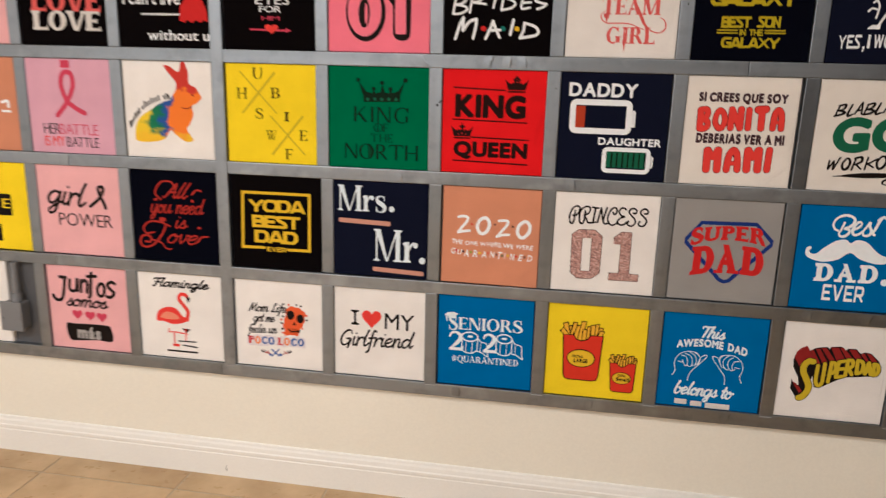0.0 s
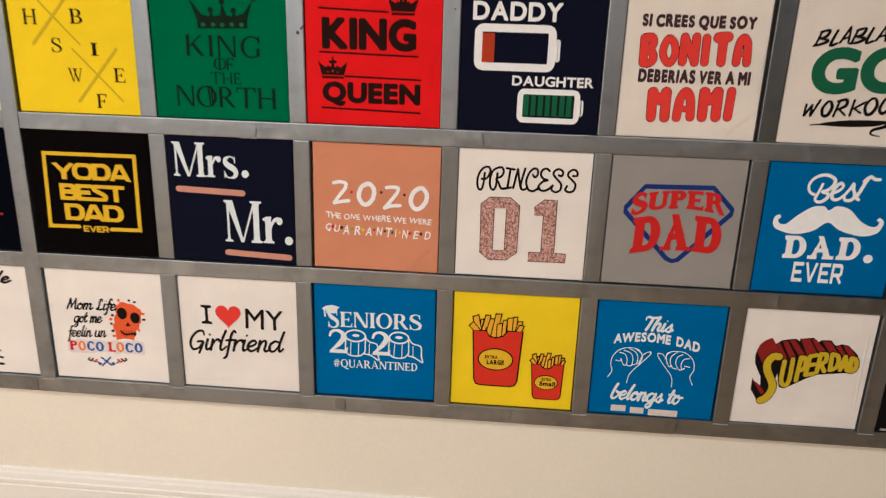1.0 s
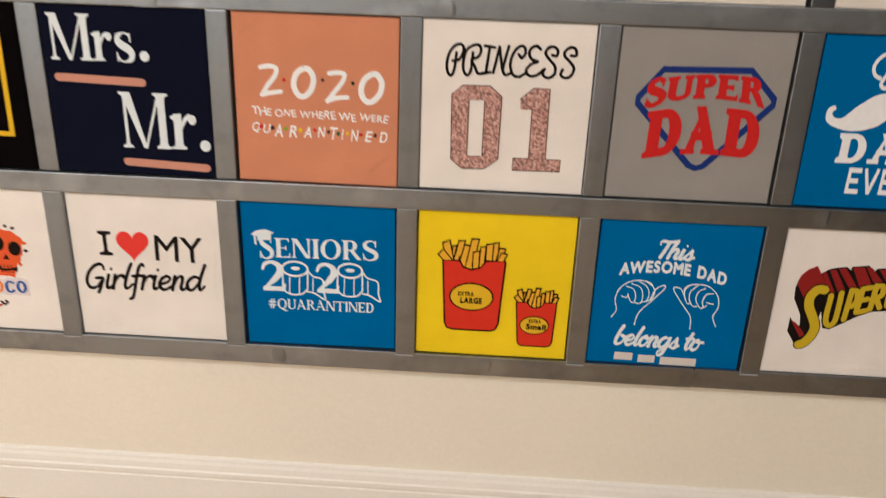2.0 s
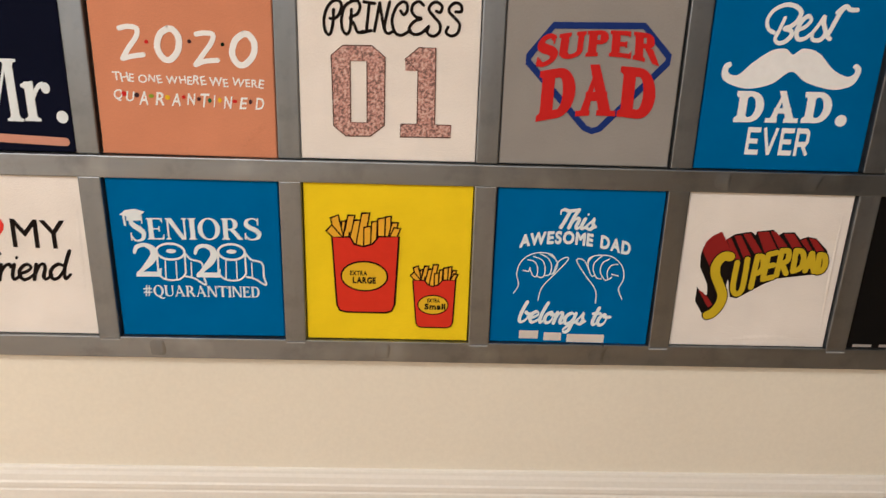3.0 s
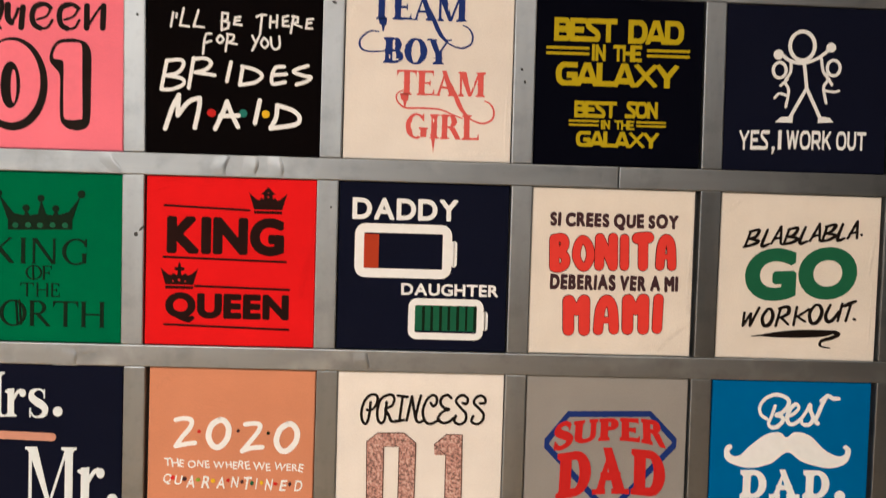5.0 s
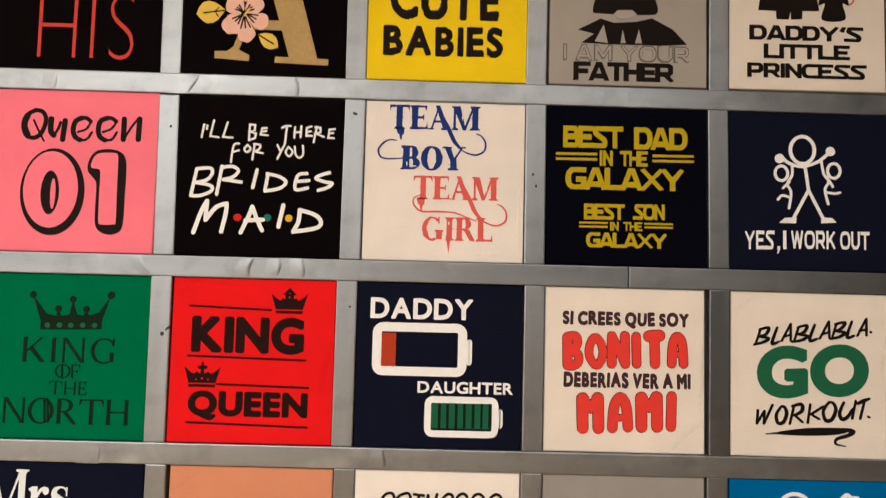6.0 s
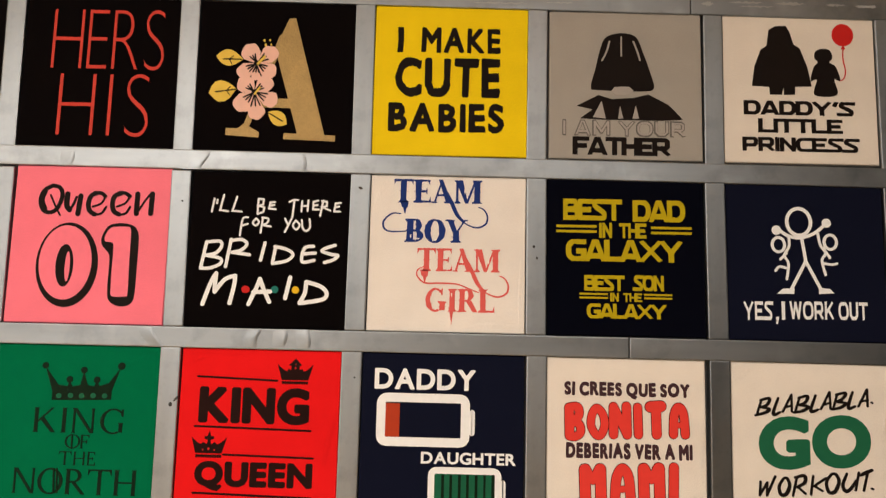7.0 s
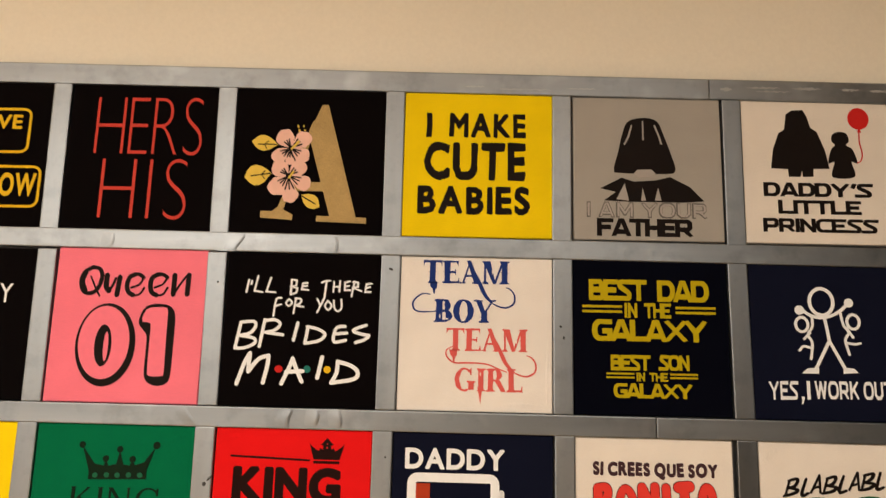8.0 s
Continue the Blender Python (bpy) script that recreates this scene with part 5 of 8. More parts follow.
for n, piece in enumerate((
    line([(0.135, 0.332), (0.162, 0.386), (0.146, 0.456), (0.163, 0.528), (0.211, 0.577), (0.279, 0.597), (0.351, 0.585), (0.381, 0.544)], 0.0062),
    line([(0.289, 0.289), (0.307, 0.375), (0.384, 0.47), (0.448, 0.552), (0.438, 0.571), (0.392, 0.541), (0.366, 0.469)], 0.0062),
    line([(0.207, 0.55), (0.251, 0.537), (0.271, 0.491), (0.266, 0.444), (0.244, 0.45), (0.224, 0.492)], 0.0062),
    line([(0.24, 0.571), (0.292, 0.551), (0.315, 0.505), (0.312, 0.45), (0.292, 0.437), (0.269, 0.448)], 0.0062),
    line([(0.28, 0.589), (0.33, 0.561), (0.353, 0.515), (0.346, 0.46), (0.319, 0.451)], 0.0062),
    line([(0.33, 0.588), (0.372, 0.559), (0.388, 0.521), (0.373, 0.47), (0.353, 0.461)], 0.0062),
    line([(0.183, 0.482), (0.216, 0.476), (0.223, 0.5)], 0.0062),) +
    (line([(0.804, 0.309), (0.776, 0.375), (0.798, 0.436), (0.791, 0.502), (0.759, 0.551), (0.704, 0.586), (0.626, 0.589), (0.579, 0.571), (0.57, 0.54)], 0.0062),
    line([(0.644, 0.279), (0.634, 0.366), (0.563, 0.461), (0.505, 0.544), (0.513, 0.564), (0.551, 0.55), (0.589, 0.482)], 0.0062),
    line([(0.605, 0.584), (0.575, 0.552), (0.579, 0.501), (0.603, 0.456), (0.623, 0.465)], 0.0062),
    line([(0.651, 0.583), (0.612, 0.542), (0.609, 0.491), (0.633, 0.446), (0.663, 0.439)], 0.0062),
    line([(0.7, 0.567), (0.661, 0.541), (0.652, 0.486), (0.685, 0.433), (0.709, 0.438)], 0.0062),
    line([(0.754, 0.535), (0.713, 0.525), (0.695, 0.481), (0.706, 0.438), (0.725, 0.451)], 0.0062),
    line([(0.722, 0.47), (0.766, 0.461)], 0.0062))):
    ink(p, 'drawn_line', 'paper_white', 1 + 0.05 * n, piece, label='pale outline stroke')
ink(p, 'lettering', 'paper_white', 1, *script('belongs to', 0.184, 0.143, 0.743, 0.215, 0.021, slant=0.2, nib=0.55, tilt=-0.013), label='"belongs to" in white script')
for n, piece in enumerate((
    fill(rect(0.187, 0.031, 0.306, 0.084)),
    fill(rect(0.342, 0.021, 0.451, 0.074)),
    fill(rect(0.487, 0.012, 0.72, 0.067)))):
    ink(p, 'plain_bar', 'silver', 1 + 0.06 * n, piece, label='pale plain bar')

p = panel(1, 8, 'white', 'off-white fabric panel, SUPERDAD in raised comic letters', left=0.0027, right=0.0023, high=0.0014)
ink(p, 'letter_shadow', 'black', 0.6,
    fill([(0.253, 0.692), (0.306, 0.735), (0.359, 0.748), (0.408, 0.755), (0.438, 0.735), (0.441, 0.758), (0.539, 0.771), (0.579, 0.738), (0.599, 0.755), (0.671, 0.758), (0.711, 0.715), (0.757, 0.732), (0.809, 0.722), (0.888, 0.65), (0.908, 0.577), (0.905, 0.508), (0.826, 0.492), (0.615, 0.462), (0.536, 0.423), (0.47, 0.38), (0.388, 0.327), (0.345, 0.334), (0.293, 0.535)]),
    fill([(0.135, 0.656), (0.125, 0.597), (0.132, 0.525), (0.161, 0.472), (0.191, 0.416), (0.201, 0.347), (0.184, 0.301), (0.283, 0.265), (0.303, 0.387), (0.329, 0.535), (0.273, 0.643)]),
    fill([(0.168, 0.34), (0.257, 0.347), (0.276, 0.252), (0.224, 0.212)]),
    fill([(0.132, 0.4), (0.132, 0.301), (0.207, 0.189), (0.24, 0.196), (0.224, 0.281), (0.151, 0.367)]), label='black letter sides')
for n, piece in enumerate((
    fill([(0.132, 0.627), (0.145, 0.686), (0.181, 0.725), (0.23, 0.752), (0.257, 0.712), (0.319, 0.613), (0.263, 0.607), (0.227, 0.571), (0.201, 0.512)]),
    fill([(0.141, 0.377), (0.171, 0.363), (0.211, 0.324), (0.243, 0.281), (0.217, 0.262)]),
    fill([(0.266, 0.709), (0.293, 0.712), (0.372, 0.577), (0.342, 0.561)]),
    fill([(0.309, 0.729), (0.349, 0.732), (0.431, 0.6), (0.391, 0.581)]),
    fill([(0.359, 0.742), (0.405, 0.745), (0.503, 0.617), (0.457, 0.607)]),
    fill([(0.444, 0.755), (0.513, 0.758), (0.586, 0.64), (0.516, 0.613)]),
    fill([(0.523, 0.762), (0.559, 0.758), (0.655, 0.656), (0.602, 0.64)]),
    fill([(0.605, 0.748), (0.668, 0.748), (0.74, 0.653), (0.687, 0.64)]),
    fill([(0.714, 0.706), (0.743, 0.722), (0.799, 0.643), (0.786, 0.627)]),
    fill([(0.763, 0.725), (0.809, 0.715), (0.882, 0.633), (0.836, 0.623)]))):
    ink(p, 'letter_top', 'maroon', 1.2 + 0.06 * n, piece, label='dark red letter top')
ink(p, 'letter_edges', 'black', 2.4,
    line([(0.303, 0.597), (0.263, 0.597), (0.227, 0.548), (0.23, 0.482), (0.263, 0.416), (0.293, 0.347), (0.283, 0.281), (0.25, 0.229), (0.22, 0.212)], 0.07),
    line([(0.352, 0.561), (0.349, 0.416), (0.365, 0.363), (0.395, 0.363), (0.411, 0.416), (0.411, 0.584)], 0.048),
    line([(0.47, 0.604), (0.461, 0.403)], 0.048),
    line([(0.47, 0.597), (0.5, 0.6), (0.513, 0.538), (0.493, 0.498), (0.467, 0.495)], 0.048),
    line([(0.582, 0.63), (0.536, 0.617)], 0.048),
    line([(0.533, 0.613), (0.526, 0.456)], 0.048),
    line([(0.526, 0.456), (0.582, 0.472)], 0.048),
    line([(0.53, 0.538), (0.576, 0.551)], 0.048),
    line([(0.612, 0.643), (0.605, 0.485)], 0.048),
    line([(0.612, 0.64), (0.651, 0.64), (0.658, 0.59), (0.638, 0.567), (0.609, 0.564)], 0.048),
    line([(0.625, 0.561), (0.661, 0.498)], 0.048),
    line([(0.697, 0.646), (0.701, 0.515)], 0.048),
    line([(0.697, 0.646), (0.737, 0.637), (0.753, 0.59), (0.743, 0.535), (0.701, 0.512)], 0.048),
    line([(0.796, 0.63), (0.776, 0.518)], 0.048),
    line([(0.799, 0.63), (0.829, 0.515)], 0.048),
    line([(0.786, 0.548), (0.822, 0.548)], 0.048),
    line([(0.845, 0.62), (0.852, 0.512)], 0.048),
    line([(0.845, 0.623), (0.878, 0.613), (0.891, 0.558), (0.878, 0.521), (0.852, 0.512)], 0.048), label='black letter outline')
lettering(p, 'mustard', 3.4, [
    [line([(0.303, 0.597), (0.263, 0.597), (0.227, 0.548), (0.23, 0.482), (0.263, 0.416), (0.293, 0.347), (0.283, 0.281), (0.25, 0.229), (0.22, 0.212)], 0.058)],
    [line([(0.352, 0.561), (0.349, 0.416), (0.365, 0.363), (0.395, 0.363), (0.411, 0.416), (0.411, 0.584)], 0.034)],
    [line([(0.47, 0.604), (0.461, 0.403)], 0.034), line([(0.47, 0.597), (0.5, 0.6), (0.513, 0.538), (0.493, 0.498), (0.467, 0.495)], 0.034), line([(0.582, 0.63), (0.536, 0.617)], 0.034), line([(0.533, 0.613), (0.526, 0.456)], 0.034), line([(0.526, 0.456), (0.582, 0.472)], 0.034), line([(0.53, 0.538), (0.576, 0.551)], 0.034)]] +
    [[line([(0.612, 0.643), (0.605, 0.485)], 0.034), line([(0.612, 0.64), (0.651, 0.64), (0.658, 0.59), (0.638, 0.567), (0.609, 0.564)], 0.034), line([(0.625, 0.561), (0.661, 0.498)], 0.034)],
    [line([(0.697, 0.646), (0.701, 0.515)], 0.034), line([(0.697, 0.646), (0.737, 0.637), (0.753, 0.59), (0.743, 0.535), (0.701, 0.512)], 0.034)],
    [line([(0.796, 0.63), (0.776, 0.518)], 0.034), line([(0.799, 0.63), (0.829, 0.515)], 0.034), line([(0.786, 0.548), (0.822, 0.548)], 0.034)],
    [line([(0.845, 0.62), (0.852, 0.512)], 0.034), line([(0.845, 0.623), (0.878, 0.613), (0.891, 0.558), (0.878, 0.521), (0.852, 0.512)], 0.034)]], '"SUPERDAD" in mustard yellow letters')
for start, end, bow, wide, high in (((0.952, 0.08), (0.94, 0.88), 0.006, 0.012, 0.00099), ((0.3, 0.03), (0.75, 0.07), 0.01, 0.02, 0.00049),):
    wrinkle(p, 'white', start, end, bow, wide, high)

p = panel(1, 9, 'charcoal', 'black fabric panel with a pale dashed edge', left=0.0018)
for i in range(5):
    ink(p, 'dash', 'pale_grey', 1, fill(rect(0.05 + 0.17 * i, 0.012, 0.17 + 0.17 * i, 0.03)), label='pale dash')

p = panel(2, 0, 'yellow', 'yellow fabric panel with a black label box', right=0.0018)
ink(p, 'label_box', 'black', 1, fill(rect(0.204, 0.396, 0.786, 0.64, 0.02)), label='black box')
lettering(p, 'yellow', 2, words('E', 0.674, 0.479, 0.773, 0.587), '"E" in yellow letters')
ink(p, 'corner_mark', 'black', 1, fill(rect(0.309, 0.1, 0.628, 0.291)))

p = panel(2, 1, 'pink', 'light pink fabric panel reading girl POWER', left=0.0018)
ink(p, 'lettering', 'black', 1, *script('girl', 0.122, 0.575, 0.6, 0.715, 0.03, slant=0.2, nib=0.2, tilt=-0.033), label='"girl" in black script')
ink(p, 'ribbon', 'black', 1, line([(0.632, 0.558), (0.727, 0.63), (0.796, 0.722), (0.793, 0.778), (0.75, 0.771), (0.75, 0.709), (0.796, 0.61), (0.816, 0.548)], 0.035), label='black awareness ribbon')
lettering(p, 'black', 1, words('POWER', 0.237, 0.327, 0.885, 0.469, weight=-0.008), '"POWER" in black letters')

p = panel(2, 2, 'midnight', 'black fabric panel reading All you need is Love', left=0.0014)
ink(p, 'lettering', 'brick', 1, *script('All', 0.378, 0.706, 0.704, 0.798, 0.018, slant=0.35, nib=0.3, tilt=-0.004), label='"All" in brick script')
ink(p, 'lettering', 'brick', 1, *script('you need', 0.22, 0.535, 0.852, 0.623, 0.017, slant=0.2, nib=0.3, tilt=0.009), label='"you need" in brick script')
ink(p, 'lettering', 'brick', 1, *script('is', 0.507, 0.377, 0.638, 0.459, 0.018, slant=0.2, nib=0.3, tilt=0.003), label='"is" in brick script')
lettering(p, 'brick', 1, [
    [line([(0.438, 0.393), (0.339, 0.429), (0.214, 0.436), (0.132, 0.373), (0.151, 0.304), (0.247, 0.317)], 0.018), line([(0.391, 0.406), (0.339, 0.298), (0.237, 0.183), (0.132, 0.146), (0.076, 0.199), (0.115, 0.271), (0.201, 0.265), (0.191, 0.206), (0.138, 0.209)], 0.022), line([(0.214, 0.232), (0.319, 0.209), (0.382, 0.143), (0.441, 0.14)], 0.016)]], 'looped "L" in brick red script')
ink(p, 'lettering', 'brick', 1, *script('ove', 0.405, 0.209, 0.766, 0.308, 0.019, slant=0.3, nib=0.3, tilt=-0.003), label='"ove" in brick script')
for n, piece in enumerate((
    line([(0.349, 0.683), (0.286, 0.755), (0.362, 0.87), (0.48, 0.877), (0.516, 0.817)], 0.018),
    line([(0.711, 0.752), (0.766, 0.804), (0.819, 0.794)], 0.018),
    line([(0.747, 0.238), (0.803, 0.294), (0.872, 0.301)], 0.018),
    fill(oval(0.355, 0.462, 0.04, 0.026)),
    fill(oval(0.776, 0.393, 0.023, 0.013)),
    fill(oval(0.714, 0.683, 0.016, 0.017)),
    fill(oval(0.289, 0.679, 0.02, 0.016)))):
    ink(p, 'flourish', 'brick', 1 + 0.06 * n, piece, label='thin red flourish')

p = panel(2, 3, 'black', 'black fabric panel with boxed gold lettering')
ink(p, 'border', 'gold', 1, line([(0.362, 0.229), (0.122, 0.225), (0.141, 0.814), (0.872, 0.817), (0.865, 0.222), (0.628, 0.219)], 0.03, smooth=False), label='gold line border')
lettering(p, 'gold', 1, block_words('YODA', 0.197, 0.612, 0.83, 0.745, width=0.25, gap=-0.04, tilt=0.004), 'top line of bold gold letters')
lettering(p, 'gold', 1, block_words('BEST', 0.235, 0.445, 0.768, 0.578, width=0.25, gap=-0.02), '"BEST" in gold letters')
lettering(p, 'gold', 1, block_words('DAD', 0.256, 0.28, 0.742, 0.417, width=0.25, gap=-0.04), '"DAD" in gold letters')
lettering(p, 'gold', 1, block_words('EVER', 0.395, 0.189, 0.607, 0.24, width=0.22, gap=0.06), '"EVER" in gold letters')

p = panel(2, 4, 'navy', 'navy fabric panel reading Mrs. and Mr.')
lettering(p, 'paper_white', 1, roman_words('M', 0.052, 0.682, 0.31, 0.948, serif=0.08) + roman_words('r', 0.314, 0.684, 0.434, 0.943) + roman_words('s', 0.45, 0.684, 0.565, 0.944) + [[fill(oval(0.62, 0.72, 0.028, 0.03))]], '"Mrs." in white roman letters')
ink(p, 'plain_bar', 'copper', 1, line([(0.082, 0.581), (0.589, 0.567)], 0.048, smooth=False), label='rose copper plain bar')
lettering(p, 'paper_white', 1, roman_words('M', 0.434, 0.17, 0.733, 0.508, serif=0.08) + roman_words('r', 0.74, 0.173, 0.898, 0.51) + [[fill(oval(0.945, 0.2, 0.032, 0.035))]], '"Mr." in white roman letters')
ink(p, 'plain_bar', 'copper', 1, line([(0.447, 0.081), (0.944, 0.061)], 0.048, smooth=False), label='rose copper plain bar')

p = panel(2, 5, 'peach', 'peach fabric panel with white 2020 lettering', left=0.0052, right=0.0014, turn=0.3)
lettering(p, 'white', 1, [
    [line([(0.178, 0.686), (0.224, 0.696), (0.27, 0.686), (0.263, 0.643), (0.217, 0.584), (0.181, 0.528)], 0.027), line([(0.181, 0.528), (0.23, 0.541), (0.293, 0.551)], 0.027)],
    [line([(0.434, 0.692), (0.391, 0.66), (0.372, 0.594), (0.398, 0.538), (0.438, 0.531), (0.48, 0.577), (0.49, 0.643), (0.464, 0.686), (0.434, 0.692)], 0.034)],
    [line([(0.586, 0.669), (0.632, 0.676), (0.674, 0.669), (0.664, 0.627), (0.618, 0.567), (0.572, 0.508)], 0.027), line([(0.572, 0.508), (0.625, 0.528), (0.691, 0.535)], 0.027)],
    [line([(0.839, 0.679), (0.793, 0.643), (0.773, 0.574), (0.799, 0.521), (0.839, 0.518), (0.885, 0.567), (0.895, 0.63), (0.868, 0.673), (0.839, 0.679)], 0.034)]], '"2020" in hand-drawn white letters')
lettering(p, 'white', 1, words('THE ONE WHERE WE WERE', 0.115, 0.403, 0.941, 0.462, wobble=0.22, seed=5, weight=0.014, gap=0.1, tilt=-0.016), '"THE ONE WHERE WE WERE" in white letters')
ink(p, 'dot', 'red', 2, fill(oval(0.316, 0.62, 0.01, 0.01)))
ink(p, 'dot', 'purple', 2, fill(oval(0.546, 0.63, 0.01, 0.01)))
ink(p, 'dot', 'faded_green', 2, fill(oval(0.724, 0.62, 0.01, 0.01)))
lettering(p, 'white', 1, words('Q', 0.112, 0.298, 0.161, 0.363, weight=0.014, slant=0.2), '"Q" in white letters')
lettering(p, 'white', 1, words('U', 0.178, 0.298, 0.227, 0.354, weight=0.014, slant=0.2), '"U" in white letters')
lettering(p, 'white', 1, words('A', 0.247, 0.281, 0.296, 0.357, weight=0.014, slant=0.2), '"A" in white letters')
lettering(p, 'white', 1, words('R', 0.336, 0.281, 0.385, 0.354, weight=0.014, slant=0.2), '"R" in white letters')
lettering(p, 'white', 1, words('A', 0.424, 0.281, 0.474, 0.35, weight=0.014, slant=0.2), '"A" in white letters')
lettering(p, 'white', 1, words('N', 0.51, 0.288, 0.559, 0.354, weight=0.014, slant=0.2), '"N" in white letters')
lettering(p, 'white', 1, words('T', 0.586, 0.278, 0.635, 0.354, weight=0.014, slant=0.2), '"T" in white letters')
lettering(p, 'white', 1, words('I', 0.655, 0.281, 0.668, 0.347, weight=0.014, slant=0.2), '"I" in white letters')
lettering(p, 'white', 1, words('N', 0.711, 0.275, 0.76, 0.344, weight=0.014, slant=0.2), '"N" in white letters')
lettering(p, 'white', 1, words('E', 0.796, 0.275, 0.845, 0.34, weight=0.014, slant=0.2), '"E" in white letters')
lettering(p, 'white', 1, words('D', 0.885, 0.275, 0.934, 0.34, weight=0.014, slant=0.2), '"D" in white letters')
ink(p, 'dot', 'red', 2, fill(oval(0.168, 0.34, 0.013, 0.013)))
ink(p, 'dot', 'purple', 2, fill(oval(0.237, 0.334, 0.013, 0.013)))
ink(p, 'dot', 'lime', 2, fill(oval(0.316, 0.331, 0.013, 0.01)))
ink(p, 'dot', 'gold', 2, fill(oval(0.405, 0.327, 0.013, 0.013)))
ink(p, 'dot', 'red', 2, fill(oval(0.493, 0.331, 0.01, 0.01)))
ink(p, 'dot', 'purple', 2, fill(oval(0.576, 0.324, 0.01, 0.01)))
ink(p, 'dot', 'dark_green', 2, fill(oval(0.635, 0.317, 0.01, 0.013)))
ink(p, 'dot', 'gold', 2, fill(oval(0.691, 0.321, 0.01, 0.013)))
ink(p, 'dot', 'red', 2, fill(oval(0.773, 0.317, 0.013, 0.009)))
ink(p, 'dot', 'purple', 2, fill(oval(0.859, 0.317, 0.009, 0.013)))
for start, end, bow, wide, high in (((0.04, 0.85), (0.2, 0.96), 0.01, 0.02, 0.00049), ((0.8, 0.06), (0.95, 0.2), 0.012, 0.02, 0.00049),):
    wrinkle(p, 'peach', start, end, bow, wide, high)

p = panel(2, 6, 'white', 'white fabric panel reading PRINCESS 01', left=0.0014, right=0.0014)
lettering(p, 'black', 1, [
    [line([(0.201, 0.814), (0.194, 0.732), (0.178, 0.686), (0.155, 0.702), (0.148, 0.758), (0.164, 0.817), (0.194, 0.854), (0.227, 0.86), (0.243, 0.837), (0.23, 0.791), (0.204, 0.768), (0.181, 0.768)], 0.0165)],
    [line([(0.296, 0.817), (0.289, 0.722), (0.27, 0.689), (0.247, 0.712), (0.243, 0.771), (0.26, 0.831), (0.296, 0.857), (0.329, 0.86), (0.342, 0.831), (0.326, 0.794), (0.289, 0.775), (0.309, 0.742), (0.329, 0.702), (0.359, 0.706)], 0.0165), line([(0.362, 0.857), (0.421, 0.85)], 0.0165), line([(0.391, 0.85), (0.375, 0.706)], 0.0165), line([(0.349, 0.699), (0.401, 0.712)], 0.0165)]] +
    [[line([(0.418, 0.709), (0.447, 0.854)], 0.0165), line([(0.447, 0.854), (0.457, 0.794), (0.47, 0.725)], 0.0165), line([(0.5, 0.86), (0.477, 0.762), (0.474, 0.719), (0.493, 0.699), (0.526, 0.715)], 0.0165), line([(0.559, 0.817), (0.576, 0.798), (0.595, 0.821), (0.592, 0.854), (0.566, 0.863), (0.533, 0.831), (0.513, 0.765), (0.53, 0.706), (0.566, 0.692), (0.612, 0.719)], 0.0165), line([(0.681, 0.85), (0.658, 0.867), (0.628, 0.854), (0.618, 0.821), (0.638, 0.791), (0.671, 0.781), (0.632, 0.765), (0.605, 0.725), (0.632, 0.699), (0.671, 0.706), (0.704, 0.735)], 0.0165), line([(0.75, 0.821), (0.773, 0.817), (0.78, 0.847), (0.753, 0.867), (0.724, 0.857), (0.711, 0.827), (0.74, 0.791), (0.77, 0.758), (0.77, 0.715), (0.737, 0.692), (0.704, 0.709), (0.711, 0.742)], 0.0165)]] +
    [[line([(0.855, 0.821), (0.885, 0.824), (0.882, 0.854), (0.855, 0.867), (0.826, 0.85), (0.819, 0.821), (0.849, 0.791), (0.878, 0.755), (0.868, 0.712), (0.836, 0.696), (0.806, 0.712), (0.816, 0.742)], 0.0165)]], '"PRINCESS" in hand-drawn black letters')
ink(p, 'number', 'leopard', 1,
    fill([(0.184, 0.577), (0.247, 0.63), (0.326, 0.63), (0.329, 0.551), (0.286, 0.548), (0.283, 0.387), (0.286, 0.215), (0.336, 0.215), (0.336, 0.137), (0.26, 0.137), (0.191, 0.192)]),
    fill([(0.326, 0.63), (0.405, 0.633), (0.477, 0.574), (0.474, 0.202), (0.395, 0.14), (0.336, 0.137), (0.336, 0.215), (0.378, 0.215), (0.378, 0.551), (0.329, 0.551)]), label='"0" in rose leopard print')
ink(p, 'number', 'leopard', 1, fill([(0.586, 0.567), (0.661, 0.63), (0.753, 0.63), (0.757, 0.215), (0.849, 0.212), (0.849, 0.143), (0.563, 0.14), (0.566, 0.212), (0.658, 0.215), (0.658, 0.505), (0.589, 0.505)]), label='"1" in rose leopard print')
for n, path in enumerate(([(0.184, 0.577), (0.247, 0.63), (0.405, 0.633), (0.477, 0.574), (0.474, 0.202), (0.395, 0.14), (0.26, 0.137), (0.191, 0.192)], [(0.286, 0.55), (0.378, 0.551), (0.378, 0.215), (0.286, 0.215)],
                          [(0.586, 0.567), (0.661, 0.63), (0.753, 0.63), (0.757, 0.215), (0.849, 0.212), (0.849, 0.143), (0.563, 0.14), (0.566, 0.212), (0.658, 0.215), (0.658, 0.505)])):
    ink(p, 'number_edge', 'dusk', 2 + 0.06 * n, line(path, 0.006, closed=True, smooth=False), label='thin brown edge of a number')

p = panel(2, 7, 'grey', 'heather grey fabric panel reading SUPER DAD', left=0.0014, right=0.0058)
ink(p, 'badge_outline', 'royal', 1, line([(0.262, 0.768), (0.755, 0.779), (0.908, 0.622), (0.905, 0.588), (0.56, 0.214), (0.52, 0.202), (0.478, 0.218), (0.134, 0.572), (0.136, 0.604)], 0.036, closed=True, smooth=False), label='blue five-sided outline')
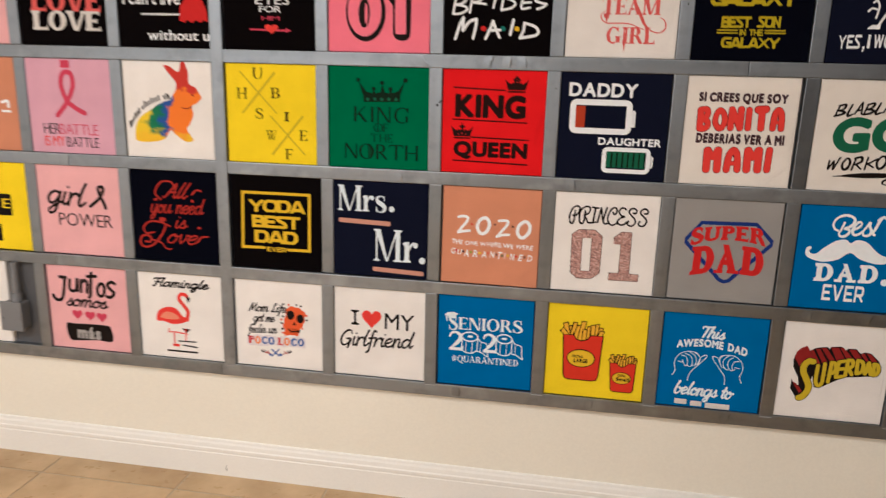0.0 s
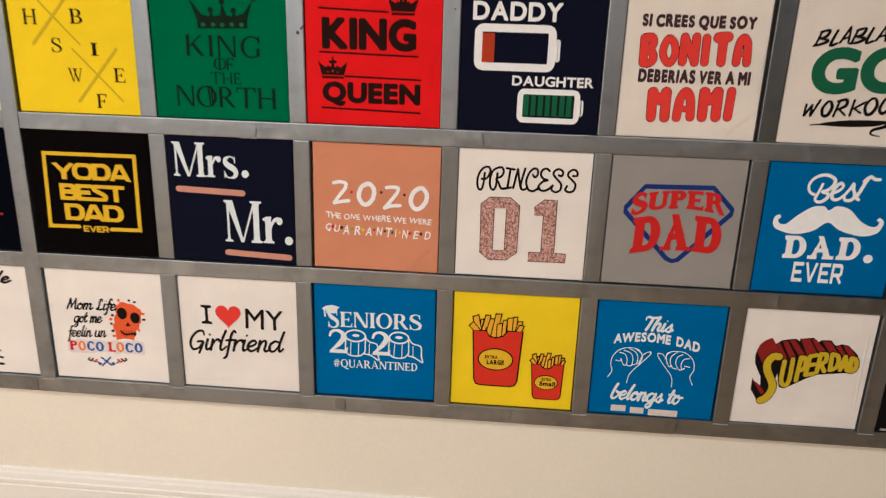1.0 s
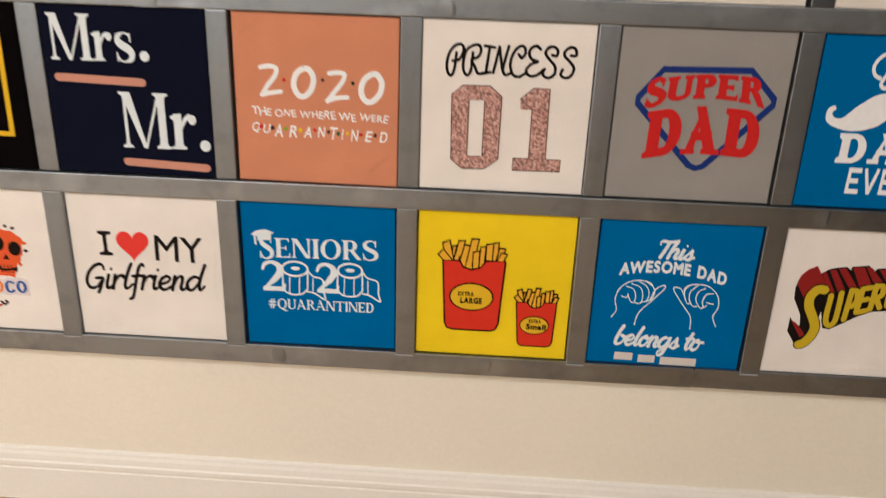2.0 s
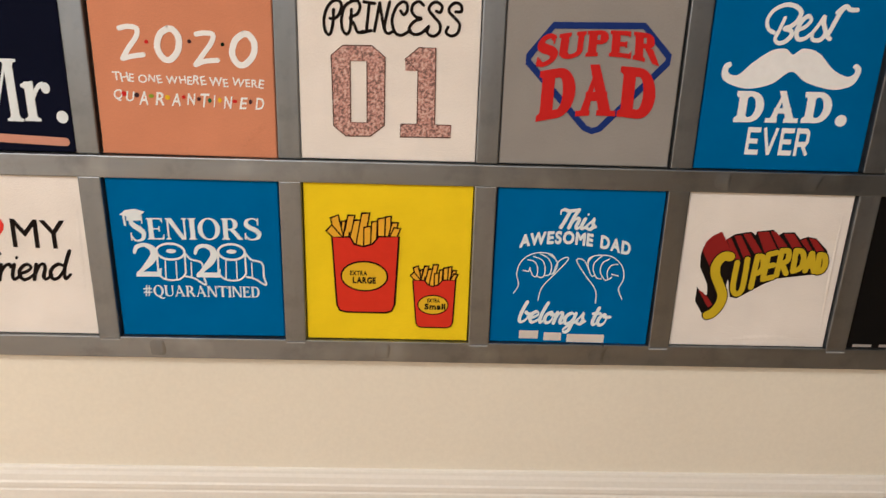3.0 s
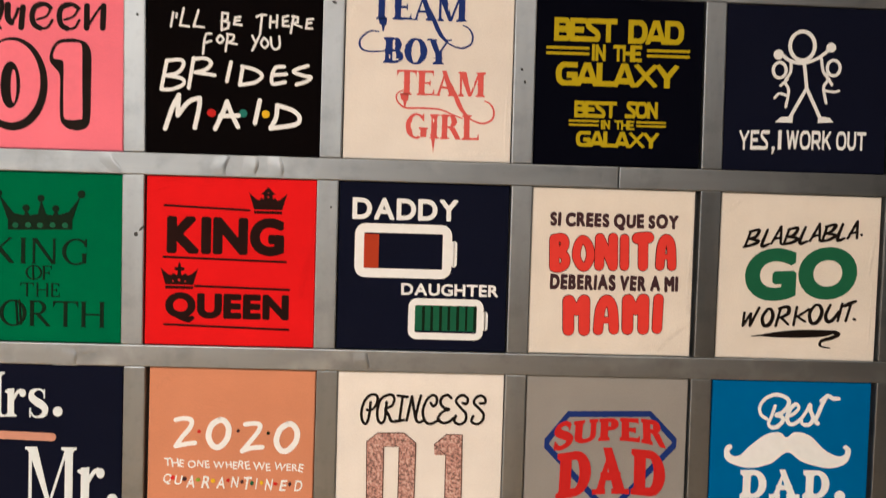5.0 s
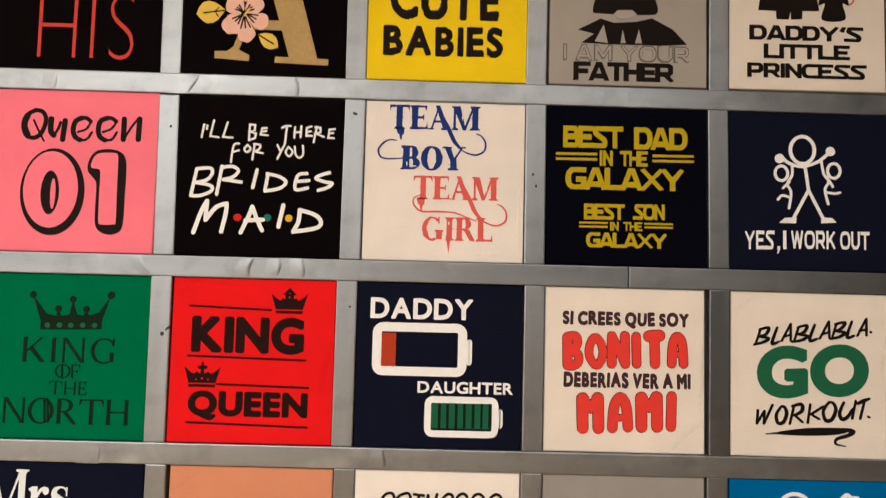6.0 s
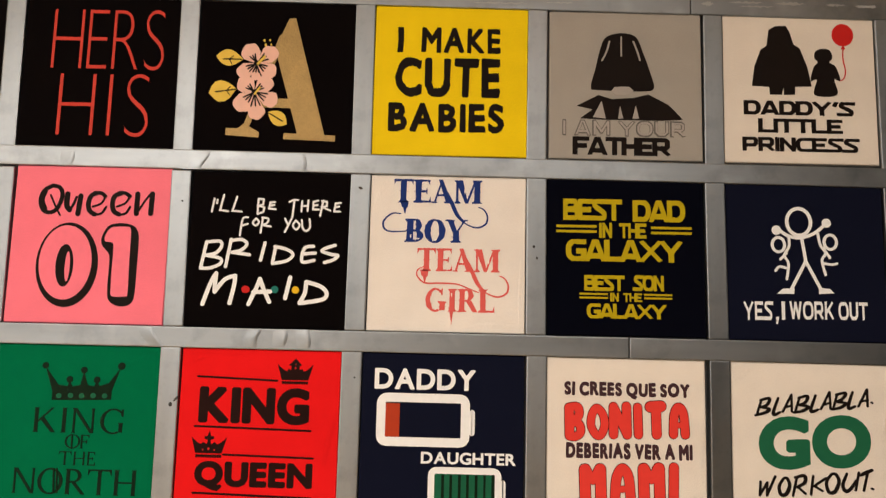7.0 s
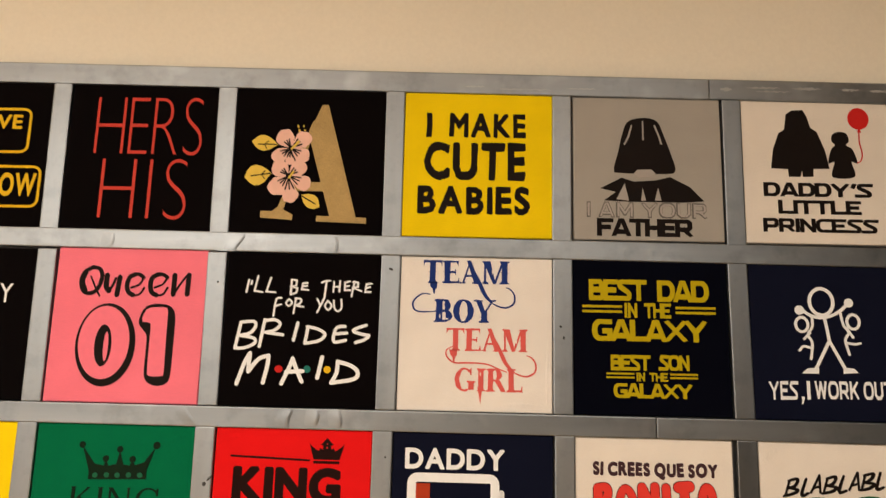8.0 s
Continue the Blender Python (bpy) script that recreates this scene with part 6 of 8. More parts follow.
lettering(p, 'red', 3, warp(roman_words('SUPER', 0.176, 0.0, 0.85, 1.0, thick=0.29, thin=0.17, serif=0.07, slab=0.12, gap=0.05), (0.712, 0.76, 0.748), (0.53, 0.602, 0.556), 0.05), '"SUPER" in red slab letters')
lettering(p, 'red', 3, warp(roman_words('DAD', 0.2, 0.0, 0.858, 1.0, thick=0.3, thin=0.18, serif=0.08, slab=0.11, gap=0.04), (0.53, 0.57, 0.552), (0.246, 0.29, 0.264), 0.02), '"DAD" in red slab letters')

p = panel(2, 8, 'blue', 'blue fabric panel, Best Dad Ever with moustache', left=0.0009, right=0.007)
lettering(p, 'white', 1, [
    [line([(0.339, 0.765), (0.306, 0.785), (0.293, 0.831), (0.319, 0.88), (0.375, 0.91), (0.431, 0.906), (0.47, 0.877), (0.461, 0.834), (0.428, 0.801), (0.395, 0.788), (0.431, 0.778), (0.438, 0.752), (0.408, 0.719), (0.372, 0.712), (0.352, 0.735), (0.368, 0.781), (0.388, 0.844)], 0.024, nib=0.25)],
    [line([(0.467, 0.781), (0.507, 0.801), (0.533, 0.834), (0.516, 0.857), (0.484, 0.831), (0.464, 0.778), (0.477, 0.738), (0.513, 0.738), (0.553, 0.771)], 0.024, nib=0.25), line([(0.553, 0.771), (0.582, 0.817), (0.602, 0.857), (0.605, 0.821), (0.625, 0.771), (0.602, 0.735), (0.562, 0.735), (0.553, 0.758)], 0.024, nib=0.25)],
    [line([(0.704, 0.91), (0.681, 0.87), (0.655, 0.801), (0.638, 0.758), (0.655, 0.742)], 0.024, nib=0.25), line([(0.668, 0.88), (0.707, 0.913), (0.74, 0.896), (0.776, 0.896)], 0.024, nib=0.25)]], '"Best" in hand-drawn white letters')
ink(p, 'moustache', 'white', 1, fill([(0.086, 0.554), (0.095, 0.59), (0.125, 0.604), (0.135, 0.584), (0.118, 0.564), (0.135, 0.538), (0.184, 0.538), (0.247, 0.6), (0.342, 0.669), (0.421, 0.683), (0.467, 0.653), (0.52, 0.686), (0.609, 0.666), (0.704, 0.581), (0.786, 0.544), (0.826, 0.554), (0.832, 0.581), (0.816, 0.594), (0.832, 0.613), (0.862, 0.59), (0.862, 0.551), (0.829, 0.495), (0.724, 0.469), (0.569, 0.505), (0.474, 0.561), (0.375, 0.492), (0.247, 0.462), (0.138, 0.485), (0.095, 0.515)], smooth=True), label='white handlebar moustache')
lettering(p, 'white', 1, roman_words('DAD', 0.192, 0.274, 0.742, 0.448, thick=0.25, thin=0.17, serif=0.09, slab=0.15, gap=0.1, tilt=0.008), '"DAD" in white slab letters')
ink(p, 'full_stop', 'white', 1, fill(oval(0.809, 0.298, 0.033, 0.033)))
lettering(p, 'white', 1, block_words('EVER', 0.286, 0.09, 0.652, 0.25, width=0.18, gap=0.14), '"EVER" in tall white letters')

p = panel(2, 9, 'stone', 'stone grey fabric panel')

p = panel(3, 0, 'peach', 'peach fabric panel with small white print')
ink(p, 'small_print', 'white', 1,
    line([(0.813, 0.521), (0.882, 0.535), (0.888, 0.475)], 0.03),
    fill(rect(0.803, 0.413, 0.911, 0.439)), label='white print too small to read')

p = panel(3, 1, 'lilac', 'lilac pink fabric panel with an awareness ribbon', left=0.0014)
ink(p, 'ribbon_dot', 'rose', 1, fill(rect(0.424, 0.9, 0.53, 0.979, 0.01)))
ink(p, 'ribbon', 'rose', 1, line([(0.342, 0.403), (0.464, 0.544), (0.546, 0.699), (0.543, 0.827), (0.49, 0.86), (0.431, 0.824), (0.414, 0.715), (0.467, 0.564), (0.569, 0.482), (0.664, 0.436)], 0.05), label='rose awareness ribbon')
lettering(p, 'black', 1, words('HER', 0.161, 0.206, 0.355, 0.317, weight=-0.01), '"HER" in black letters')
lettering(p, 'rose', 1, words('BATTLE', 0.349, 0.206, 0.806, 0.317, weight=-0.015), '"BATTLE" in rose letters')
lettering(p, 'coral', 1, words('IS MY', 0.164, 0.074, 0.401, 0.183, weight=-0.005), '"IS MY" in coral letters')
lettering(p, 'black', 1, words('BATTLE', 0.424, 0.074, 0.803, 0.179, weight=-0.01), '"BATTLE" in black letters')

p = panel(3, 2, 'white', 'white fabric panel with a rainbow rabbit', left=0.0018)
ink(p, 'rabbit', 'watercolour', 1,
    fill([(0.475, 0.953), (0.544, 0.944), (0.634, 0.89), (0.664, 0.98), (0.702, 0.992), (0.74, 0.893), (0.746, 0.78), (0.818, 0.737), (0.858, 0.676), (0.874, 0.637), (0.822, 0.583), (0.763, 0.547), (0.778, 0.473), (0.741, 0.379), (0.699, 0.308), (0.762, 0.205), (0.685, 0.184), (0.599, 0.234), (0.52, 0.307), (0.5, 0.446), (0.52, 0.591), (0.59, 0.7), (0.602, 0.787), (0.527, 0.876)], smooth=True),
    fill([(0.55, 0.597), (0.417, 0.57), (0.31, 0.503), (0.189, 0.429), (0.131, 0.344), (0.108, 0.225), (0.143, 0.168), (0.312, 0.169), (0.443, 0.204), (0.493, 0.276), (0.541, 0.325), (0.557, 0.477)], smooth=True), label='rabbit in yellow, green, blue, orange and red watercolour')
ink(p, 'eye', 'maroon', 2, fill(oval(0.782, 0.662, 0.013, 0.01)))
ink(p, 'mouth_line', 'maroon', 2, line([(0.66, 0.53), (0.72, 0.525), (0.765, 0.545)], 0.01))
# a line of slanting writing along the rabbit's back, as plain bars
arc_line = spline([(0.062, 0.321), (0.126, 0.422), (0.194, 0.495), (0.292, 0.568), (0.403, 0.613), (0.517, 0.636)], steps=4)
for n, (u, v) in enumerate(arc_line):
    if n % 9 != 8:
        tall = 0.065 if n in (0, 10) else 0.034 + 0.014 * (n % 3 == 1)
        ink(p, 'print_bar', 'black', 5 + 0.06 * n, line([(u + 0.004, v - 0.012), (u - 0.006, v - 0.012 + tall)], 0.009), label='slanting dark bar of tiny writing')


p = panel(3, 3, 'yellow', 'yellow fabric panel with crossed lines and letters', left=0.0014, right=0.0115)
for n, piece in enumerate((
    line([(0.161, 0.913), (0.539, 0.512)], 0.012, smooth=False),
    line([(0.526, 0.91), (0.178, 0.508)], 0.02, smooth=False),
    line([(0.474, 0.482), (0.832, 0.107)], 0.012, smooth=False),
    line([(0.816, 0.488), (0.487, 0.097)], 0.02, smooth=False))):
    ink(p, 'crossed_line', 'mustard', 1 + 0.06 * n, piece, label='thin crossed line')
lettering(p, 'brown', 1, roman_words('U', 0.293, 0.847, 0.401, 0.956, thick=0.13, thin=0.05), '"U" in brown letters')
lettering(p, 'brown', 1, roman_words('H', 0.122, 0.646, 0.227, 0.755, thick=0.13, thin=0.05), '"H" in brown letters')
lettering(p, 'brown', 1, roman_words('B', 0.484, 0.66, 0.579, 0.765, thick=0.13, thin=0.05), '"B" in brown letters')
lettering(p, 'brown', 1, roman_words('S', 0.319, 0.452, 0.395, 0.554, thick=0.13, thin=0.05), '"S" in brown letters')
lettering(p, 'brown', 1, roman_words('I', 0.618, 0.436, 0.674, 0.528, thick=0.13, thin=0.05), '"I" in brown letters')
lettering(p, 'brown', 1, roman_words('W', 0.424, 0.242, 0.533, 0.34, thick=0.13, thin=0.05), '"W" in brown letters')
lettering(p, 'brown', 1, roman_words('E', 0.78, 0.248, 0.862, 0.35, thick=0.13, thin=0.05), '"E" in brown letters')
lettering(p, 'brown', 1, roman_words('F', 0.625, 0.051, 0.701, 0.156, thick=0.13, thin=0.05), '"F" in brown letters')

p = panel(3, 4, 'green', 'green fabric panel with crown, King of the North', left=-0.0105, right=0.0055)
ink(p, 'crown', 'faded_green', 1,
    fill([(0.322, 0.656), (0.322, 0.709), (0.27, 0.857), (0.355, 0.752), (0.414, 0.742), (0.424, 0.778), (0.444, 0.742), (0.493, 0.752), (0.51, 0.834), (0.539, 0.752), (0.579, 0.745), (0.595, 0.781), (0.612, 0.748), (0.671, 0.768), (0.737, 0.863), (0.691, 0.719), (0.691, 0.666)]),
    fill(oval(0.266, 0.867, 0.02, 0.02)),
    fill(oval(0.743, 0.873, 0.023, 0.023)),
    fill(oval(0.424, 0.785, 0.02, 0.02)),
    fill(oval(0.51, 0.844, 0.02, 0.02)),
    fill(oval(0.595, 0.785, 0.02, 0.02)), label='dark green crown')
for n, piece in enumerate((
    fill(oval(0.365, 0.683, 0.017, 0.016)),
    fill(oval(0.438, 0.686, 0.017, 0.016)),
    fill(oval(0.507, 0.686, 0.017, 0.016)),
    fill(oval(0.579, 0.689, 0.017, 0.016)),
    fill(oval(0.651, 0.689, 0.017, 0.016)))):
    ink(p, 'jewel', 'green', 2 + 0.06 * n, piece)
lettering(p, 'faded_green', 1, roman_words('KING', 0.222, 0.461, 0.778, 0.61, thick=0.125, thin=0.06, serif=0.025, slab=0.02, gap=0.2), '"KING" in faded green roman letters')
lettering(p, 'faded_green', 1, roman_words('OF', 0.425, 0.368, 0.575, 0.45, thick=0.1, thin=0.06, serif=0.025, slab=0.02, gap=0.02), '"OF" in faded green roman letters')
lettering(p, 'faded_green', 1, roman_words('THE', 0.396, 0.268, 0.622, 0.348, thick=0.1, thin=0.06, serif=0.025, slab=0.02, gap=0.16), '"THE" in faded green roman letters')
lettering(p, 'faded_green', 1, roman_words('NORTH', 0.126, 0.094, 0.884, 0.244, thick=0.125, thin=0.06, serif=0.025, slab=0.02, gap=0.1), '"NORTH" in faded green roman letters')
ink(p, 'divider', 'faded_green', 2,
    line([(0.372, 0.242), (0.382, 0.104)], 0.01),
    line([(0.391, 0.242), (0.401, 0.104)], 0.01))
ink(p, 'divider', 'faded_green', 2, line([(0.468, 0.45), (0.47, 0.368)], 0.009))
for start, end, bow, wide, high in (((0.72, 0.84), (0.95, 0.95), 0.012, 0.02, 0.00055), ((0.05, 0.04), (0.3, 0.07), 0.01, 0.02, 0.00044),):
    wrinkle(p, 'green', start, end, bow, wide, high)

p = panel(3, 5, 'red', 'red fabric panel reading KING and QUEEN', left=-0.0035, right=0.0055)
ink(p, 'crown', 'brown', 1, *crown(0.699, 0.789, 0.222, 0.158, False), label='black crown')
ink(p, 'crown', 'brown', 1, *crown(0.188, 0.334, 0.218, 0.16, True), label='black crown')
for n, (u, v, r) in enumerate(((0.7, 0.888, 0.006), (0.7, 0.911, 0.004), (0.188, 0.387, 0.007), (0.152, 0.38, 0.005), (0.224, 0.38, 0.005))):
    ink(p, 'jewel', 'red', 2 + 0.06 * n, fill(oval(u, v, r, r)))
lettering(p, 'brown', 1, words('KING', 0.112, 0.541, 0.796, 0.765, weight=0.055, gap=0.045), '"KING" in brown letters')
lettering(p, 'brown', 1, words('QUEEN', 0.109, 0.137, 0.832, 0.314, weight=0.055, gap=0.045), '"QUEEN" in brown letters')
for n, piece in enumerate((
    line([(0.095, 0.824), (0.589, 0.808)], 0.012),
    line([(0.095, 0.521), (0.809, 0.508)], 0.012),
    line([(0.28, 0.354), (0.832, 0.344)], 0.012),
    line([(0.105, 0.123), (0.832, 0.107)], 0.012))):
    ink(p, 'rule', 'brown', 1 + 0.06 * n, piece, label='thin black rule')
for start, end, bow, wide, high in (((0.02, 0.9), (0.24, 0.965), 0.012, 0.014, 0.00061), ((0.26, 0.95), (0.46, 0.975), -0.008, 0.012, 0.00049), ((0.05, 0.96), (0.2, 0.985), 0.0, 0.01, 0.00049), ((0.9, 0.3), (0.97, 0.62), 0.01, 0.02, 0.00044),):
    wrinkle(p, 'red', start, end, bow, wide, high)

p = panel(3, 6, 'navy', 'navy fabric panel with two battery symbols', left=-0.0035, right=0.0018)
lettering(p, 'white', 1, words('DADDY', 0.066, 0.775, 0.691, 0.903, weight=0.035), '"DADDY" in white letters')
ink(p, 'battery', 'white', 1,
    line(rect(0.112, 0.459, 0.632, 0.725, 0.035), 0.055, closed=True, smooth=False),
    fill(rect(0.655, 0.502, 0.691, 0.66, 0.02)), label='white battery outline')
ink(p, 'charge', 'rust', 1, fill(rect(0.135, 0.488, 0.227, 0.689)), label='low rust red charge')
lettering(p, 'white', 1, words('DAUGHTER', 0.365, 0.331, 0.944, 0.403, weight=0.03), '"DAUGHTER" in white letters')
ink(p, 'battery', 'white', 1,
    line(rect(0.431, 0.09, 0.839, 0.294, 0.03), 0.04, closed=True, smooth=False),
    fill(rect(0.852, 0.127, 0.885, 0.245, 0.02)), label='white battery outline')
ink(p, 'charge', 'green', 1, fill(rect(0.451, 0.123, 0.816, 0.275)), label='full green charge')
for n, piece in enumerate((
    fill(rect(0.493, 0.123, 0.51, 0.268)),
    fill(rect(0.543, 0.123, 0.559, 0.268)),
    fill(rect(0.595, 0.123, 0.612, 0.271)),
    fill(rect(0.645, 0.127, 0.661, 0.271)),
    fill(rect(0.697, 0.127, 0.714, 0.271)),
    fill(rect(0.75, 0.127, 0.763, 0.275)),
    fill(rect(0.799, 0.13, 0.816, 0.275)))):
    ink(p, 'charge_mark', 'faded_green', 2 + 0.06 * n, piece)

p = panel(3, 7, 'cream', 'cream fabric panel, Si crees que soy bonita print', left=0.0014, right=0.0056, high=0.0014)
lettering(p, 'purple', 1, words('SI CREES QUE SOY', 0.112, 0.748, 0.882, 0.854, rounded=True, weight=0.065, wobble=0.06, seed=2), '"SI CREES QUE SOY" in purple letters')
ink(p, 'letter_edges', 'brown', 0.5,
    line([(0.141, 0.689), (0.145, 0.521)], 0.0625),
    line([(0.141, 0.692), (0.191, 0.696), (0.204, 0.656), (0.181, 0.617), (0.151, 0.61)], 0.0585),
    line([(0.158, 0.607), (0.204, 0.59), (0.211, 0.544), (0.181, 0.518), (0.148, 0.518)], 0.0585),
    line([(0.312, 0.692), (0.283, 0.653), (0.276, 0.587), (0.306, 0.531), (0.336, 0.531), (0.359, 0.587), (0.349, 0.653)], 0.0545, closed=True),
    line([(0.414, 0.702), (0.414, 0.535)], 0.0615),
    line([(0.424, 0.689), (0.49, 0.544)], 0.0545),
    line([(0.493, 0.706), (0.497, 0.535)], 0.0615),
    line([(0.562, 0.702), (0.566, 0.538)], 0.0595),
    line([(0.641, 0.706), (0.704, 0.712)], 0.0745),
    line([(0.674, 0.696), (0.678, 0.541)], 0.0645),
    line([(0.78, 0.544), (0.786, 0.66), (0.812, 0.709), (0.842, 0.669), (0.852, 0.544)], 0.0595),
    line([(0.793, 0.6), (0.842, 0.6)], 0.0395), label='dark outline of lettering')
lettering(p, 'coral', 3, [
    [line([(0.141, 0.689), (0.145, 0.521)], 0.0550), line([(0.141, 0.692), (0.191, 0.696), (0.204, 0.656), (0.181, 0.617), (0.151, 0.61)], 0.0500), line([(0.158, 0.607), (0.204, 0.59), (0.211, 0.544), (0.181, 0.518), (0.148, 0.518)], 0.0500)],
    [line([(0.312, 0.692), (0.283, 0.653), (0.276, 0.587), (0.306, 0.531), (0.336, 0.531), (0.359, 0.587), (0.349, 0.653)], 0.0470, closed=True)],
    [line([(0.414, 0.702), (0.414, 0.535)], 0.0540), line([(0.424, 0.689), (0.49, 0.544)], 0.0470), line([(0.493, 0.706), (0.497, 0.535)], 0.0540)],
    [line([(0.562, 0.702), (0.566, 0.538)], 0.0510)],
    [line([(0.641, 0.706), (0.704, 0.712)], 0.0660), line([(0.674, 0.696), (0.678, 0.541)], 0.0570)],
    [line([(0.78, 0.544), (0.786, 0.66), (0.812, 0.709), (0.842, 0.669), (0.852, 0.544)], 0.0510), line([(0.793, 0.6), (0.842, 0.6)], 0.0320)]], '"BONITA" in bold coral bubble letters')
ink(p, 'letter_edges', 'brown', 0.5,
    line([(0.236, 0.322), (0.242, 0.146)], 0.0725),
    line([(0.333, 0.327), (0.337, 0.147)], 0.0725),
    line([(0.243, 0.327), (0.286, 0.262), (0.328, 0.33)], 0.0645),
    line([(0.421, 0.15), (0.431, 0.275), (0.467, 0.334), (0.503, 0.285), (0.516, 0.156)], 0.0645),
    line([(0.434, 0.209), (0.507, 0.215)], 0.0445),
    line([(0.594, 0.335), (0.598, 0.16)], 0.0725),
    line([(0.69, 0.341), (0.693, 0.163)], 0.0725),
    line([(0.6, 0.34), (0.643, 0.274), (0.684, 0.344)], 0.0645),
    line([(0.78, 0.347), (0.776, 0.166)], 0.0645), label='dark outline of lettering')
lettering(p, 'coral', 3, [
    [line([(0.236, 0.322), (0.242, 0.146)], 0.0640), line([(0.333, 0.327), (0.337, 0.147)], 0.0640), line([(0.243, 0.327), (0.286, 0.262), (0.328, 0.33)], 0.0570)],
    [line([(0.421, 0.15), (0.431, 0.275), (0.467, 0.334), (0.503, 0.285), (0.516, 0.156)], 0.0570), line([(0.434, 0.209), (0.507, 0.215)], 0.0370)],
    [line([(0.594, 0.335), (0.598, 0.16)], 0.0640), line([(0.69, 0.341), (0.693, 0.163)], 0.0640), line([(0.6, 0.34), (0.643, 0.274), (0.684, 0.344)], 0.0570)],
    [line([(0.78, 0.347), (0.776, 0.166)], 0.0570)]], '"MAMI" in bold coral bubble letters')
lettering(p, 'purple', 1, words('DEBERIAS VER A MI', 0.122, 0.387, 0.895, 0.485, rounded=True, weight=0.065, wobble=0.06, seed=4), '"DEBERIAS VER A MI" in purple letters')
for start, end, bow, wide, high in (((0.78, 0.03), (0.97, 0.2), 0.02, 0.025, 0.00077), ((0.68, 0.02), (0.86, 0.09), 0.01, 0.015, 0.00049), ((0.955, 0.25), (0.965, 0.7), 0.004, 0.012, 0.00055),):
    wrinkle(p, 'cream', start, end, bow, wide, high)

p = panel(3, 8, 'cream', 'cream fabric panel, Blablabla GO workout print', left=0.0027, right=0.0049, turn=0.3)
lettering(p, 'black', 2, [
    [line([(0.191, 0.768), (0.161, 0.679)], 0.0195, taper=0.3), line([(0.184, 0.765), (0.24, 0.778), (0.224, 0.738), (0.181, 0.722)], 0.0195, taper=0.3), line([(0.187, 0.722), (0.24, 0.712), (0.207, 0.689), (0.151, 0.673)], 0.0195, taper=0.3)],
    [line([(0.293, 0.781), (0.26, 0.683), (0.303, 0.696)], 0.0195, taper=0.3)],
    [line([(0.319, 0.699), (0.375, 0.804)], 0.0195, taper=0.3), line([(0.375, 0.804), (0.375, 0.702)], 0.0195, taper=0.3), line([(0.332, 0.725), (0.375, 0.738)], 0.0195, taper=0.3)],
    [line([(0.424, 0.788), (0.395, 0.699)], 0.0195, taper=0.3), line([(0.418, 0.785), (0.474, 0.798), (0.457, 0.758), (0.414, 0.742)], 0.0195, taper=0.3), line([(0.421, 0.742), (0.477, 0.735), (0.444, 0.709), (0.385, 0.696)], 0.0195, taper=0.3)]] +
    [[line([(0.523, 0.804), (0.49, 0.709), (0.536, 0.719)], 0.0195, taper=0.3)],
    [line([(0.553, 0.722), (0.609, 0.827)], 0.0195, taper=0.3), line([(0.609, 0.827), (0.612, 0.725)], 0.0195, taper=0.3), line([(0.569, 0.748), (0.612, 0.762)], 0.0195, taper=0.3), line([(0.655, 0.814), (0.628, 0.725)], 0.0195, taper=0.3), line([(0.648, 0.811), (0.707, 0.824), (0.687, 0.788), (0.645, 0.768)], 0.0195, taper=0.3), line([(0.651, 0.768), (0.707, 0.762), (0.674, 0.735), (0.618, 0.722)], 0.0195, taper=0.3)],
    [line([(0.75, 0.831), (0.72, 0.735), (0.763, 0.745)], 0.0195, taper=0.3)],
    [line([(0.783, 0.745), (0.839, 0.85)], 0.0195, taper=0.3), line([(0.839, 0.85), (0.839, 0.748)], 0.0195, taper=0.3), line([(0.796, 0.775), (0.842, 0.785)], 0.0195, taper=0.3)],
    [line([(0.865, 0.771), (0.868, 0.768)], 0.0195, taper=0.3)]], '"BLABLABLA." in hand-drawn black letters')
lettering(p, 'dark_green', 1, words('GO', 0.168, 0.344, 0.852, 0.663, weight=0.055, gap=0.03, tilt=0.036), '"GO" in dark green letters')
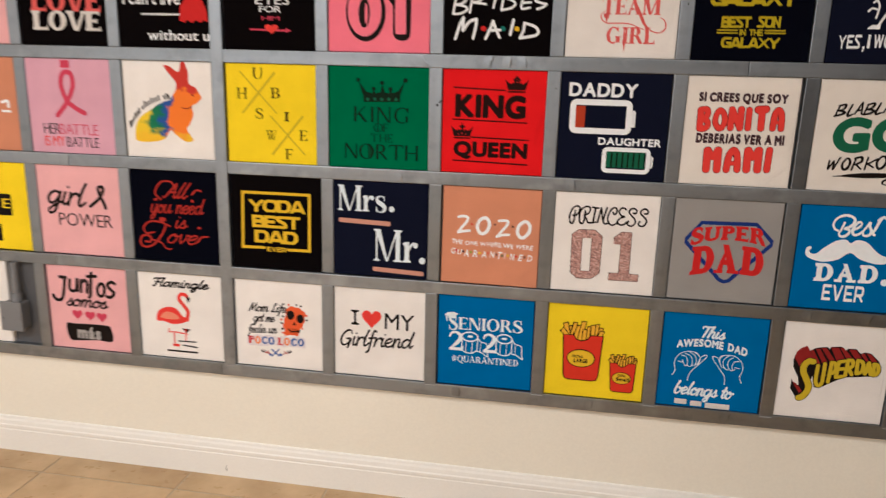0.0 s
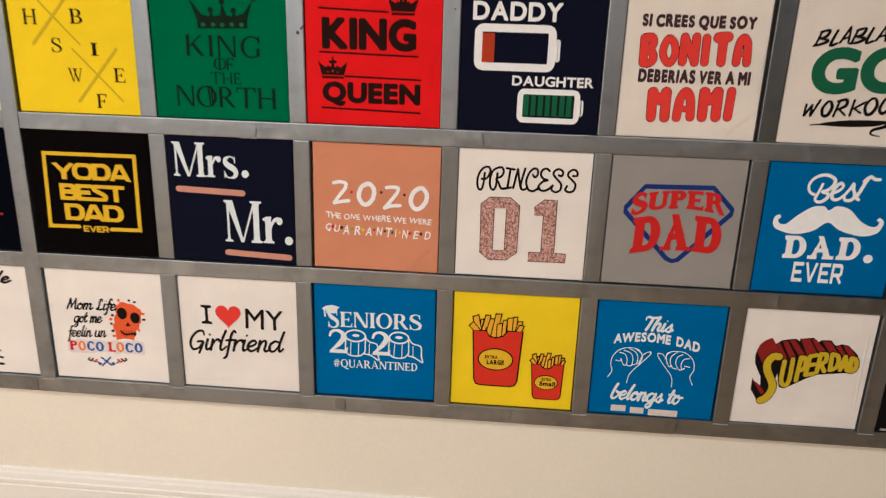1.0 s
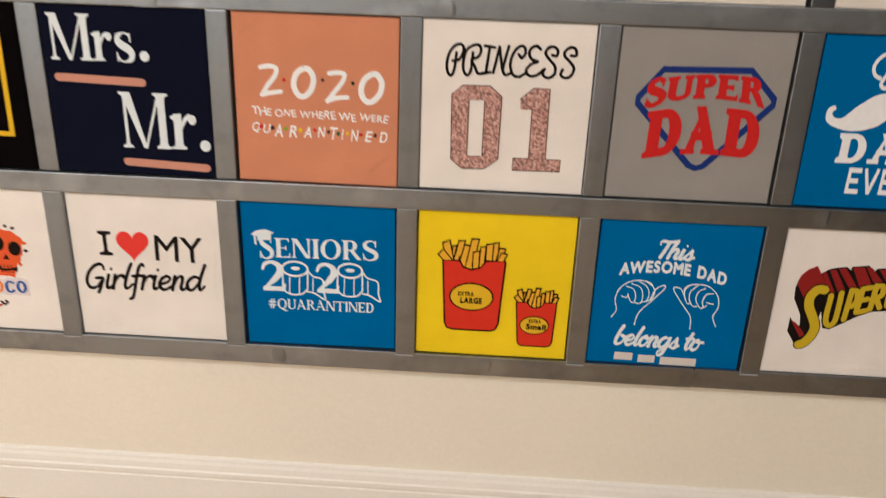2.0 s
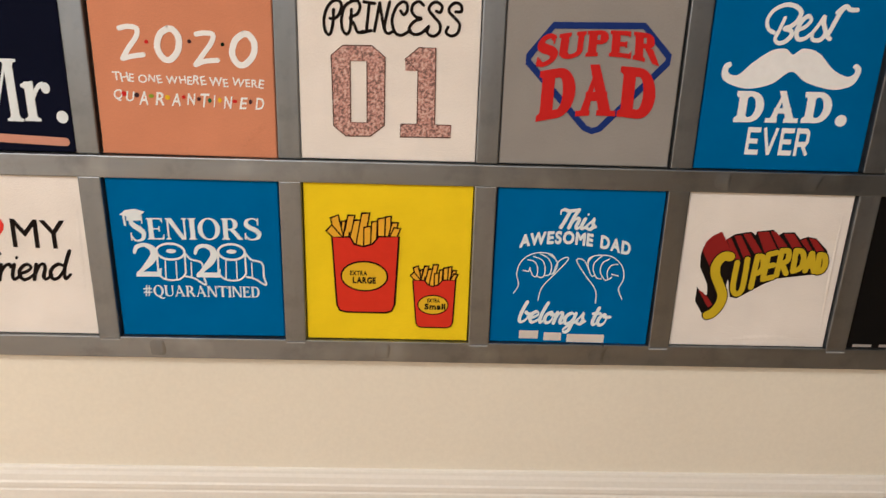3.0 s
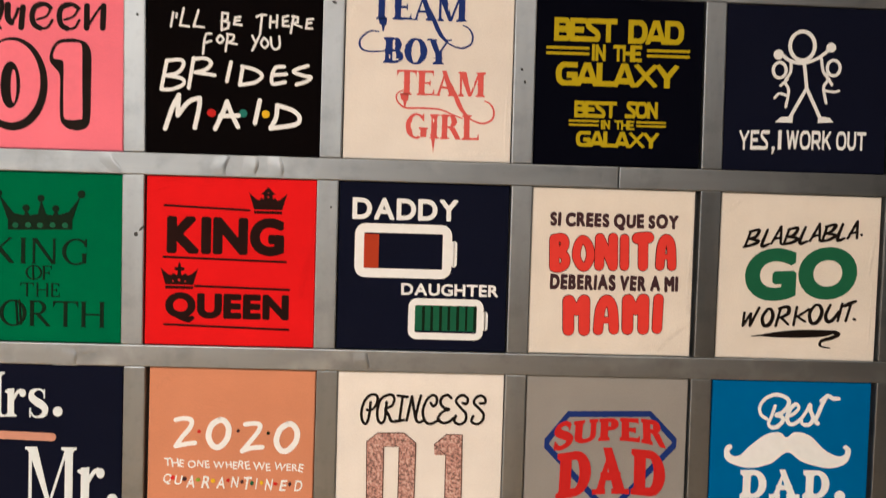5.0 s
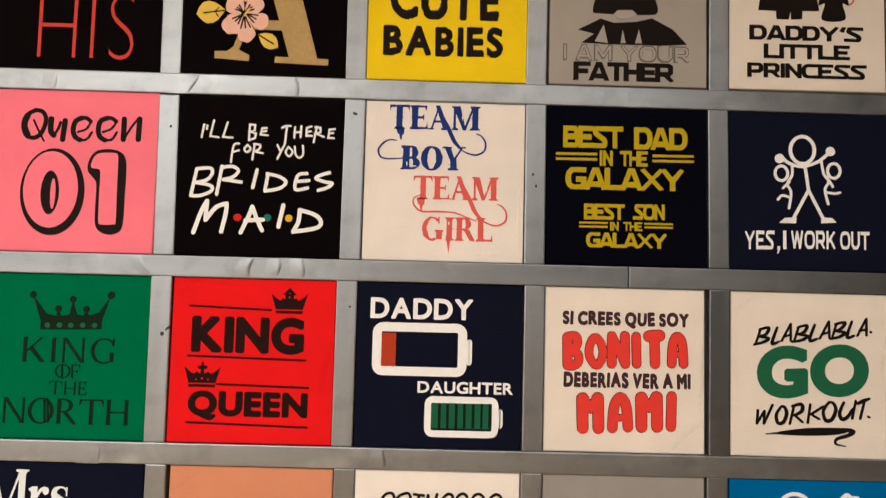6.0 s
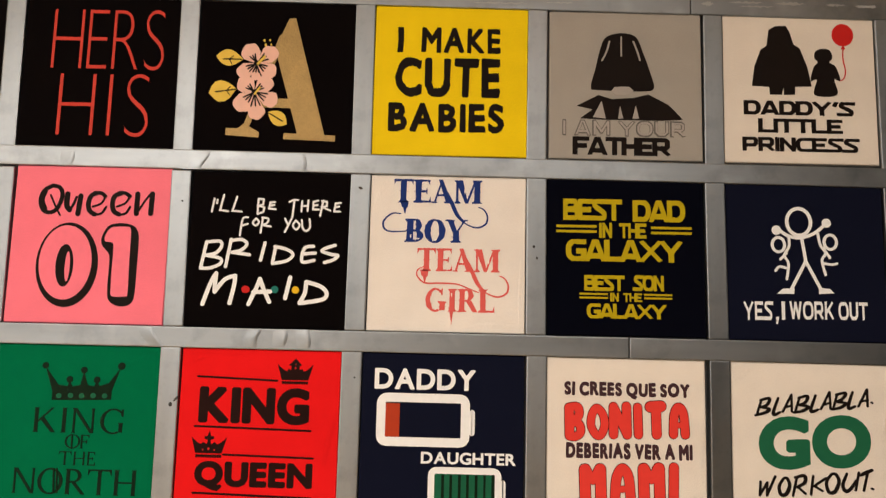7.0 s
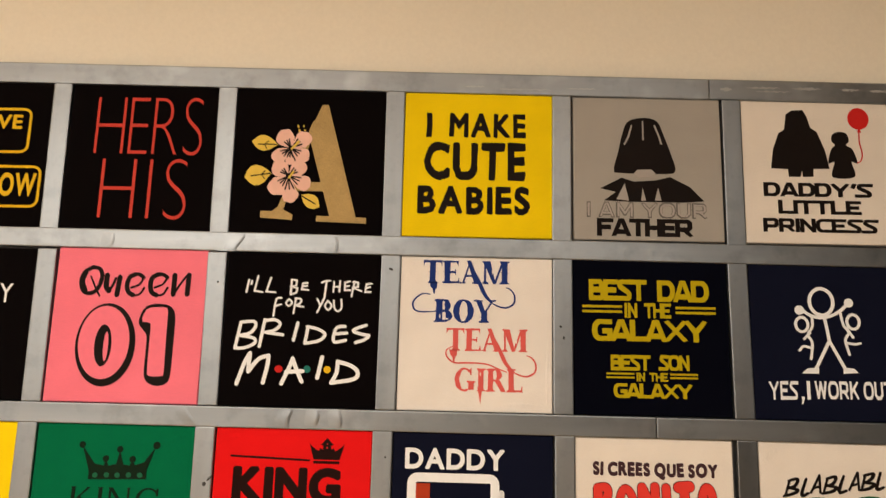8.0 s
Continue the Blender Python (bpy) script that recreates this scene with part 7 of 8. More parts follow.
lettering(p, 'black', 2, [
    [line([(0.174, 0.278), (0.168, 0.199)], 0.0225, taper=0.35), line([(0.168, 0.199), (0.214, 0.275)], 0.0225, taper=0.35), line([(0.214, 0.275), (0.211, 0.199)], 0.0225, taper=0.35), line([(0.211, 0.199), (0.263, 0.311)], 0.0225, taper=0.35)],
    [line([(0.316, 0.304), (0.286, 0.255), (0.296, 0.206), (0.329, 0.212), (0.349, 0.262), (0.336, 0.301), (0.316, 0.304)], 0.0225, taper=0.35)],
    [line([(0.395, 0.314), (0.368, 0.202)], 0.0225, taper=0.35), line([(0.382, 0.308), (0.438, 0.321), (0.441, 0.281), (0.391, 0.252)], 0.0225, taper=0.35), line([(0.398, 0.255), (0.444, 0.215)], 0.0225, taper=0.35)]] +
    [[line([(0.493, 0.321), (0.477, 0.212)], 0.0225, taper=0.35), line([(0.569, 0.311), (0.497, 0.262)], 0.0225, taper=0.35), line([(0.5, 0.262), (0.546, 0.235)], 0.0225, taper=0.35)],
    [line([(0.605, 0.337), (0.572, 0.285), (0.586, 0.229), (0.622, 0.235), (0.648, 0.291), (0.632, 0.334), (0.605, 0.337)], 0.0225, taper=0.35)],
    [line([(0.697, 0.34), (0.671, 0.275), (0.687, 0.238), (0.72, 0.255), (0.75, 0.301)], 0.0225, taper=0.35), line([(0.77, 0.35), (0.747, 0.245)], 0.0225, taper=0.35), line([(0.78, 0.334), (0.812, 0.35), (0.852, 0.367)], 0.0225, taper=0.35), line([(0.822, 0.347), (0.796, 0.245)], 0.0225, taper=0.35)],
    [line([(0.845, 0.258), (0.852, 0.255)], 0.0225, taper=0.35)]], '"WORKOUT." in hand-drawn black letters')
for n, (path, width) in enumerate((([(0.224, 0.137), (0.418, 0.156), (0.632, 0.173), (0.753, 0.169), (0.72, 0.142), (0.655, 0.12), (0.648, 0.09), (0.707, 0.077)], 0.024), ([(0.26, 0.143), (0.42, 0.145), (0.62, 0.153), (0.71, 0.162)], 0.026), ([(0.3, 0.152), (0.5, 0.175), (0.74, 0.184)], 0.014))):
    ink(p, 'swoosh', 'black', 1 + 0.06 * n, line(path, width, taper=0.75), label='black brush stroke')
for start, end, bow, wide, high in (((0.925, 0.52), (0.965, 0.78), 0.008, 0.016, 0.00077), ((0.94, 0.06), (0.95, 0.5), 0.0, 0.012, 0.00055), ((0.03, 0.86), (0.14, 0.96), 0.01, 0.02, 0.00049),):
    wrinkle(p, 'cream', start, end, bow, wide, high)

p = panel(3, 9, 'charcoal', 'dark fabric panel at the end of the row')

p = panel(4, 0, 'pink', 'light pink fabric panel')

p = panel(4, 1, 'black', 'black fabric panel with LOVE lettering')
lettering(p, 'soft_coral', 1, roman_words('LOVE', 0.148, 0.34, 0.947, 0.56, thick=0.27, thin=0.14, serif=0.06, slab=0.13, gap=0.03, rough=0.012), '"LOVE" in worn coral slab letters')
lettering(p, 'silver', 2, roman_words('LOVE', 0.151, 0.15, 0.934, 0.345, thick=0.27, thin=0.14, serif=0.06, slab=0.13, gap=0.03, rough=0.012, seed=2), '"LOVE" in worn silver slab letters')

p = panel(4, 2, 'black', 'black fabric panel with a red rounded shape')
lettering(p, 'white', 1, words("I can't live", 0.066, 0.419, 0.694, 0.551, serif=0.03, weight=0.01), '"I can\'t live" in white letters')
ink(p, 'rounded_shape', 'red', 2, fill([(0.681, 0.268), (0.697, 0.41), (0.76, 0.485), (0.862, 0.495), (0.937, 0.462), (0.977, 0.373), (0.987, 0.252), (0.944, 0.275), (0.905, 0.248), (0.859, 0.275), (0.813, 0.245), (0.77, 0.275), (0.734, 0.248)]), label='plain red rounded shape')
ink(p, 'twisted_line', 'white', 1, *[line([(0.273 + 0.0232 * k, 0.32), (0.288 + 0.0232 * k, 0.332)], 0.012) for k in range(18)], label='white twisted line')
lettering(p, 'white', 1, words('without u', 0.322, 0.074, 1, 0.173, serif=0.03, weight=0.01), '"without u" in white letters')

p = panel(4, 3, 'black', 'black fabric panel, eyes for him lettering', right=0.0125)
lettering(p, 'white', 1, words('EYES', 0.349, 0.433, 0.697, 0.518, weight=0.0), '"EYES" in white letters')
lettering(p, 'white', 1, words('FOR', 0.388, 0.36, 0.612, 0.419, weight=0.0), '"FOR" in white letters')
lettering(p, 'rose', 1, words('HIM', 0.411, 0.285, 0.595, 0.324, weight=-0.01), '"HIM" in rose letters')
ink(p, 'arrow', 'rose', 1,
    line([(0.293, 0.196), (0.697, 0.189)], 0.018, smooth=False),
    fill([(0.658, 0.215), (0.714, 0.189), (0.658, 0.169)]), label='thin rose arrow')
ink(p, 'heart', 'coral', 2, fill(heart(0.51, 0.199, 0.141, 0.095)))
lettering(p, 'white', 1, words('Y', 0.727, 0.633, 0.816, 0.758, weight=0.0), '"Y" in white letters')

p = panel(4, 4, 'hot_pink', 'hot pink fabric panel reading Queen 01', left=-0.0095, right=0.0075, high=-0.003)
lettering(p, 'black', 1, [
    [line([(0.211, 0.88), (0.158, 0.847), (0.138, 0.785), (0.161, 0.719), (0.211, 0.706), (0.253, 0.738), (0.276, 0.814), (0.257, 0.867), (0.211, 0.88)], 0.026), line([(0.164, 0.844), (0.148, 0.785), (0.171, 0.725)], 0.03), line([(0.201, 0.817), (0.234, 0.752), (0.27, 0.689)], 0.011)],
    [line([(0.309, 0.827), (0.309, 0.755), (0.329, 0.725)], 0.034), line([(0.329, 0.722), (0.352, 0.762), (0.368, 0.808)], 0.016)],
    [line([(0.395, 0.817), (0.385, 0.699)], 0.032)]] +
    [[line([(0.497, 0.837), (0.461, 0.817), (0.447, 0.765), (0.461, 0.719), (0.493, 0.699)], 0.03), line([(0.484, 0.837), (0.526, 0.837), (0.553, 0.817)], 0.024), line([(0.553, 0.814), (0.53, 0.771), (0.477, 0.748)], 0.013), line([(0.493, 0.696), (0.536, 0.706), (0.563, 0.748)], 0.014)],
    [line([(0.655, 0.84), (0.615, 0.821), (0.602, 0.771), (0.615, 0.722), (0.648, 0.702)], 0.03), line([(0.638, 0.84), (0.681, 0.84), (0.711, 0.821)], 0.024), line([(0.711, 0.817), (0.684, 0.775), (0.632, 0.752)], 0.013), line([(0.648, 0.699), (0.691, 0.709), (0.717, 0.752)], 0.014)],
    [line([(0.76, 0.837), (0.76, 0.709)], 0.032), line([(0.766, 0.715), (0.799, 0.775), (0.839, 0.834)], 0.013)],
    [line([(0.855, 0.84), (0.852, 0.712)], 0.032)]], '"Queen" in black brush script')
ink(p, 'number_edge', 'black', 1, fill(oval(0.342, 0.373, 0.197, 0.269, n=56)), label='black drop-shadowed "0"')
ink(p, 'number_fill', 'hot_pink', 2, fill(oval(0.332, 0.387, 0.168, 0.237, n=56)))
ink(p, 'number_hole', 'black', 3, fill(oval(0.329, 0.367, 0.056, 0.135, n=56)))
ink(p, 'number_slot', 'hot_pink', 4, fill(oval(0.349, 0.36, 0.016, 0.095, n=56)))
ink(p, 'number_edge', 'black', 1, fill([(0.55, 0.535), (0.562, 0.585), (0.592, 0.627), (0.64, 0.643), (0.7, 0.644), (0.755, 0.626), (0.783, 0.58), (0.789, 0.5), (0.788, 0.35), (0.786, 0.2), (0.77, 0.14), (0.72, 0.117), (0.66, 0.126), (0.62, 0.165), (0.612, 0.24), (0.612, 0.33), (0.61, 0.43), (0.588, 0.466), (0.558, 0.5)], smooth=True), label='black drop-shadowed "1"')
ink(p, 'number_fill', 'hot_pink', 2, fill([(0.573, 0.532), (0.574, 0.56), (0.594, 0.602), (0.63, 0.62), (0.715, 0.623), (0.734, 0.606), (0.738, 0.56), (0.74, 0.38), (0.743, 0.2), (0.725, 0.179), (0.66, 0.176), (0.638, 0.188), (0.634, 0.23), (0.632, 0.36), (0.631, 0.5), (0.612, 0.521), (0.585, 0.524)], smooth=True))

p = panel(4, 5, 'black', 'black fabric panel with brushed bridesmaid lettering', left=-0.0065, right=0.0015)
lettering(p, 'white', 1, [
    [line([(0.128, 0.817), (0.115, 0.735)], 0.013, smooth=False)],
    [line([(0.148, 0.811), (0.145, 0.788)], 0.013, smooth=False)],
    [line([(0.188, 0.844), (0.168, 0.745), (0.22, 0.738)], 0.013, smooth=False)],
    [line([(0.273, 0.834), (0.247, 0.742), (0.306, 0.738)], 0.013, smooth=False)],
    [line([(0.411, 0.824), (0.408, 0.729)], 0.013, smooth=False), line([(0.411, 0.824), (0.444, 0.821), (0.441, 0.785), (0.411, 0.778), (0.451, 0.768), (0.444, 0.738), (0.408, 0.725)], 0.013, smooth=False)],
    [line([(0.516, 0.804), (0.487, 0.801), (0.48, 0.762), (0.523, 0.758)], 0.013, smooth=False), line([(0.484, 0.781), (0.513, 0.785)], 0.013, smooth=False)],
    [line([(0.609, 0.808), (0.635, 0.821), (0.664, 0.821)], 0.013, smooth=False), line([(0.641, 0.821), (0.632, 0.709)], 0.013, smooth=False)]] +
    [[line([(0.691, 0.814), (0.688, 0.748)], 0.013, smooth=False), line([(0.73, 0.821), (0.727, 0.752)], 0.013, smooth=False), line([(0.688, 0.781), (0.727, 0.785)], 0.013, smooth=False)],
    [line([(0.793, 0.821), (0.763, 0.811), (0.763, 0.762), (0.799, 0.762)], 0.013, smooth=False), line([(0.763, 0.785), (0.789, 0.791)], 0.013, smooth=False)],
    [line([(0.826, 0.821), (0.809, 0.722)], 0.013, smooth=False), line([(0.816, 0.817), (0.849, 0.814), (0.849, 0.785), (0.819, 0.778), (0.872, 0.758)], 0.013, smooth=False)],
    [line([(0.938, 0.808), (0.905, 0.804), (0.898, 0.752), (0.934, 0.752)], 0.013, smooth=False), line([(0.901, 0.778), (0.928, 0.785)], 0.013, smooth=False)]], '"I\'LL BE THERE" in hand-drawn white letters')
lettering(p, 'white', 1, [
    [line([(0.349, 0.702), (0.316, 0.689), (0.303, 0.584)], 0.013), line([(0.309, 0.646), (0.349, 0.66)], 0.013)],
    [line([(0.401, 0.696), (0.382, 0.669), (0.401, 0.65), (0.421, 0.673), (0.401, 0.696)], 0.013)],
    [line([(0.444, 0.692), (0.434, 0.604)], 0.013), line([(0.441, 0.702), (0.48, 0.696), (0.47, 0.666), (0.444, 0.656), (0.497, 0.646)], 0.013)],
    [line([(0.586, 0.699), (0.605, 0.663)], 0.013), line([(0.628, 0.699), (0.589, 0.613)], 0.013)],
    [line([(0.655, 0.689), (0.638, 0.656), (0.661, 0.63), (0.681, 0.66), (0.655, 0.689)], 0.013)],
    [line([(0.694, 0.692), (0.701, 0.643), (0.724, 0.623), (0.747, 0.646), (0.743, 0.699)], 0.013)]], '"FOR YOU" in hand-drawn white letters')
lettering(p, 'white', 1, [
    [line([(0.095, 0.538), (0.066, 0.373)], 0.021), line([(0.099, 0.538), (0.178, 0.544), (0.191, 0.512), (0.158, 0.469), (0.095, 0.452)], 0.021), line([(0.095, 0.452), (0.184, 0.436), (0.191, 0.403), (0.128, 0.373), (0.066, 0.37)], 0.021)],
    [line([(0.25, 0.558), (0.224, 0.383)], 0.021), line([(0.253, 0.551), (0.316, 0.558), (0.352, 0.531), (0.319, 0.492), (0.26, 0.475)], 0.021), line([(0.26, 0.475), (0.372, 0.462)], 0.021)]] +
    [[line([(0.467, 0.541), (0.444, 0.429)], 0.021)],
    [line([(0.536, 0.518), (0.52, 0.413)], 0.021), line([(0.53, 0.518), (0.605, 0.502), (0.648, 0.469), (0.609, 0.429), (0.52, 0.41)], 0.021)],
    [line([(0.776, 0.525), (0.72, 0.512), (0.707, 0.426), (0.783, 0.436)], 0.021), line([(0.717, 0.475), (0.789, 0.482)], 0.021)],
    [line([(0.914, 0.535), (0.855, 0.515), (0.832, 0.495), (0.895, 0.475), (0.934, 0.469), (0.905, 0.442), (0.849, 0.423)], 0.021)]], '"BRIDES" in hand-drawn white letters')
lettering(p, 'white', 1, [
    [line([(0.092, 0.143), (0.135, 0.275), (0.168, 0.34)], 0.026), line([(0.168, 0.34), (0.164, 0.265), (0.164, 0.222)], 0.026), line([(0.164, 0.222), (0.224, 0.301), (0.289, 0.327)], 0.026), line([(0.289, 0.327), (0.286, 0.268), (0.263, 0.153)], 0.026)],
    [line([(0.382, 0.15), (0.428, 0.255), (0.447, 0.311)], 0.026), line([(0.447, 0.311), (0.477, 0.238), (0.513, 0.166)], 0.026), line([(0.408, 0.225), (0.516, 0.232)], 0.026)],
    [line([(0.638, 0.324), (0.612, 0.192)], 0.026)],
    [line([(0.74, 0.298), (0.734, 0.225), (0.704, 0.166)], 0.026), line([(0.74, 0.298), (0.832, 0.271), (0.872, 0.229), (0.845, 0.189), (0.704, 0.163)], 0.026)]], '"MAID" in hand-drawn white letters')
ink(p, 'dot', 'red', 1, fill(oval(0.359, 0.242, 0.026, 0.023)))
ink(p, 'dot', 'teal', 1, fill(oval(0.543, 0.245, 0.023, 0.023)))
ink(p, 'dot', 'gold', 1, fill(oval(0.674, 0.245, 0.023, 0.023)))

p = panel(4, 6, 'white', 'white fabric panel, TEAM BOY and TEAM GIRL print', left=0.0, right=0.0027, high=0.0009)
for colour, name, du, dv in (('royal', 'blue', 0.0, 0.0), ('soft_coral', 'coral', 0.138, -0.437)):
    for n, piece in enumerate((
        fill([(0.19 + du, 0.83 + dv), (0.242 + du, 0.83 + dv), (0.238 + du, 0.79 + dv), (0.229 + du, 0.784 + dv), (0.224 + du, 0.75 + dv), (0.215 + du, 0.758 + dv), (0.21 + du, 0.786 + dv), (0.198 + du, 0.796 + dv)]),
        line([(0.478 + du, 0.905 + dv), (0.515 + du, 0.83 + dv), (0.552 + du, 0.752 + dv), (0.592 + du, 0.705 + dv)], 0.026, taper=0.5),
        line([(0.572 + du, 0.726 + dv), (0.615 + du, 0.688 + dv), (0.684 + du, 0.668 + dv), (0.738 + du, 0.694 + dv), (0.746 + du, 0.745 + dv), (0.722 + du, 0.785 + dv), (0.69 + du, 0.8 + dv)], 0.0115, taper=0.55))):
        ink(p, 'swirl', colour, 1 + 0.06 * n, piece, label='thin %s swirl' % name)
lettering(p, 'royal', 1, roman_words('TEAM', 0.148, 0.822, 0.71, 0.972, thick=0.26, thin=0.085, serif=0.08, slab=0.06, gap=0.02, thorn=True, rough=0.014, seed=31), '"TEAM" in worn royal blue roman letters')
lettering(p, 'royal', 1, roman_words('BOY', 0.222, 0.568, 0.625, 0.716, thick=0.27, thin=0.085, serif=0.08, slab=0.06, gap=0.03, thorn=True, rough=0.016, seed=32), '"BOY" in worn royal blue roman letters')
ink(p, 'swirl', 'royal', 1, line([(0.195, 0.748), (0.14, 0.748), (0.088, 0.7), (0.092, 0.652), (0.135, 0.632), (0.236, 0.637)], 0.012, taper=0.5), label='thin blue swirl')
lettering(p, 'soft_coral', 1, roman_words('TEAM', 0.308, 0.386, 0.832, 0.53, thick=0.25, thin=0.08, serif=0.08, slab=0.055, gap=0.02, thorn=True, rough=0.012, seed=33), '"TEAM" in worn coral roman letters')
lettering(p, 'soft_coral', 1, roman_words('GIRL', 0.366, 0.132, 0.8, 0.276, thick=0.25, thin=0.08, serif=0.08, slab=0.055, gap=0.05, thorn=True, rough=0.014, seed=34), '"GIRL" in worn coral roman letters')
for n, piece in enumerate((
    line([(0.351, 0.413), (0.312, 0.39), (0.312, 0.35), (0.36, 0.31), (0.45, 0.31), (0.56, 0.306), (0.64, 0.278), (0.7, 0.256)], 0.0105, taper=0.5),
    fill([(0.512, 0.16), (0.546, 0.16), (0.538, 0.11), (0.532, 0.05), (0.523, 0.11)]))):
    ink(p, 'swirl', 'soft_coral', 1.3 + 0.06 * n, piece, label='thin coral swirl')
# places where the print has worn through to the cloth
worn = random.Random(12)
for n, (u, v, w, h) in enumerate(((0.3, 0.59, 0.05, 0.012), (0.262, 0.606, 0.014, 0.03), (0.41, 0.58, 0.03, 0.01), (0.345, 0.66, 0.01, 0.03), (0.56, 0.69, 0.012, 0.03), (0.585, 0.64, 0.01, 0.02),
                                  (0.28, 0.86, 0.03, 0.008), (0.6, 0.9, 0.008, 0.04), (0.405, 0.205, 0.02, 0.045), (0.44, 0.16, 0.03, 0.012), (0.53, 0.24, 0.01, 0.03), (0.5, 0.43, 0.03, 0.008), (0.76, 0.45, 0.008, 0.03))):
    ink(p, 'worn_spot', 'bare', 2.5 + 0.06 * n, fill([(u + w * worn.uniform(0.5, 1.1) / 2 * math.cos(k * 0.785), v + h * worn.uniform(0.5, 1.2) / 2 * math.sin(k * 0.785)) for k in range(8)]), label='bare cloth where the print has worn')
for start, end, bow, wide, high in (((0.955, 0.04), (0.962, 0.46), 0.003, 0.01, 0.00072), ((0.03, 0.8), (0.1, 0.97), 0.008, 0.018, 0.00049), ((0.6, 0.03), (0.9, 0.06), 0.01, 0.016, 0.00044),):
    wrinkle(p, 'white', start, end, bow, wide, high)

p = panel(4, 7, 'midnight', 'midnight fabric panel, best dad in the galaxy print', left=0.0009, right=0.0014, turn=-0.3)
lettering(p, 'old_gold', 1, block_words('BEST', 0.104, 0.731, 0.478, 0.868, width=0.25, gap=-0.03), '"BEST" in old gold letters')
lettering(p, 'old_gold', 1, block_words('DAD', 0.545, 0.727, 0.878, 0.866, width=0.25, gap=-0.05), '"DAD" in old gold letters')
lettering(p, 'old_gold', 1, block_words('IN', 0.332, 0.62, 0.413, 0.716, width=0.25, gap=0.12), '"IN" in old gold letters')
lettering(p, 'old_gold', 1, block_words('THE', 0.458, 0.62, 0.63, 0.716, width=0.22, gap=0.02), '"THE" in old gold letters')
lettering(p, 'old_gold', 1, block_words('GALAXY', 0.12, 0.47, 0.858, 0.608, width=0.25, gap=-0.07), '"GALAXY" in old gold letters')
for n, (u, v, w) in enumerate(((0.06, 0.692, 0.256), (0.06, 0.659, 0.256), (0.66, 0.689, 0.257), (0.66, 0.657, 0.257))):
    ink(p, 'stripe', 'old_gold', 1 + 0.06 * n, fill(rect(u, v - 0.008, u + w, v + 0.008)), label='thin mustard stripe')
lettering(p, 'old_gold', 1, block_words('BEST', 0.236, 0.284, 0.489, 0.382, width=0.25, gap=-0.03), '"BEST" in old gold letters')
lettering(p, 'old_gold', 1, block_words('SON', 0.539, 0.288, 0.735, 0.385, width=0.25, gap=0.0), '"SON" in old gold letters')
lettering(p, 'old_gold', 1, block_words('IN', 0.398, 0.218, 0.451, 0.272, width=0.25, gap=0.12), '"IN" in old gold letters')
lettering(p, 'old_gold', 1, block_words('THE', 0.479, 0.218, 0.597, 0.272, width=0.22, gap=0.02), '"THE" in old gold letters')
lettering(p, 'old_gold', 1, block_words('GALAXY', 0.25, 0.112, 0.75, 0.204, width=0.25, gap=-0.07), '"GALAXY" in old gold letters')
for n, (u, v, w) in enumerate(((0.206, 0.264, 0.178), (0.206, 0.24, 0.178), (0.61, 0.264, 0.176), (0.61, 0.242, 0.176))):
    ink(p, 'stripe', 'old_gold', 1 + 0.06 * n, fill(rect(u, v - 0.006, u + w, v + 0.006)), label='thin mustard stripe')

p = panel(4, 8, 'navy', 'navy fabric panel with a white line symbol', left=0.0014, right=0.0018)
for n, piece in enumerate((
    line(oval(0.461, 0.752, 0.075, 0.086), 0.022, closed=True, smooth=False),
    line([(0.474, 0.663), (0.487, 0.577), (0.497, 0.502)], 0.02, smooth=False),
    line([(0.497, 0.502), (0.398, 0.317)], 0.02, smooth=False),
    line([(0.497, 0.502), (0.589, 0.321)], 0.02, smooth=False),
    line([(0.336, 0.699), (0.388, 0.663), (0.467, 0.65), (0.559, 0.683), (0.632, 0.745)], 0.02),
    fill(oval(0.319, 0.696, 0.03, 0.03)),
    fill(oval(0.635, 0.748, 0.029, 0.029)),
    fill([(0.312, 0.294), (0.349, 0.327), (0.421, 0.331), (0.418, 0.294)]),
    fill([(0.576, 0.337), (0.641, 0.331), (0.668, 0.304), (0.572, 0.298)]),) +
    (line(oval(0.329, 0.604, 0.039, 0.046), 0.018, closed=True, smooth=False),
    line(oval(0.655, 0.627, 0.039, 0.046), 0.018, closed=True, smooth=False),
    line([(0.395, 0.66), (0.395, 0.594), (0.365, 0.538), (0.388, 0.485), (0.375, 0.387)], 0.016),
    line([(0.378, 0.551), (0.339, 0.512)], 0.016),
    line([(0.375, 0.456), (0.332, 0.465), (0.306, 0.439)], 0.016),
    line([(0.579, 0.679), (0.592, 0.607), (0.622, 0.558), (0.599, 0.508), (0.618, 0.419)], 0.016),
    line([(0.609, 0.59), (0.648, 0.528)], 0.016),
    line([(0.605, 0.492), (0.658, 0.485), (0.691, 0.492)], 0.016))):
    ink(p, 'drawn_line', 'white', 1 + 0.06 * n, piece, label='white drawn stroke')
lettering(p, 'white', 1, block_words('YES', 0.1, 0.125, 0.284, 0.242, width=0.19, gap=0.12, tilt=0.004), '"YES" in white letters')
ink(p, 'comma', 'white', 1, fill([(0.3, 0.13), (0.317, 0.13), (0.319, 0.15), (0.301, 0.15)]), line([(0.314, 0.138), (0.304, 0.108)], 0.01))
ink(p, 'letter', 'white', 1, fill(rect(0.337, 0.132, 0.357, 0.247)), label='"I" in white letters')
lettering(p, 'white', 1, block_words('WORK', 0.386, 0.136, 0.66, 0.249, width=0.185, gap=0.12, tilt=0.003), '"WORK" in white letters')
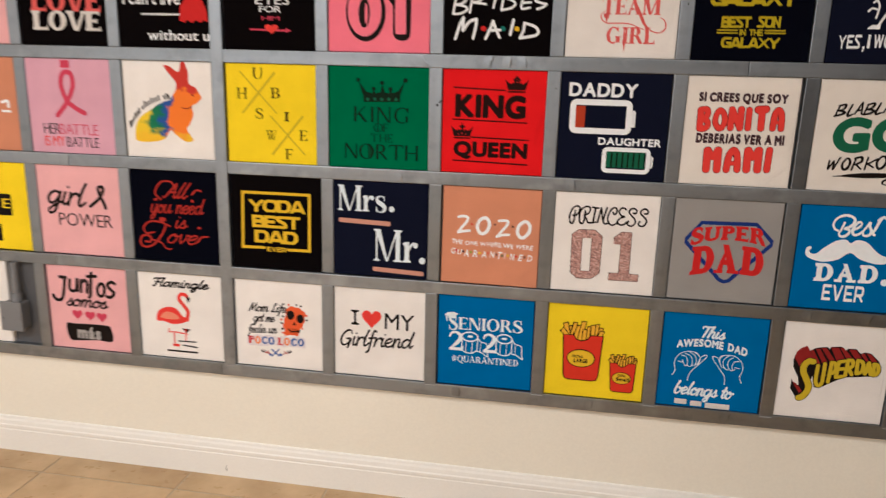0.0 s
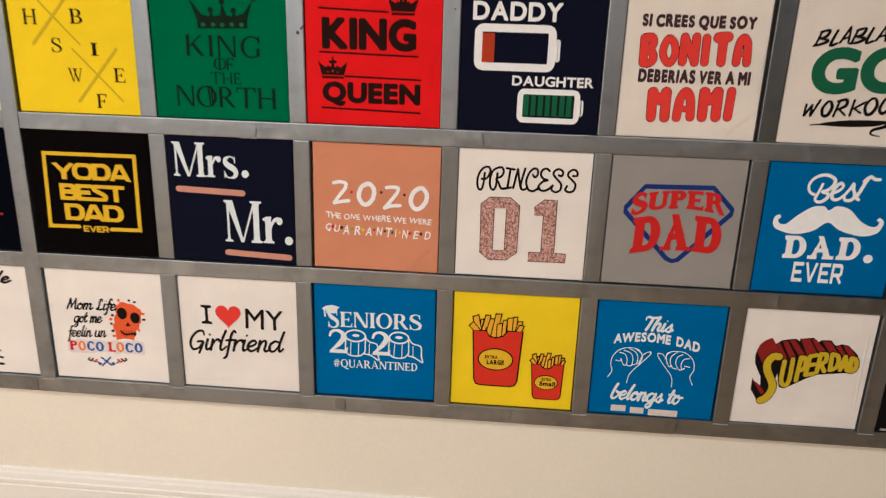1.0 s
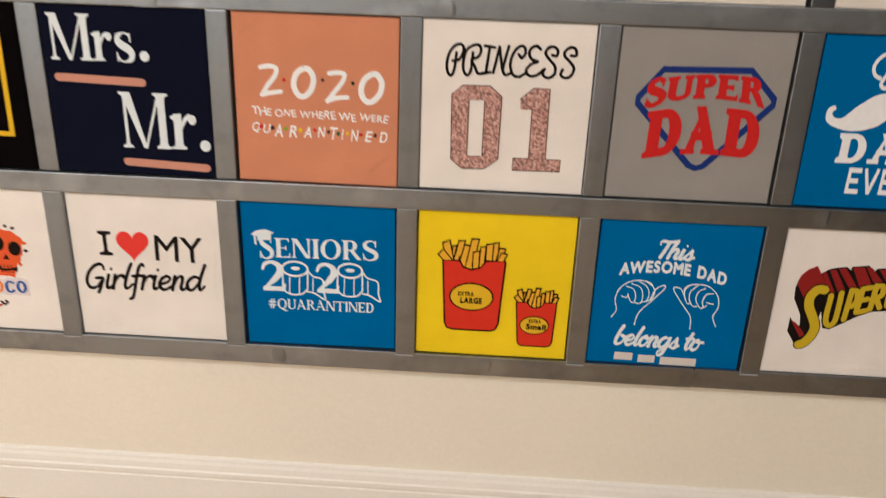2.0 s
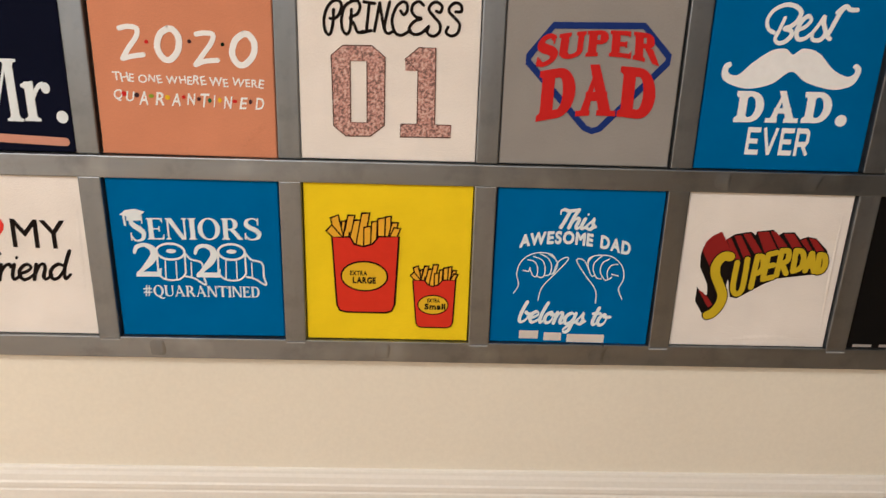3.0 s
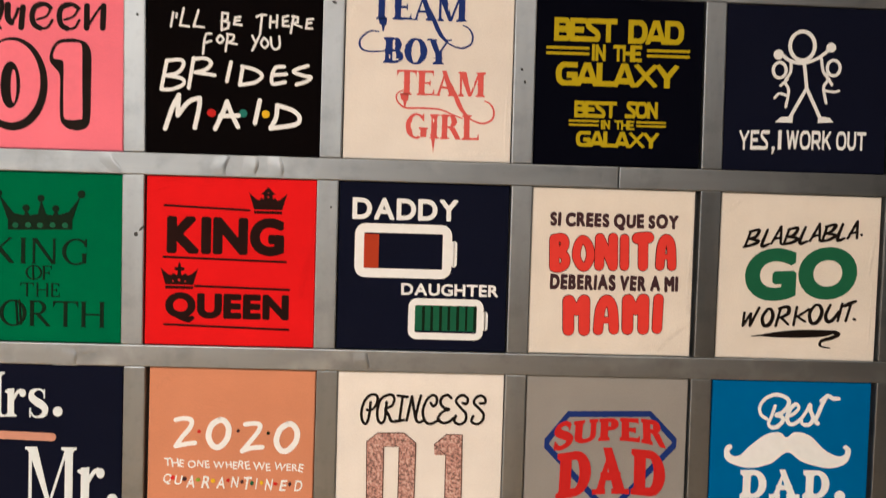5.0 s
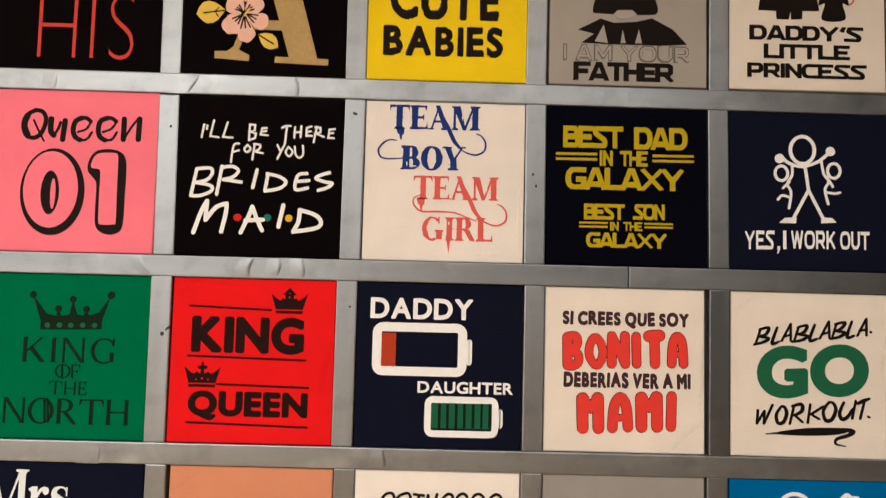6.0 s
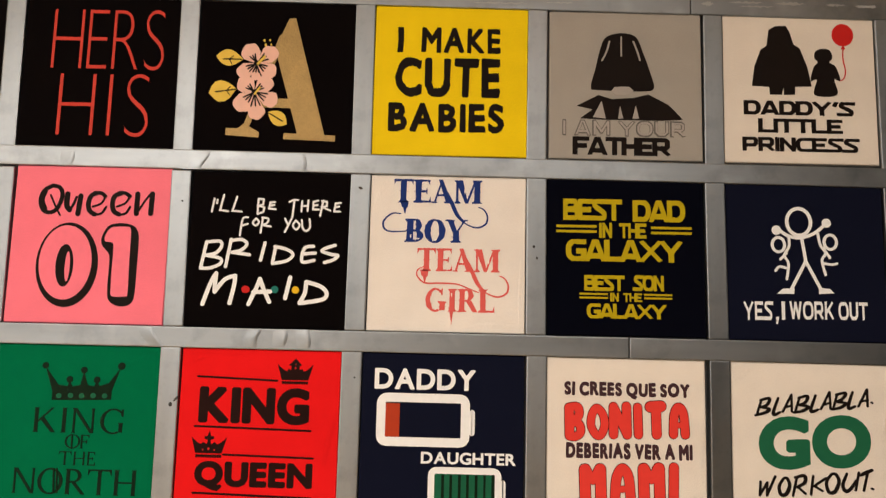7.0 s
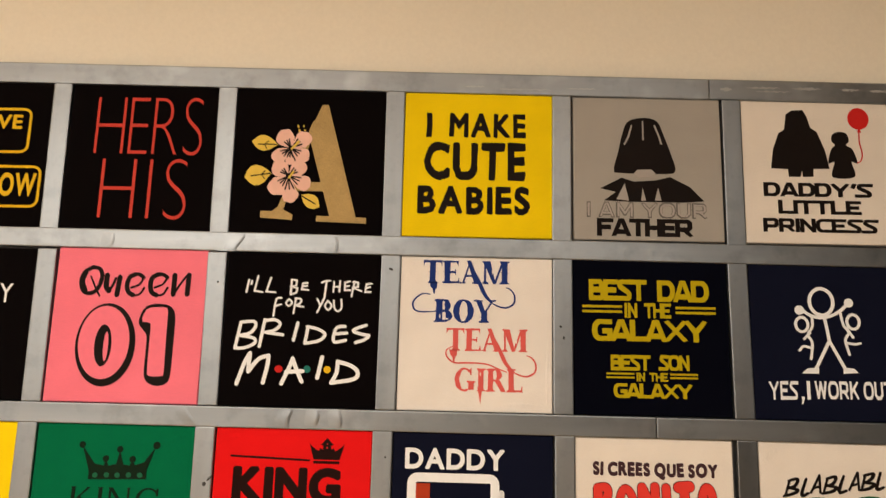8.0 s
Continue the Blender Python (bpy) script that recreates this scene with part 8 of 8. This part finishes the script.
lettering(p, 'white', 1, block_words('OUT', 0.69, 0.139, 0.871, 0.251, width=0.19, gap=0.12, tilt=0.002), '"OUT" in white letters')

p = panel(5, 3, 'black', 'black fabric panel with boxed yellow lettering', right=0.0195, high=-0.014)
lettering(p, 'gold', 1, words('VE', 0.556, 0.702, 0.734, 0.804, weight=0.03), '"VE" in gold letters')
lettering(p, 'gold', 1, words('OW', 0.625, 0.225, 0.878, 0.39, weight=0.03), '"OW" in gold letters')
for n, piece in enumerate((
    line(rect(0.105, 0.538, 0.789, 0.844, 0.05), 0.018, closed=True, smooth=False),
    line(rect(0.161, 0.156, 0.901, 0.433, 0.05), 0.018, closed=True, smooth=False))):
    ink(p, 'box_line', 'gold', 1 + 0.06 * n, piece, label='rounded yellow outline')

p = panel(5, 4, 'black', 'black fabric panel reading HERS HIS', left=-0.0195, right=0.0105, high=-0.012)
lettering(p, 'dull_coral', 1, words('HERS', 0.122, 0.531, 0.862, 0.946, weight=-0.026, gap=0.09), '"HERS" in dull coral letters')
lettering(p, 'dull_coral', 1, words('HIS', 0.194, 0.084, 0.789, 0.505, weight=-0.026, gap=0.2), '"HIS" in dull coral letters')

p = panel(5, 5, 'black', 'black fabric panel with gold A and pink flowers', left=-0.0125, right=0.0025, high=-0.008)
ink(p, 'letter', 'glitter', 1,
    fill([(0.549, 0.906), (0.592, 0.91), (0.812, 0.123), (0.882, 0.12), (0.882, 0.081), (0.546, 0.09), (0.549, 0.13), (0.635, 0.127), (0.47, 0.679), (0.51, 0.808)]),
    line([(0.507, 0.775), (0.47, 0.666), (0.306, 0.183)], 0.04, smooth=False),
    fill([(0.171, 0.156), (0.247, 0.156), (0.293, 0.192), (0.336, 0.16), (0.388, 0.133), (0.385, 0.097), (0.171, 0.11)]),
    fill(rect(0.319, 0.298, 0.618, 0.36)), label='"A" in gold glitter')


def petal(root, tip, r):
    """A rounded petal that narrows towards the flower's heart."""
    dx, dy = tip[0] - root[0], tip[1] - root[1]
    d = math.hypot(dx, dy)
    a = math.atan2(dy, dx)
    far = [(tip[0] + r * (1 + 0.07 * math.sin(5 * k)) * math.cos(a + radians(k * 24 - 120)), tip[1] + r * (1 + 0.07 * math.cos(4 * k)) * math.sin(a + radians(k * 24 - 120))) for k in range(11)]
    near = (root[0] + dx * 0.12, root[1] + dy * 0.12)
    return fill([near] + far, smooth=True)


n = 0
for root, tips in (((0.35, 0.595), ((0.308, 0.668, 0.062), (0.432, 0.66, 0.056), (0.43, 0.545, 0.052), (0.272, 0.54, 0.05), (0.346, 0.51, 0.03))),
                   ((0.345, 0.402), ((0.284, 0.452, 0.058), (0.41, 0.456, 0.055), (0.448, 0.352, 0.053), (0.362, 0.27, 0.055), (0.272, 0.326, 0.062)))):
    for u, v, r in tips:
        ink(p, 'petal', 'blush', 2 + 0.06 * n, petal(root, (u, v), r), label='blush pink petal')
        for off in (-0.45, 0.0, 0.45):
            dx, dy = u - root[0], v - root[1]
            end = (root[0] + dx * 0.72 - dy * off * 0.5, root[1] + dy * 0.72 + dx * off * 0.5)
            ink(p, 'vein', 'black', 4 + 0.02 * n, line([(root[0] + dx * 0.1, root[1] + dy * 0.1), end], 0.012, smooth=False, taper=0.3))
        n += 1
    ink(p, 'heart_of_flower', 'black', 5, fill(oval(root[0], root[1], 0.018, 0.016)))
for n, piece in enumerate((
    line([(0.355, 0.587), (0.401, 0.64)], 0.016, smooth=False),
    line([(0.349, 0.387), (0.378, 0.429)], 0.014, smooth=False))):
    ink(p, 'stamen', 'leaf', 5 + 0.06 * n, piece, label='golden stamen')
for n, piece in enumerate((
    fill([(0.079, 0.64), (0.105, 0.604), (0.132, 0.584), (0.164, 0.574), (0.204, 0.584), (0.23, 0.6), (0.26, 0.62), (0.234, 0.646), (0.207, 0.669), (0.174, 0.686), (0.138, 0.686), (0.109, 0.669)]),
    fill([(0.046, 0.387), (0.082, 0.35), (0.112, 0.331), (0.151, 0.334), (0.184, 0.357), (0.204, 0.387), (0.227, 0.419), (0.194, 0.446), (0.161, 0.465), (0.122, 0.475), (0.086, 0.465), (0.063, 0.436)]),
    fill([(0.566, 0.189), (0.559, 0.229), (0.549, 0.252), (0.526, 0.271), (0.493, 0.278), (0.467, 0.275), (0.438, 0.268), (0.447, 0.242), (0.457, 0.215), (0.477, 0.189), (0.507, 0.176), (0.533, 0.176)]),
    fill(oval(0.391, 0.752, 0.007, 0.01)),
    fill(oval(0.428, 0.755, 0.006, 0.007)),
    fill(oval(0.401, 0.722, 0.007, 0.01)),
    fill(oval(0.438, 0.725, 0.006, 0.006)))):
    ink(p, 'leaf', 'leaf', 2 + 0.06 * n, piece, label='golden leaf')
for n, piece in enumerate((
    line([(0.25, 0.62), (0.128, 0.62)], 0.008, smooth=False),
    line([(0.22, 0.416), (0.092, 0.396)], 0.008, smooth=False),
    line([(0.444, 0.262), (0.536, 0.209)], 0.008, smooth=False),
    line([(0.168, 0.62), (0.194, 0.643)], 0.006, smooth=False),
    line([(0.168, 0.62), (0.184, 0.59)], 0.006, smooth=False),
    line([(0.161, 0.406), (0.184, 0.433)], 0.006, smooth=False),
    line([(0.161, 0.406), (0.184, 0.377)], 0.006, smooth=False))):
    ink(p, 'leaf_vein', 'black', 3 + 0.06 * n, piece)

p = panel(5, 6, 'yellow', 'yellow fabric panel reading I MAKE CUTE BABIES', left=-0.003, right=0.0018, high=-0.004)
ink(p, 'letter', 'black', 1, fill([(0.138, 0.69), (0.176, 0.694), (0.18, 0.78), (0.177, 0.862), (0.14, 0.864), (0.143, 0.77)]), label='"I" in rough black letters')
lettering(p, 'black', 1, words('MAKE', 0.295, 0.692, 0.815, 0.867, weight=0.04, gap=0.09, wobble=0.02, rough=0.016, seed=21), '"MAKE" in rough black letters')
lettering(p, 'black', 1, words('CUTE', 0.128, 0.39, 0.816, 0.66, weight=0.042, gap=0.09, wobble=0.02, rough=0.016, seed=22), '"CUTE" in black letters')
lettering(p, 'black', 1, words('BABIES', 0.092, 0.156, 0.845, 0.354, weight=0.042, gap=0.09, wobble=0.02, rough=0.016, seed=23), '"BABIES" in black letters')

p = panel(5, 7, 'ash', 'grey fabric panel with a dark bell shape', left=0.0018, right=0.0014, high=0.0018)
ink(p, 'bell_shape', 'black', 1, fill([(0.336, 0.735), (0.375, 0.821), (0.474, 0.85), (0.569, 0.827), (0.615, 0.722), (0.661, 0.587), (0.684, 0.482), (0.609, 0.459), (0.326, 0.462), (0.276, 0.482), (0.306, 0.607)], smooth=True), label='plain dark bell shape')
ink(p, 'mound', 'black', 1, fill([(0.184, 0.354), (0.326, 0.429), (0.408, 0.403), (0.549, 0.413), (0.648, 0.439), (0.78, 0.37), (0.868, 0.275), (0.73, 0.265), (0.368, 0.265), (0.207, 0.271), (0.286, 0.331)]), label='plain dark mound')
for n, piece in enumerate((
    line([(0.398, 0.791), (0.375, 0.715), (0.349, 0.663)], 0.012),
    line([(0.553, 0.794), (0.579, 0.725), (0.595, 0.669)], 0.012),
    fill([(0.408, 0.459), (0.431, 0.485), (0.523, 0.488), (0.553, 0.462), (0.516, 0.433), (0.437, 0.429)]),
    line([(0.474, 0.824), (0.474, 0.696)], 0.01),
    fill([(0.345, 0.39), (0.372, 0.271), (0.289, 0.281)]),
    fill([(0.464, 0.36), (0.484, 0.275), (0.451, 0.271)]),
    fill([(0.566, 0.363), (0.586, 0.275), (0.543, 0.275)]))):
    ink(p, 'grey_patch', 'pale_grey', 2 + 0.06 * n, piece, label='pale grey patch')
lettering(p, 'shadow', 1, block_words('I AM YOUR', 0.092, 0.156, 0.885, 0.262, width=0.23, gap=0.08, space=0.4), 'thin outline of lettering')
lettering(p, 'pale_grey', 2, block_words('I AM YOUR', 0.098, 0.163, 0.879, 0.255, width=0.13, gap=0.15, space=0.4), '"I AM YOUR" outlined letters')
lettering(p, 'black', 1, block_words('FATHER', 0.158, 0.031, 0.789, 0.15, width=0.26, gap=-0.03), '"FATHER" in wide black letters')

p = panel(5, 8, 'cream', "cream fabric panel, Daddy's little princess print", left=0.0014, right=0.0023, high=0.0027)
ink(p, 'large_shape', 'black', 1, fill([(0.309, 0.893), (0.349, 0.919), (0.421, 0.923), (0.444, 0.883), (0.467, 0.798), (0.507, 0.771), (0.553, 0.643), (0.576, 0.515), (0.47, 0.512), (0.467, 0.459), (0.398, 0.456), (0.395, 0.505), (0.382, 0.456), (0.306, 0.456), (0.303, 0.508), (0.191, 0.512), (0.211, 0.646), (0.253, 0.758), (0.293, 0.785)]), label='plain dark cloak-like shape')
ink(p, 'small_shape', 'black', 1, fill([(0.609, 0.752), (0.648, 0.771), (0.701, 0.762), (0.717, 0.712), (0.697, 0.679), (0.737, 0.65), (0.763, 0.558), (0.724, 0.564), (0.737, 0.462), (0.595, 0.459), (0.612, 0.561), (0.572, 0.554), (0.595, 0.646), (0.622, 0.679), (0.602, 0.709)], smooth=True), label='small plain dark shape')
ink(p, 'balloon', 'red', 1,
    fill(oval(0.789, 0.867, 0.07, 0.076)),
    fill([(0.789, 0.808), (0.803, 0.771), (0.776, 0.771)]), label='red balloon')
ink(p, 'string', 'red', 1, line([(0.789, 0.771), (0.786, 0.702), (0.799, 0.63), (0.789, 0.577), (0.763, 0.558)], 0.007))
lettering(p, 'black', 1, block_words("DADDY'S", 0.134, 0.321, 0.852, 0.415, width=0.25, gap=0.03), '"DADDY\'S" in wide black letters')
lettering(p, 'black', 1, block_words('LITTLE', 0.224, 0.203, 0.765, 0.296, width=0.24, gap=0.07), '"LITTLE" in wide black letters')
lettering(p, 'black', 1, block_words('PRINCESS', 0.12, 0.08, 0.87, 0.172, width=0.235, gap=0.06), '"PRINCESS" in wide black letters')

# ---- junction box and conduit beside the cut panel ----
junction = tagged(new("junction_box"), "grey painted electrical junction box with conduit", "junction box")
junction.location = (-1.863, WALL_Y - 0.004, 0.47)


def at_junction(bm):
    bmesh.ops.translate(bm, vec=-junction.location, verts=bm.verts)
    return bm


part("box_body", at_junction(box(-1.912, 2.128, 0.492, -1.838, WALL_Y - 0.004, 0.589, bevel=0.008, segments=3)), GREY_PAINT, junction)
part("cover_plate", at_junction(box(-1.917, 2.122, 0.487, -1.833, 2.1285, 0.594, bevel=0.003)), GREY_PAINT, junction, "grey painted cover plate")
for dx in (-0.032, 0.032):
    part("screw", at_junction(box(-1.875 + dx - 0.004, 2.1195, 0.529, -1.875 + dx + 0.004, 2.1225, 0.537, bevel=0.0015)), GREY_PAINT, junction)
bm = bmesh.new()
bmesh.ops.create_cone(bm, cap_ends=True, segments=24, radius1=0.0125, radius2=0.0125, depth=0.14, matrix=Matrix.Translation((-1.866, 2.150, 0.660)))
part("conduit", at_junction(bm), GREY_PAINT, junction, "grey painted conduit pipe")
bm = bmesh.new()
bmesh.ops.create_cone(bm, cap_ends=True, segments=24, radius1=0.019, radius2=0.017, depth=0.028, matrix=Matrix.Translation((-1.866, 2.150, 0.606)))
part("coupling", at_junction(bm), GREY_PAINT, junction)

# ---- small marks on the strips ----


def mark(name, x, z, w, h, turn, material, label, front=0.0022):
    bm = bmesh.new()
    bmesh.ops.create_uvsphere(bm, u_segments=12, v_segments=6, radius=0.5)
    bmesh.ops.scale(bm, vec=(w, 0.0016, h), verts=bm.verts)
    bmesh.ops.rotate(bm, cent=(0, 0, 0), matrix=Matrix.Rotation(radians(turn), 3, "Y"), verts=bm.verts)
    bmesh.ops.translate(bm, vec=(x, FACE_Y + front, z), verts=bm.verts)
    for f in bm.faces:
        f.smooth = True
    return grid_part(name, bm, material, label)


def crease(x, z, h, lean, high=0.0017):
    """A low crooked fold right across a strip: a long gentle flank and a short steep one."""
    bm = bmesh.new()
    rows = []
    front = min(f[4] for f in rail_fronts if f[0] <= x <= f[1] and f[2] <= z <= f[3])
    for k in range(11):
        s = k / 10
        up = high * (0.35 + 0.65 * math.sin(math.pi * s))
        cx = x + lean * (s - 0.5) * h + 0.003 * math.sin(4 * s + 40 * x)
        cz = z + (s - 0.5) * h
        rows.append([bm.verts.new((cx + dx, front + 0.0002 - up * lift, cz)) for dx, lift in ((-0.036, -0.1), (-0.024, 0.12), (-0.012, 0.5), (-0.003, 0.93), (0.0, 1.0), (0.003, 0.5), (0.006, -0.1))])
    for a, b in zip(rows, rows[1:]):
        for i in range(6):
            bm.faces.new((a[i], a[i + 1], b[i + 1], b[i])).smooth = True
    bmesh.ops.recalc_face_normals(bm, faces=bm.faces)
    if sum(f.normal.y for f in bm.faces) > 0:
        bmesh.ops.reverse_faces(bm, faces=bm.faces)
    return grid_part("crease", bm, RAIL_PAINT, "sharp fold across the painted strip")


DARK_MARK = VINYL["dull_grey"]
CHIP = wall_paint("bare_chip", (0.36, 0.37, 0.385), 0.5, 0.3)
for x, z, w, h, turn in ((-0.384, 1.322, 0.006, 0.016, 40), (-0.393, 1.312, 0.010, 0.011, 0), (-0.051, 1.733, 0.009, 0.005, 20), (0.292, 1.604, 0.004, 0.006, 0),
                         (0.286, 1.626, 0.005, 0.005, 0), (-0.049, 1.37, 0.004, 0.004, 0), (-0.397, 1.70, 0.004, 0.004, 0), (0.30, 0.765, 0.004, 0.007, 0)):
    mark("nail_mark", x, z, w, h, turn, DARK_MARK, "small dark nail mark")
for x, z, h, lean in ((-0.237, 1.438, 0.034, 0.14), (-0.185, 1.440, 0.03, -0.1), (-0.14, 1.440, 0.034, 0.07), (-0.43, 1.438, 0.036, -0.5), (-0.36, 1.781, 0.036, 0.35), (-0.165, 1.781, 0.036, -0.1),
                      (-0.30, 0.407, 0.03, 0.2), (0.12, 0.408, 0.03, -0.2), (0.53, 0.407, 0.034, 0.25), (0.02, 1.095, 0.03, 0.1), (0.72, 0.752, 0.03, -0.2), (0.88, 0.753, 0.03, 0.15), (-0.62, 1.781, 0.03, 0.3), (-0.5, 1.09, 0.03, -0.2)):
    crease(x, z, h, lean)
smear_rnd = random.Random(5)
for x0, x1, z, thick in ((0.089, 0.13, 2.12, 0.003), (0.16, 0.268, 2.115, 0.0035), (0.3, 0.36, 2.118, 0.002), (0.615, 0.64, 2.122, 0.008), (0.669, 0.738, 2.126, 0.005), (0.69, 0.76, 2.118, 0.003),
                         (0.761, 0.822, 2.125, 0.006), (0.86, 0.9, 2.124, 0.005), (0.921, 0.962, 2.122, 0.009)):
    # a dragged dab of paler paint with ragged edges, a hair proud of the strip
    n = 10
    xs = [x0 + (x1 - x0) * k / n for k in range(n + 1)]
    mid = [z + 0.0012 * math.sin(3 * k) for k in range(n + 1)]
    half = [thick * smear_rnd.uniform(0.15, 0.6) * (1 - abs(2 * k / n - 1) ** 3) + 0.0002 for k in range(n + 1)]
    front = min(f[4] for f in rail_fronts if f[0] <= x0 <= f[1] and f[2] <= z <= f[3]) - 0.0003
    bm = bmesh.new()
    top = [bm.verts.new((x, front, m + h)) for x, m, h in zip(xs, mid, half)]
    low = [bm.verts.new((x, front, m - h)) for x, m, h in zip(xs, mid, half)]
    for k in range(n):
        bm.faces.new((low[k], low[k + 1], top[k + 1], top[k]))
    grid_part("paint_smear", bm, CHIP, "dragged dab of paler paint")
for c in range(3, 10):
    edge = cell_x(c) - STRIP / 2
    grid_part("cut_edge", box(edge - STRIP / 2 + 0.002, FACE_Y - 0.0028, cell_z(1) - 0.0072, edge + STRIP / 2 - 0.002, FACE_Y + 0.004, cell_z(1) - 0.0046, bevel=0.0006), CHIP, "pale worn cut edge of an upright")


# ---- floor tiles in the corner of the floor that shows, then the rest ----
TILE_PITCH, JOINT = 0.5075, 0.006
tile_x, tile_y = -1.255, 2.051
tile_meshes = {}
for i in range(-5, 7):
    for j in range(-11, 1):
        # cut tiles along the walls
        x0, x1 = max(tile_x + i * TILE_PITCH + JOINT / 2, X_LEFT), min(tile_x + (i + 1) * TILE_PITCH - JOINT / 2, X_RIGHT)
        y0, y1 = max(tile_y + j * TILE_PITCH + JOINT / 2, Y_BACK), min(tile_y + (j + 1) * TILE_PITCH - JOINT / 2, WALL_Y - 0.0055)
        if x1 - x0 < 0.02 or y1 - y0 < 0.02:
            continue
        size = (round(x1 - x0, 4), round(y1 - y0, 4))
        if size not in tile_meshes:
            tile_meshes[size] = mesh_of(box(0, 0, -0.0025, size[0], size[1], 0, bevel=0.0012, segments=1), "tile", TILE)
        tile = new("tile", tile_meshes[size])
        tile.parent = floor
        tile.matrix_basis = pose(x0, y0, FLOOR_Z)
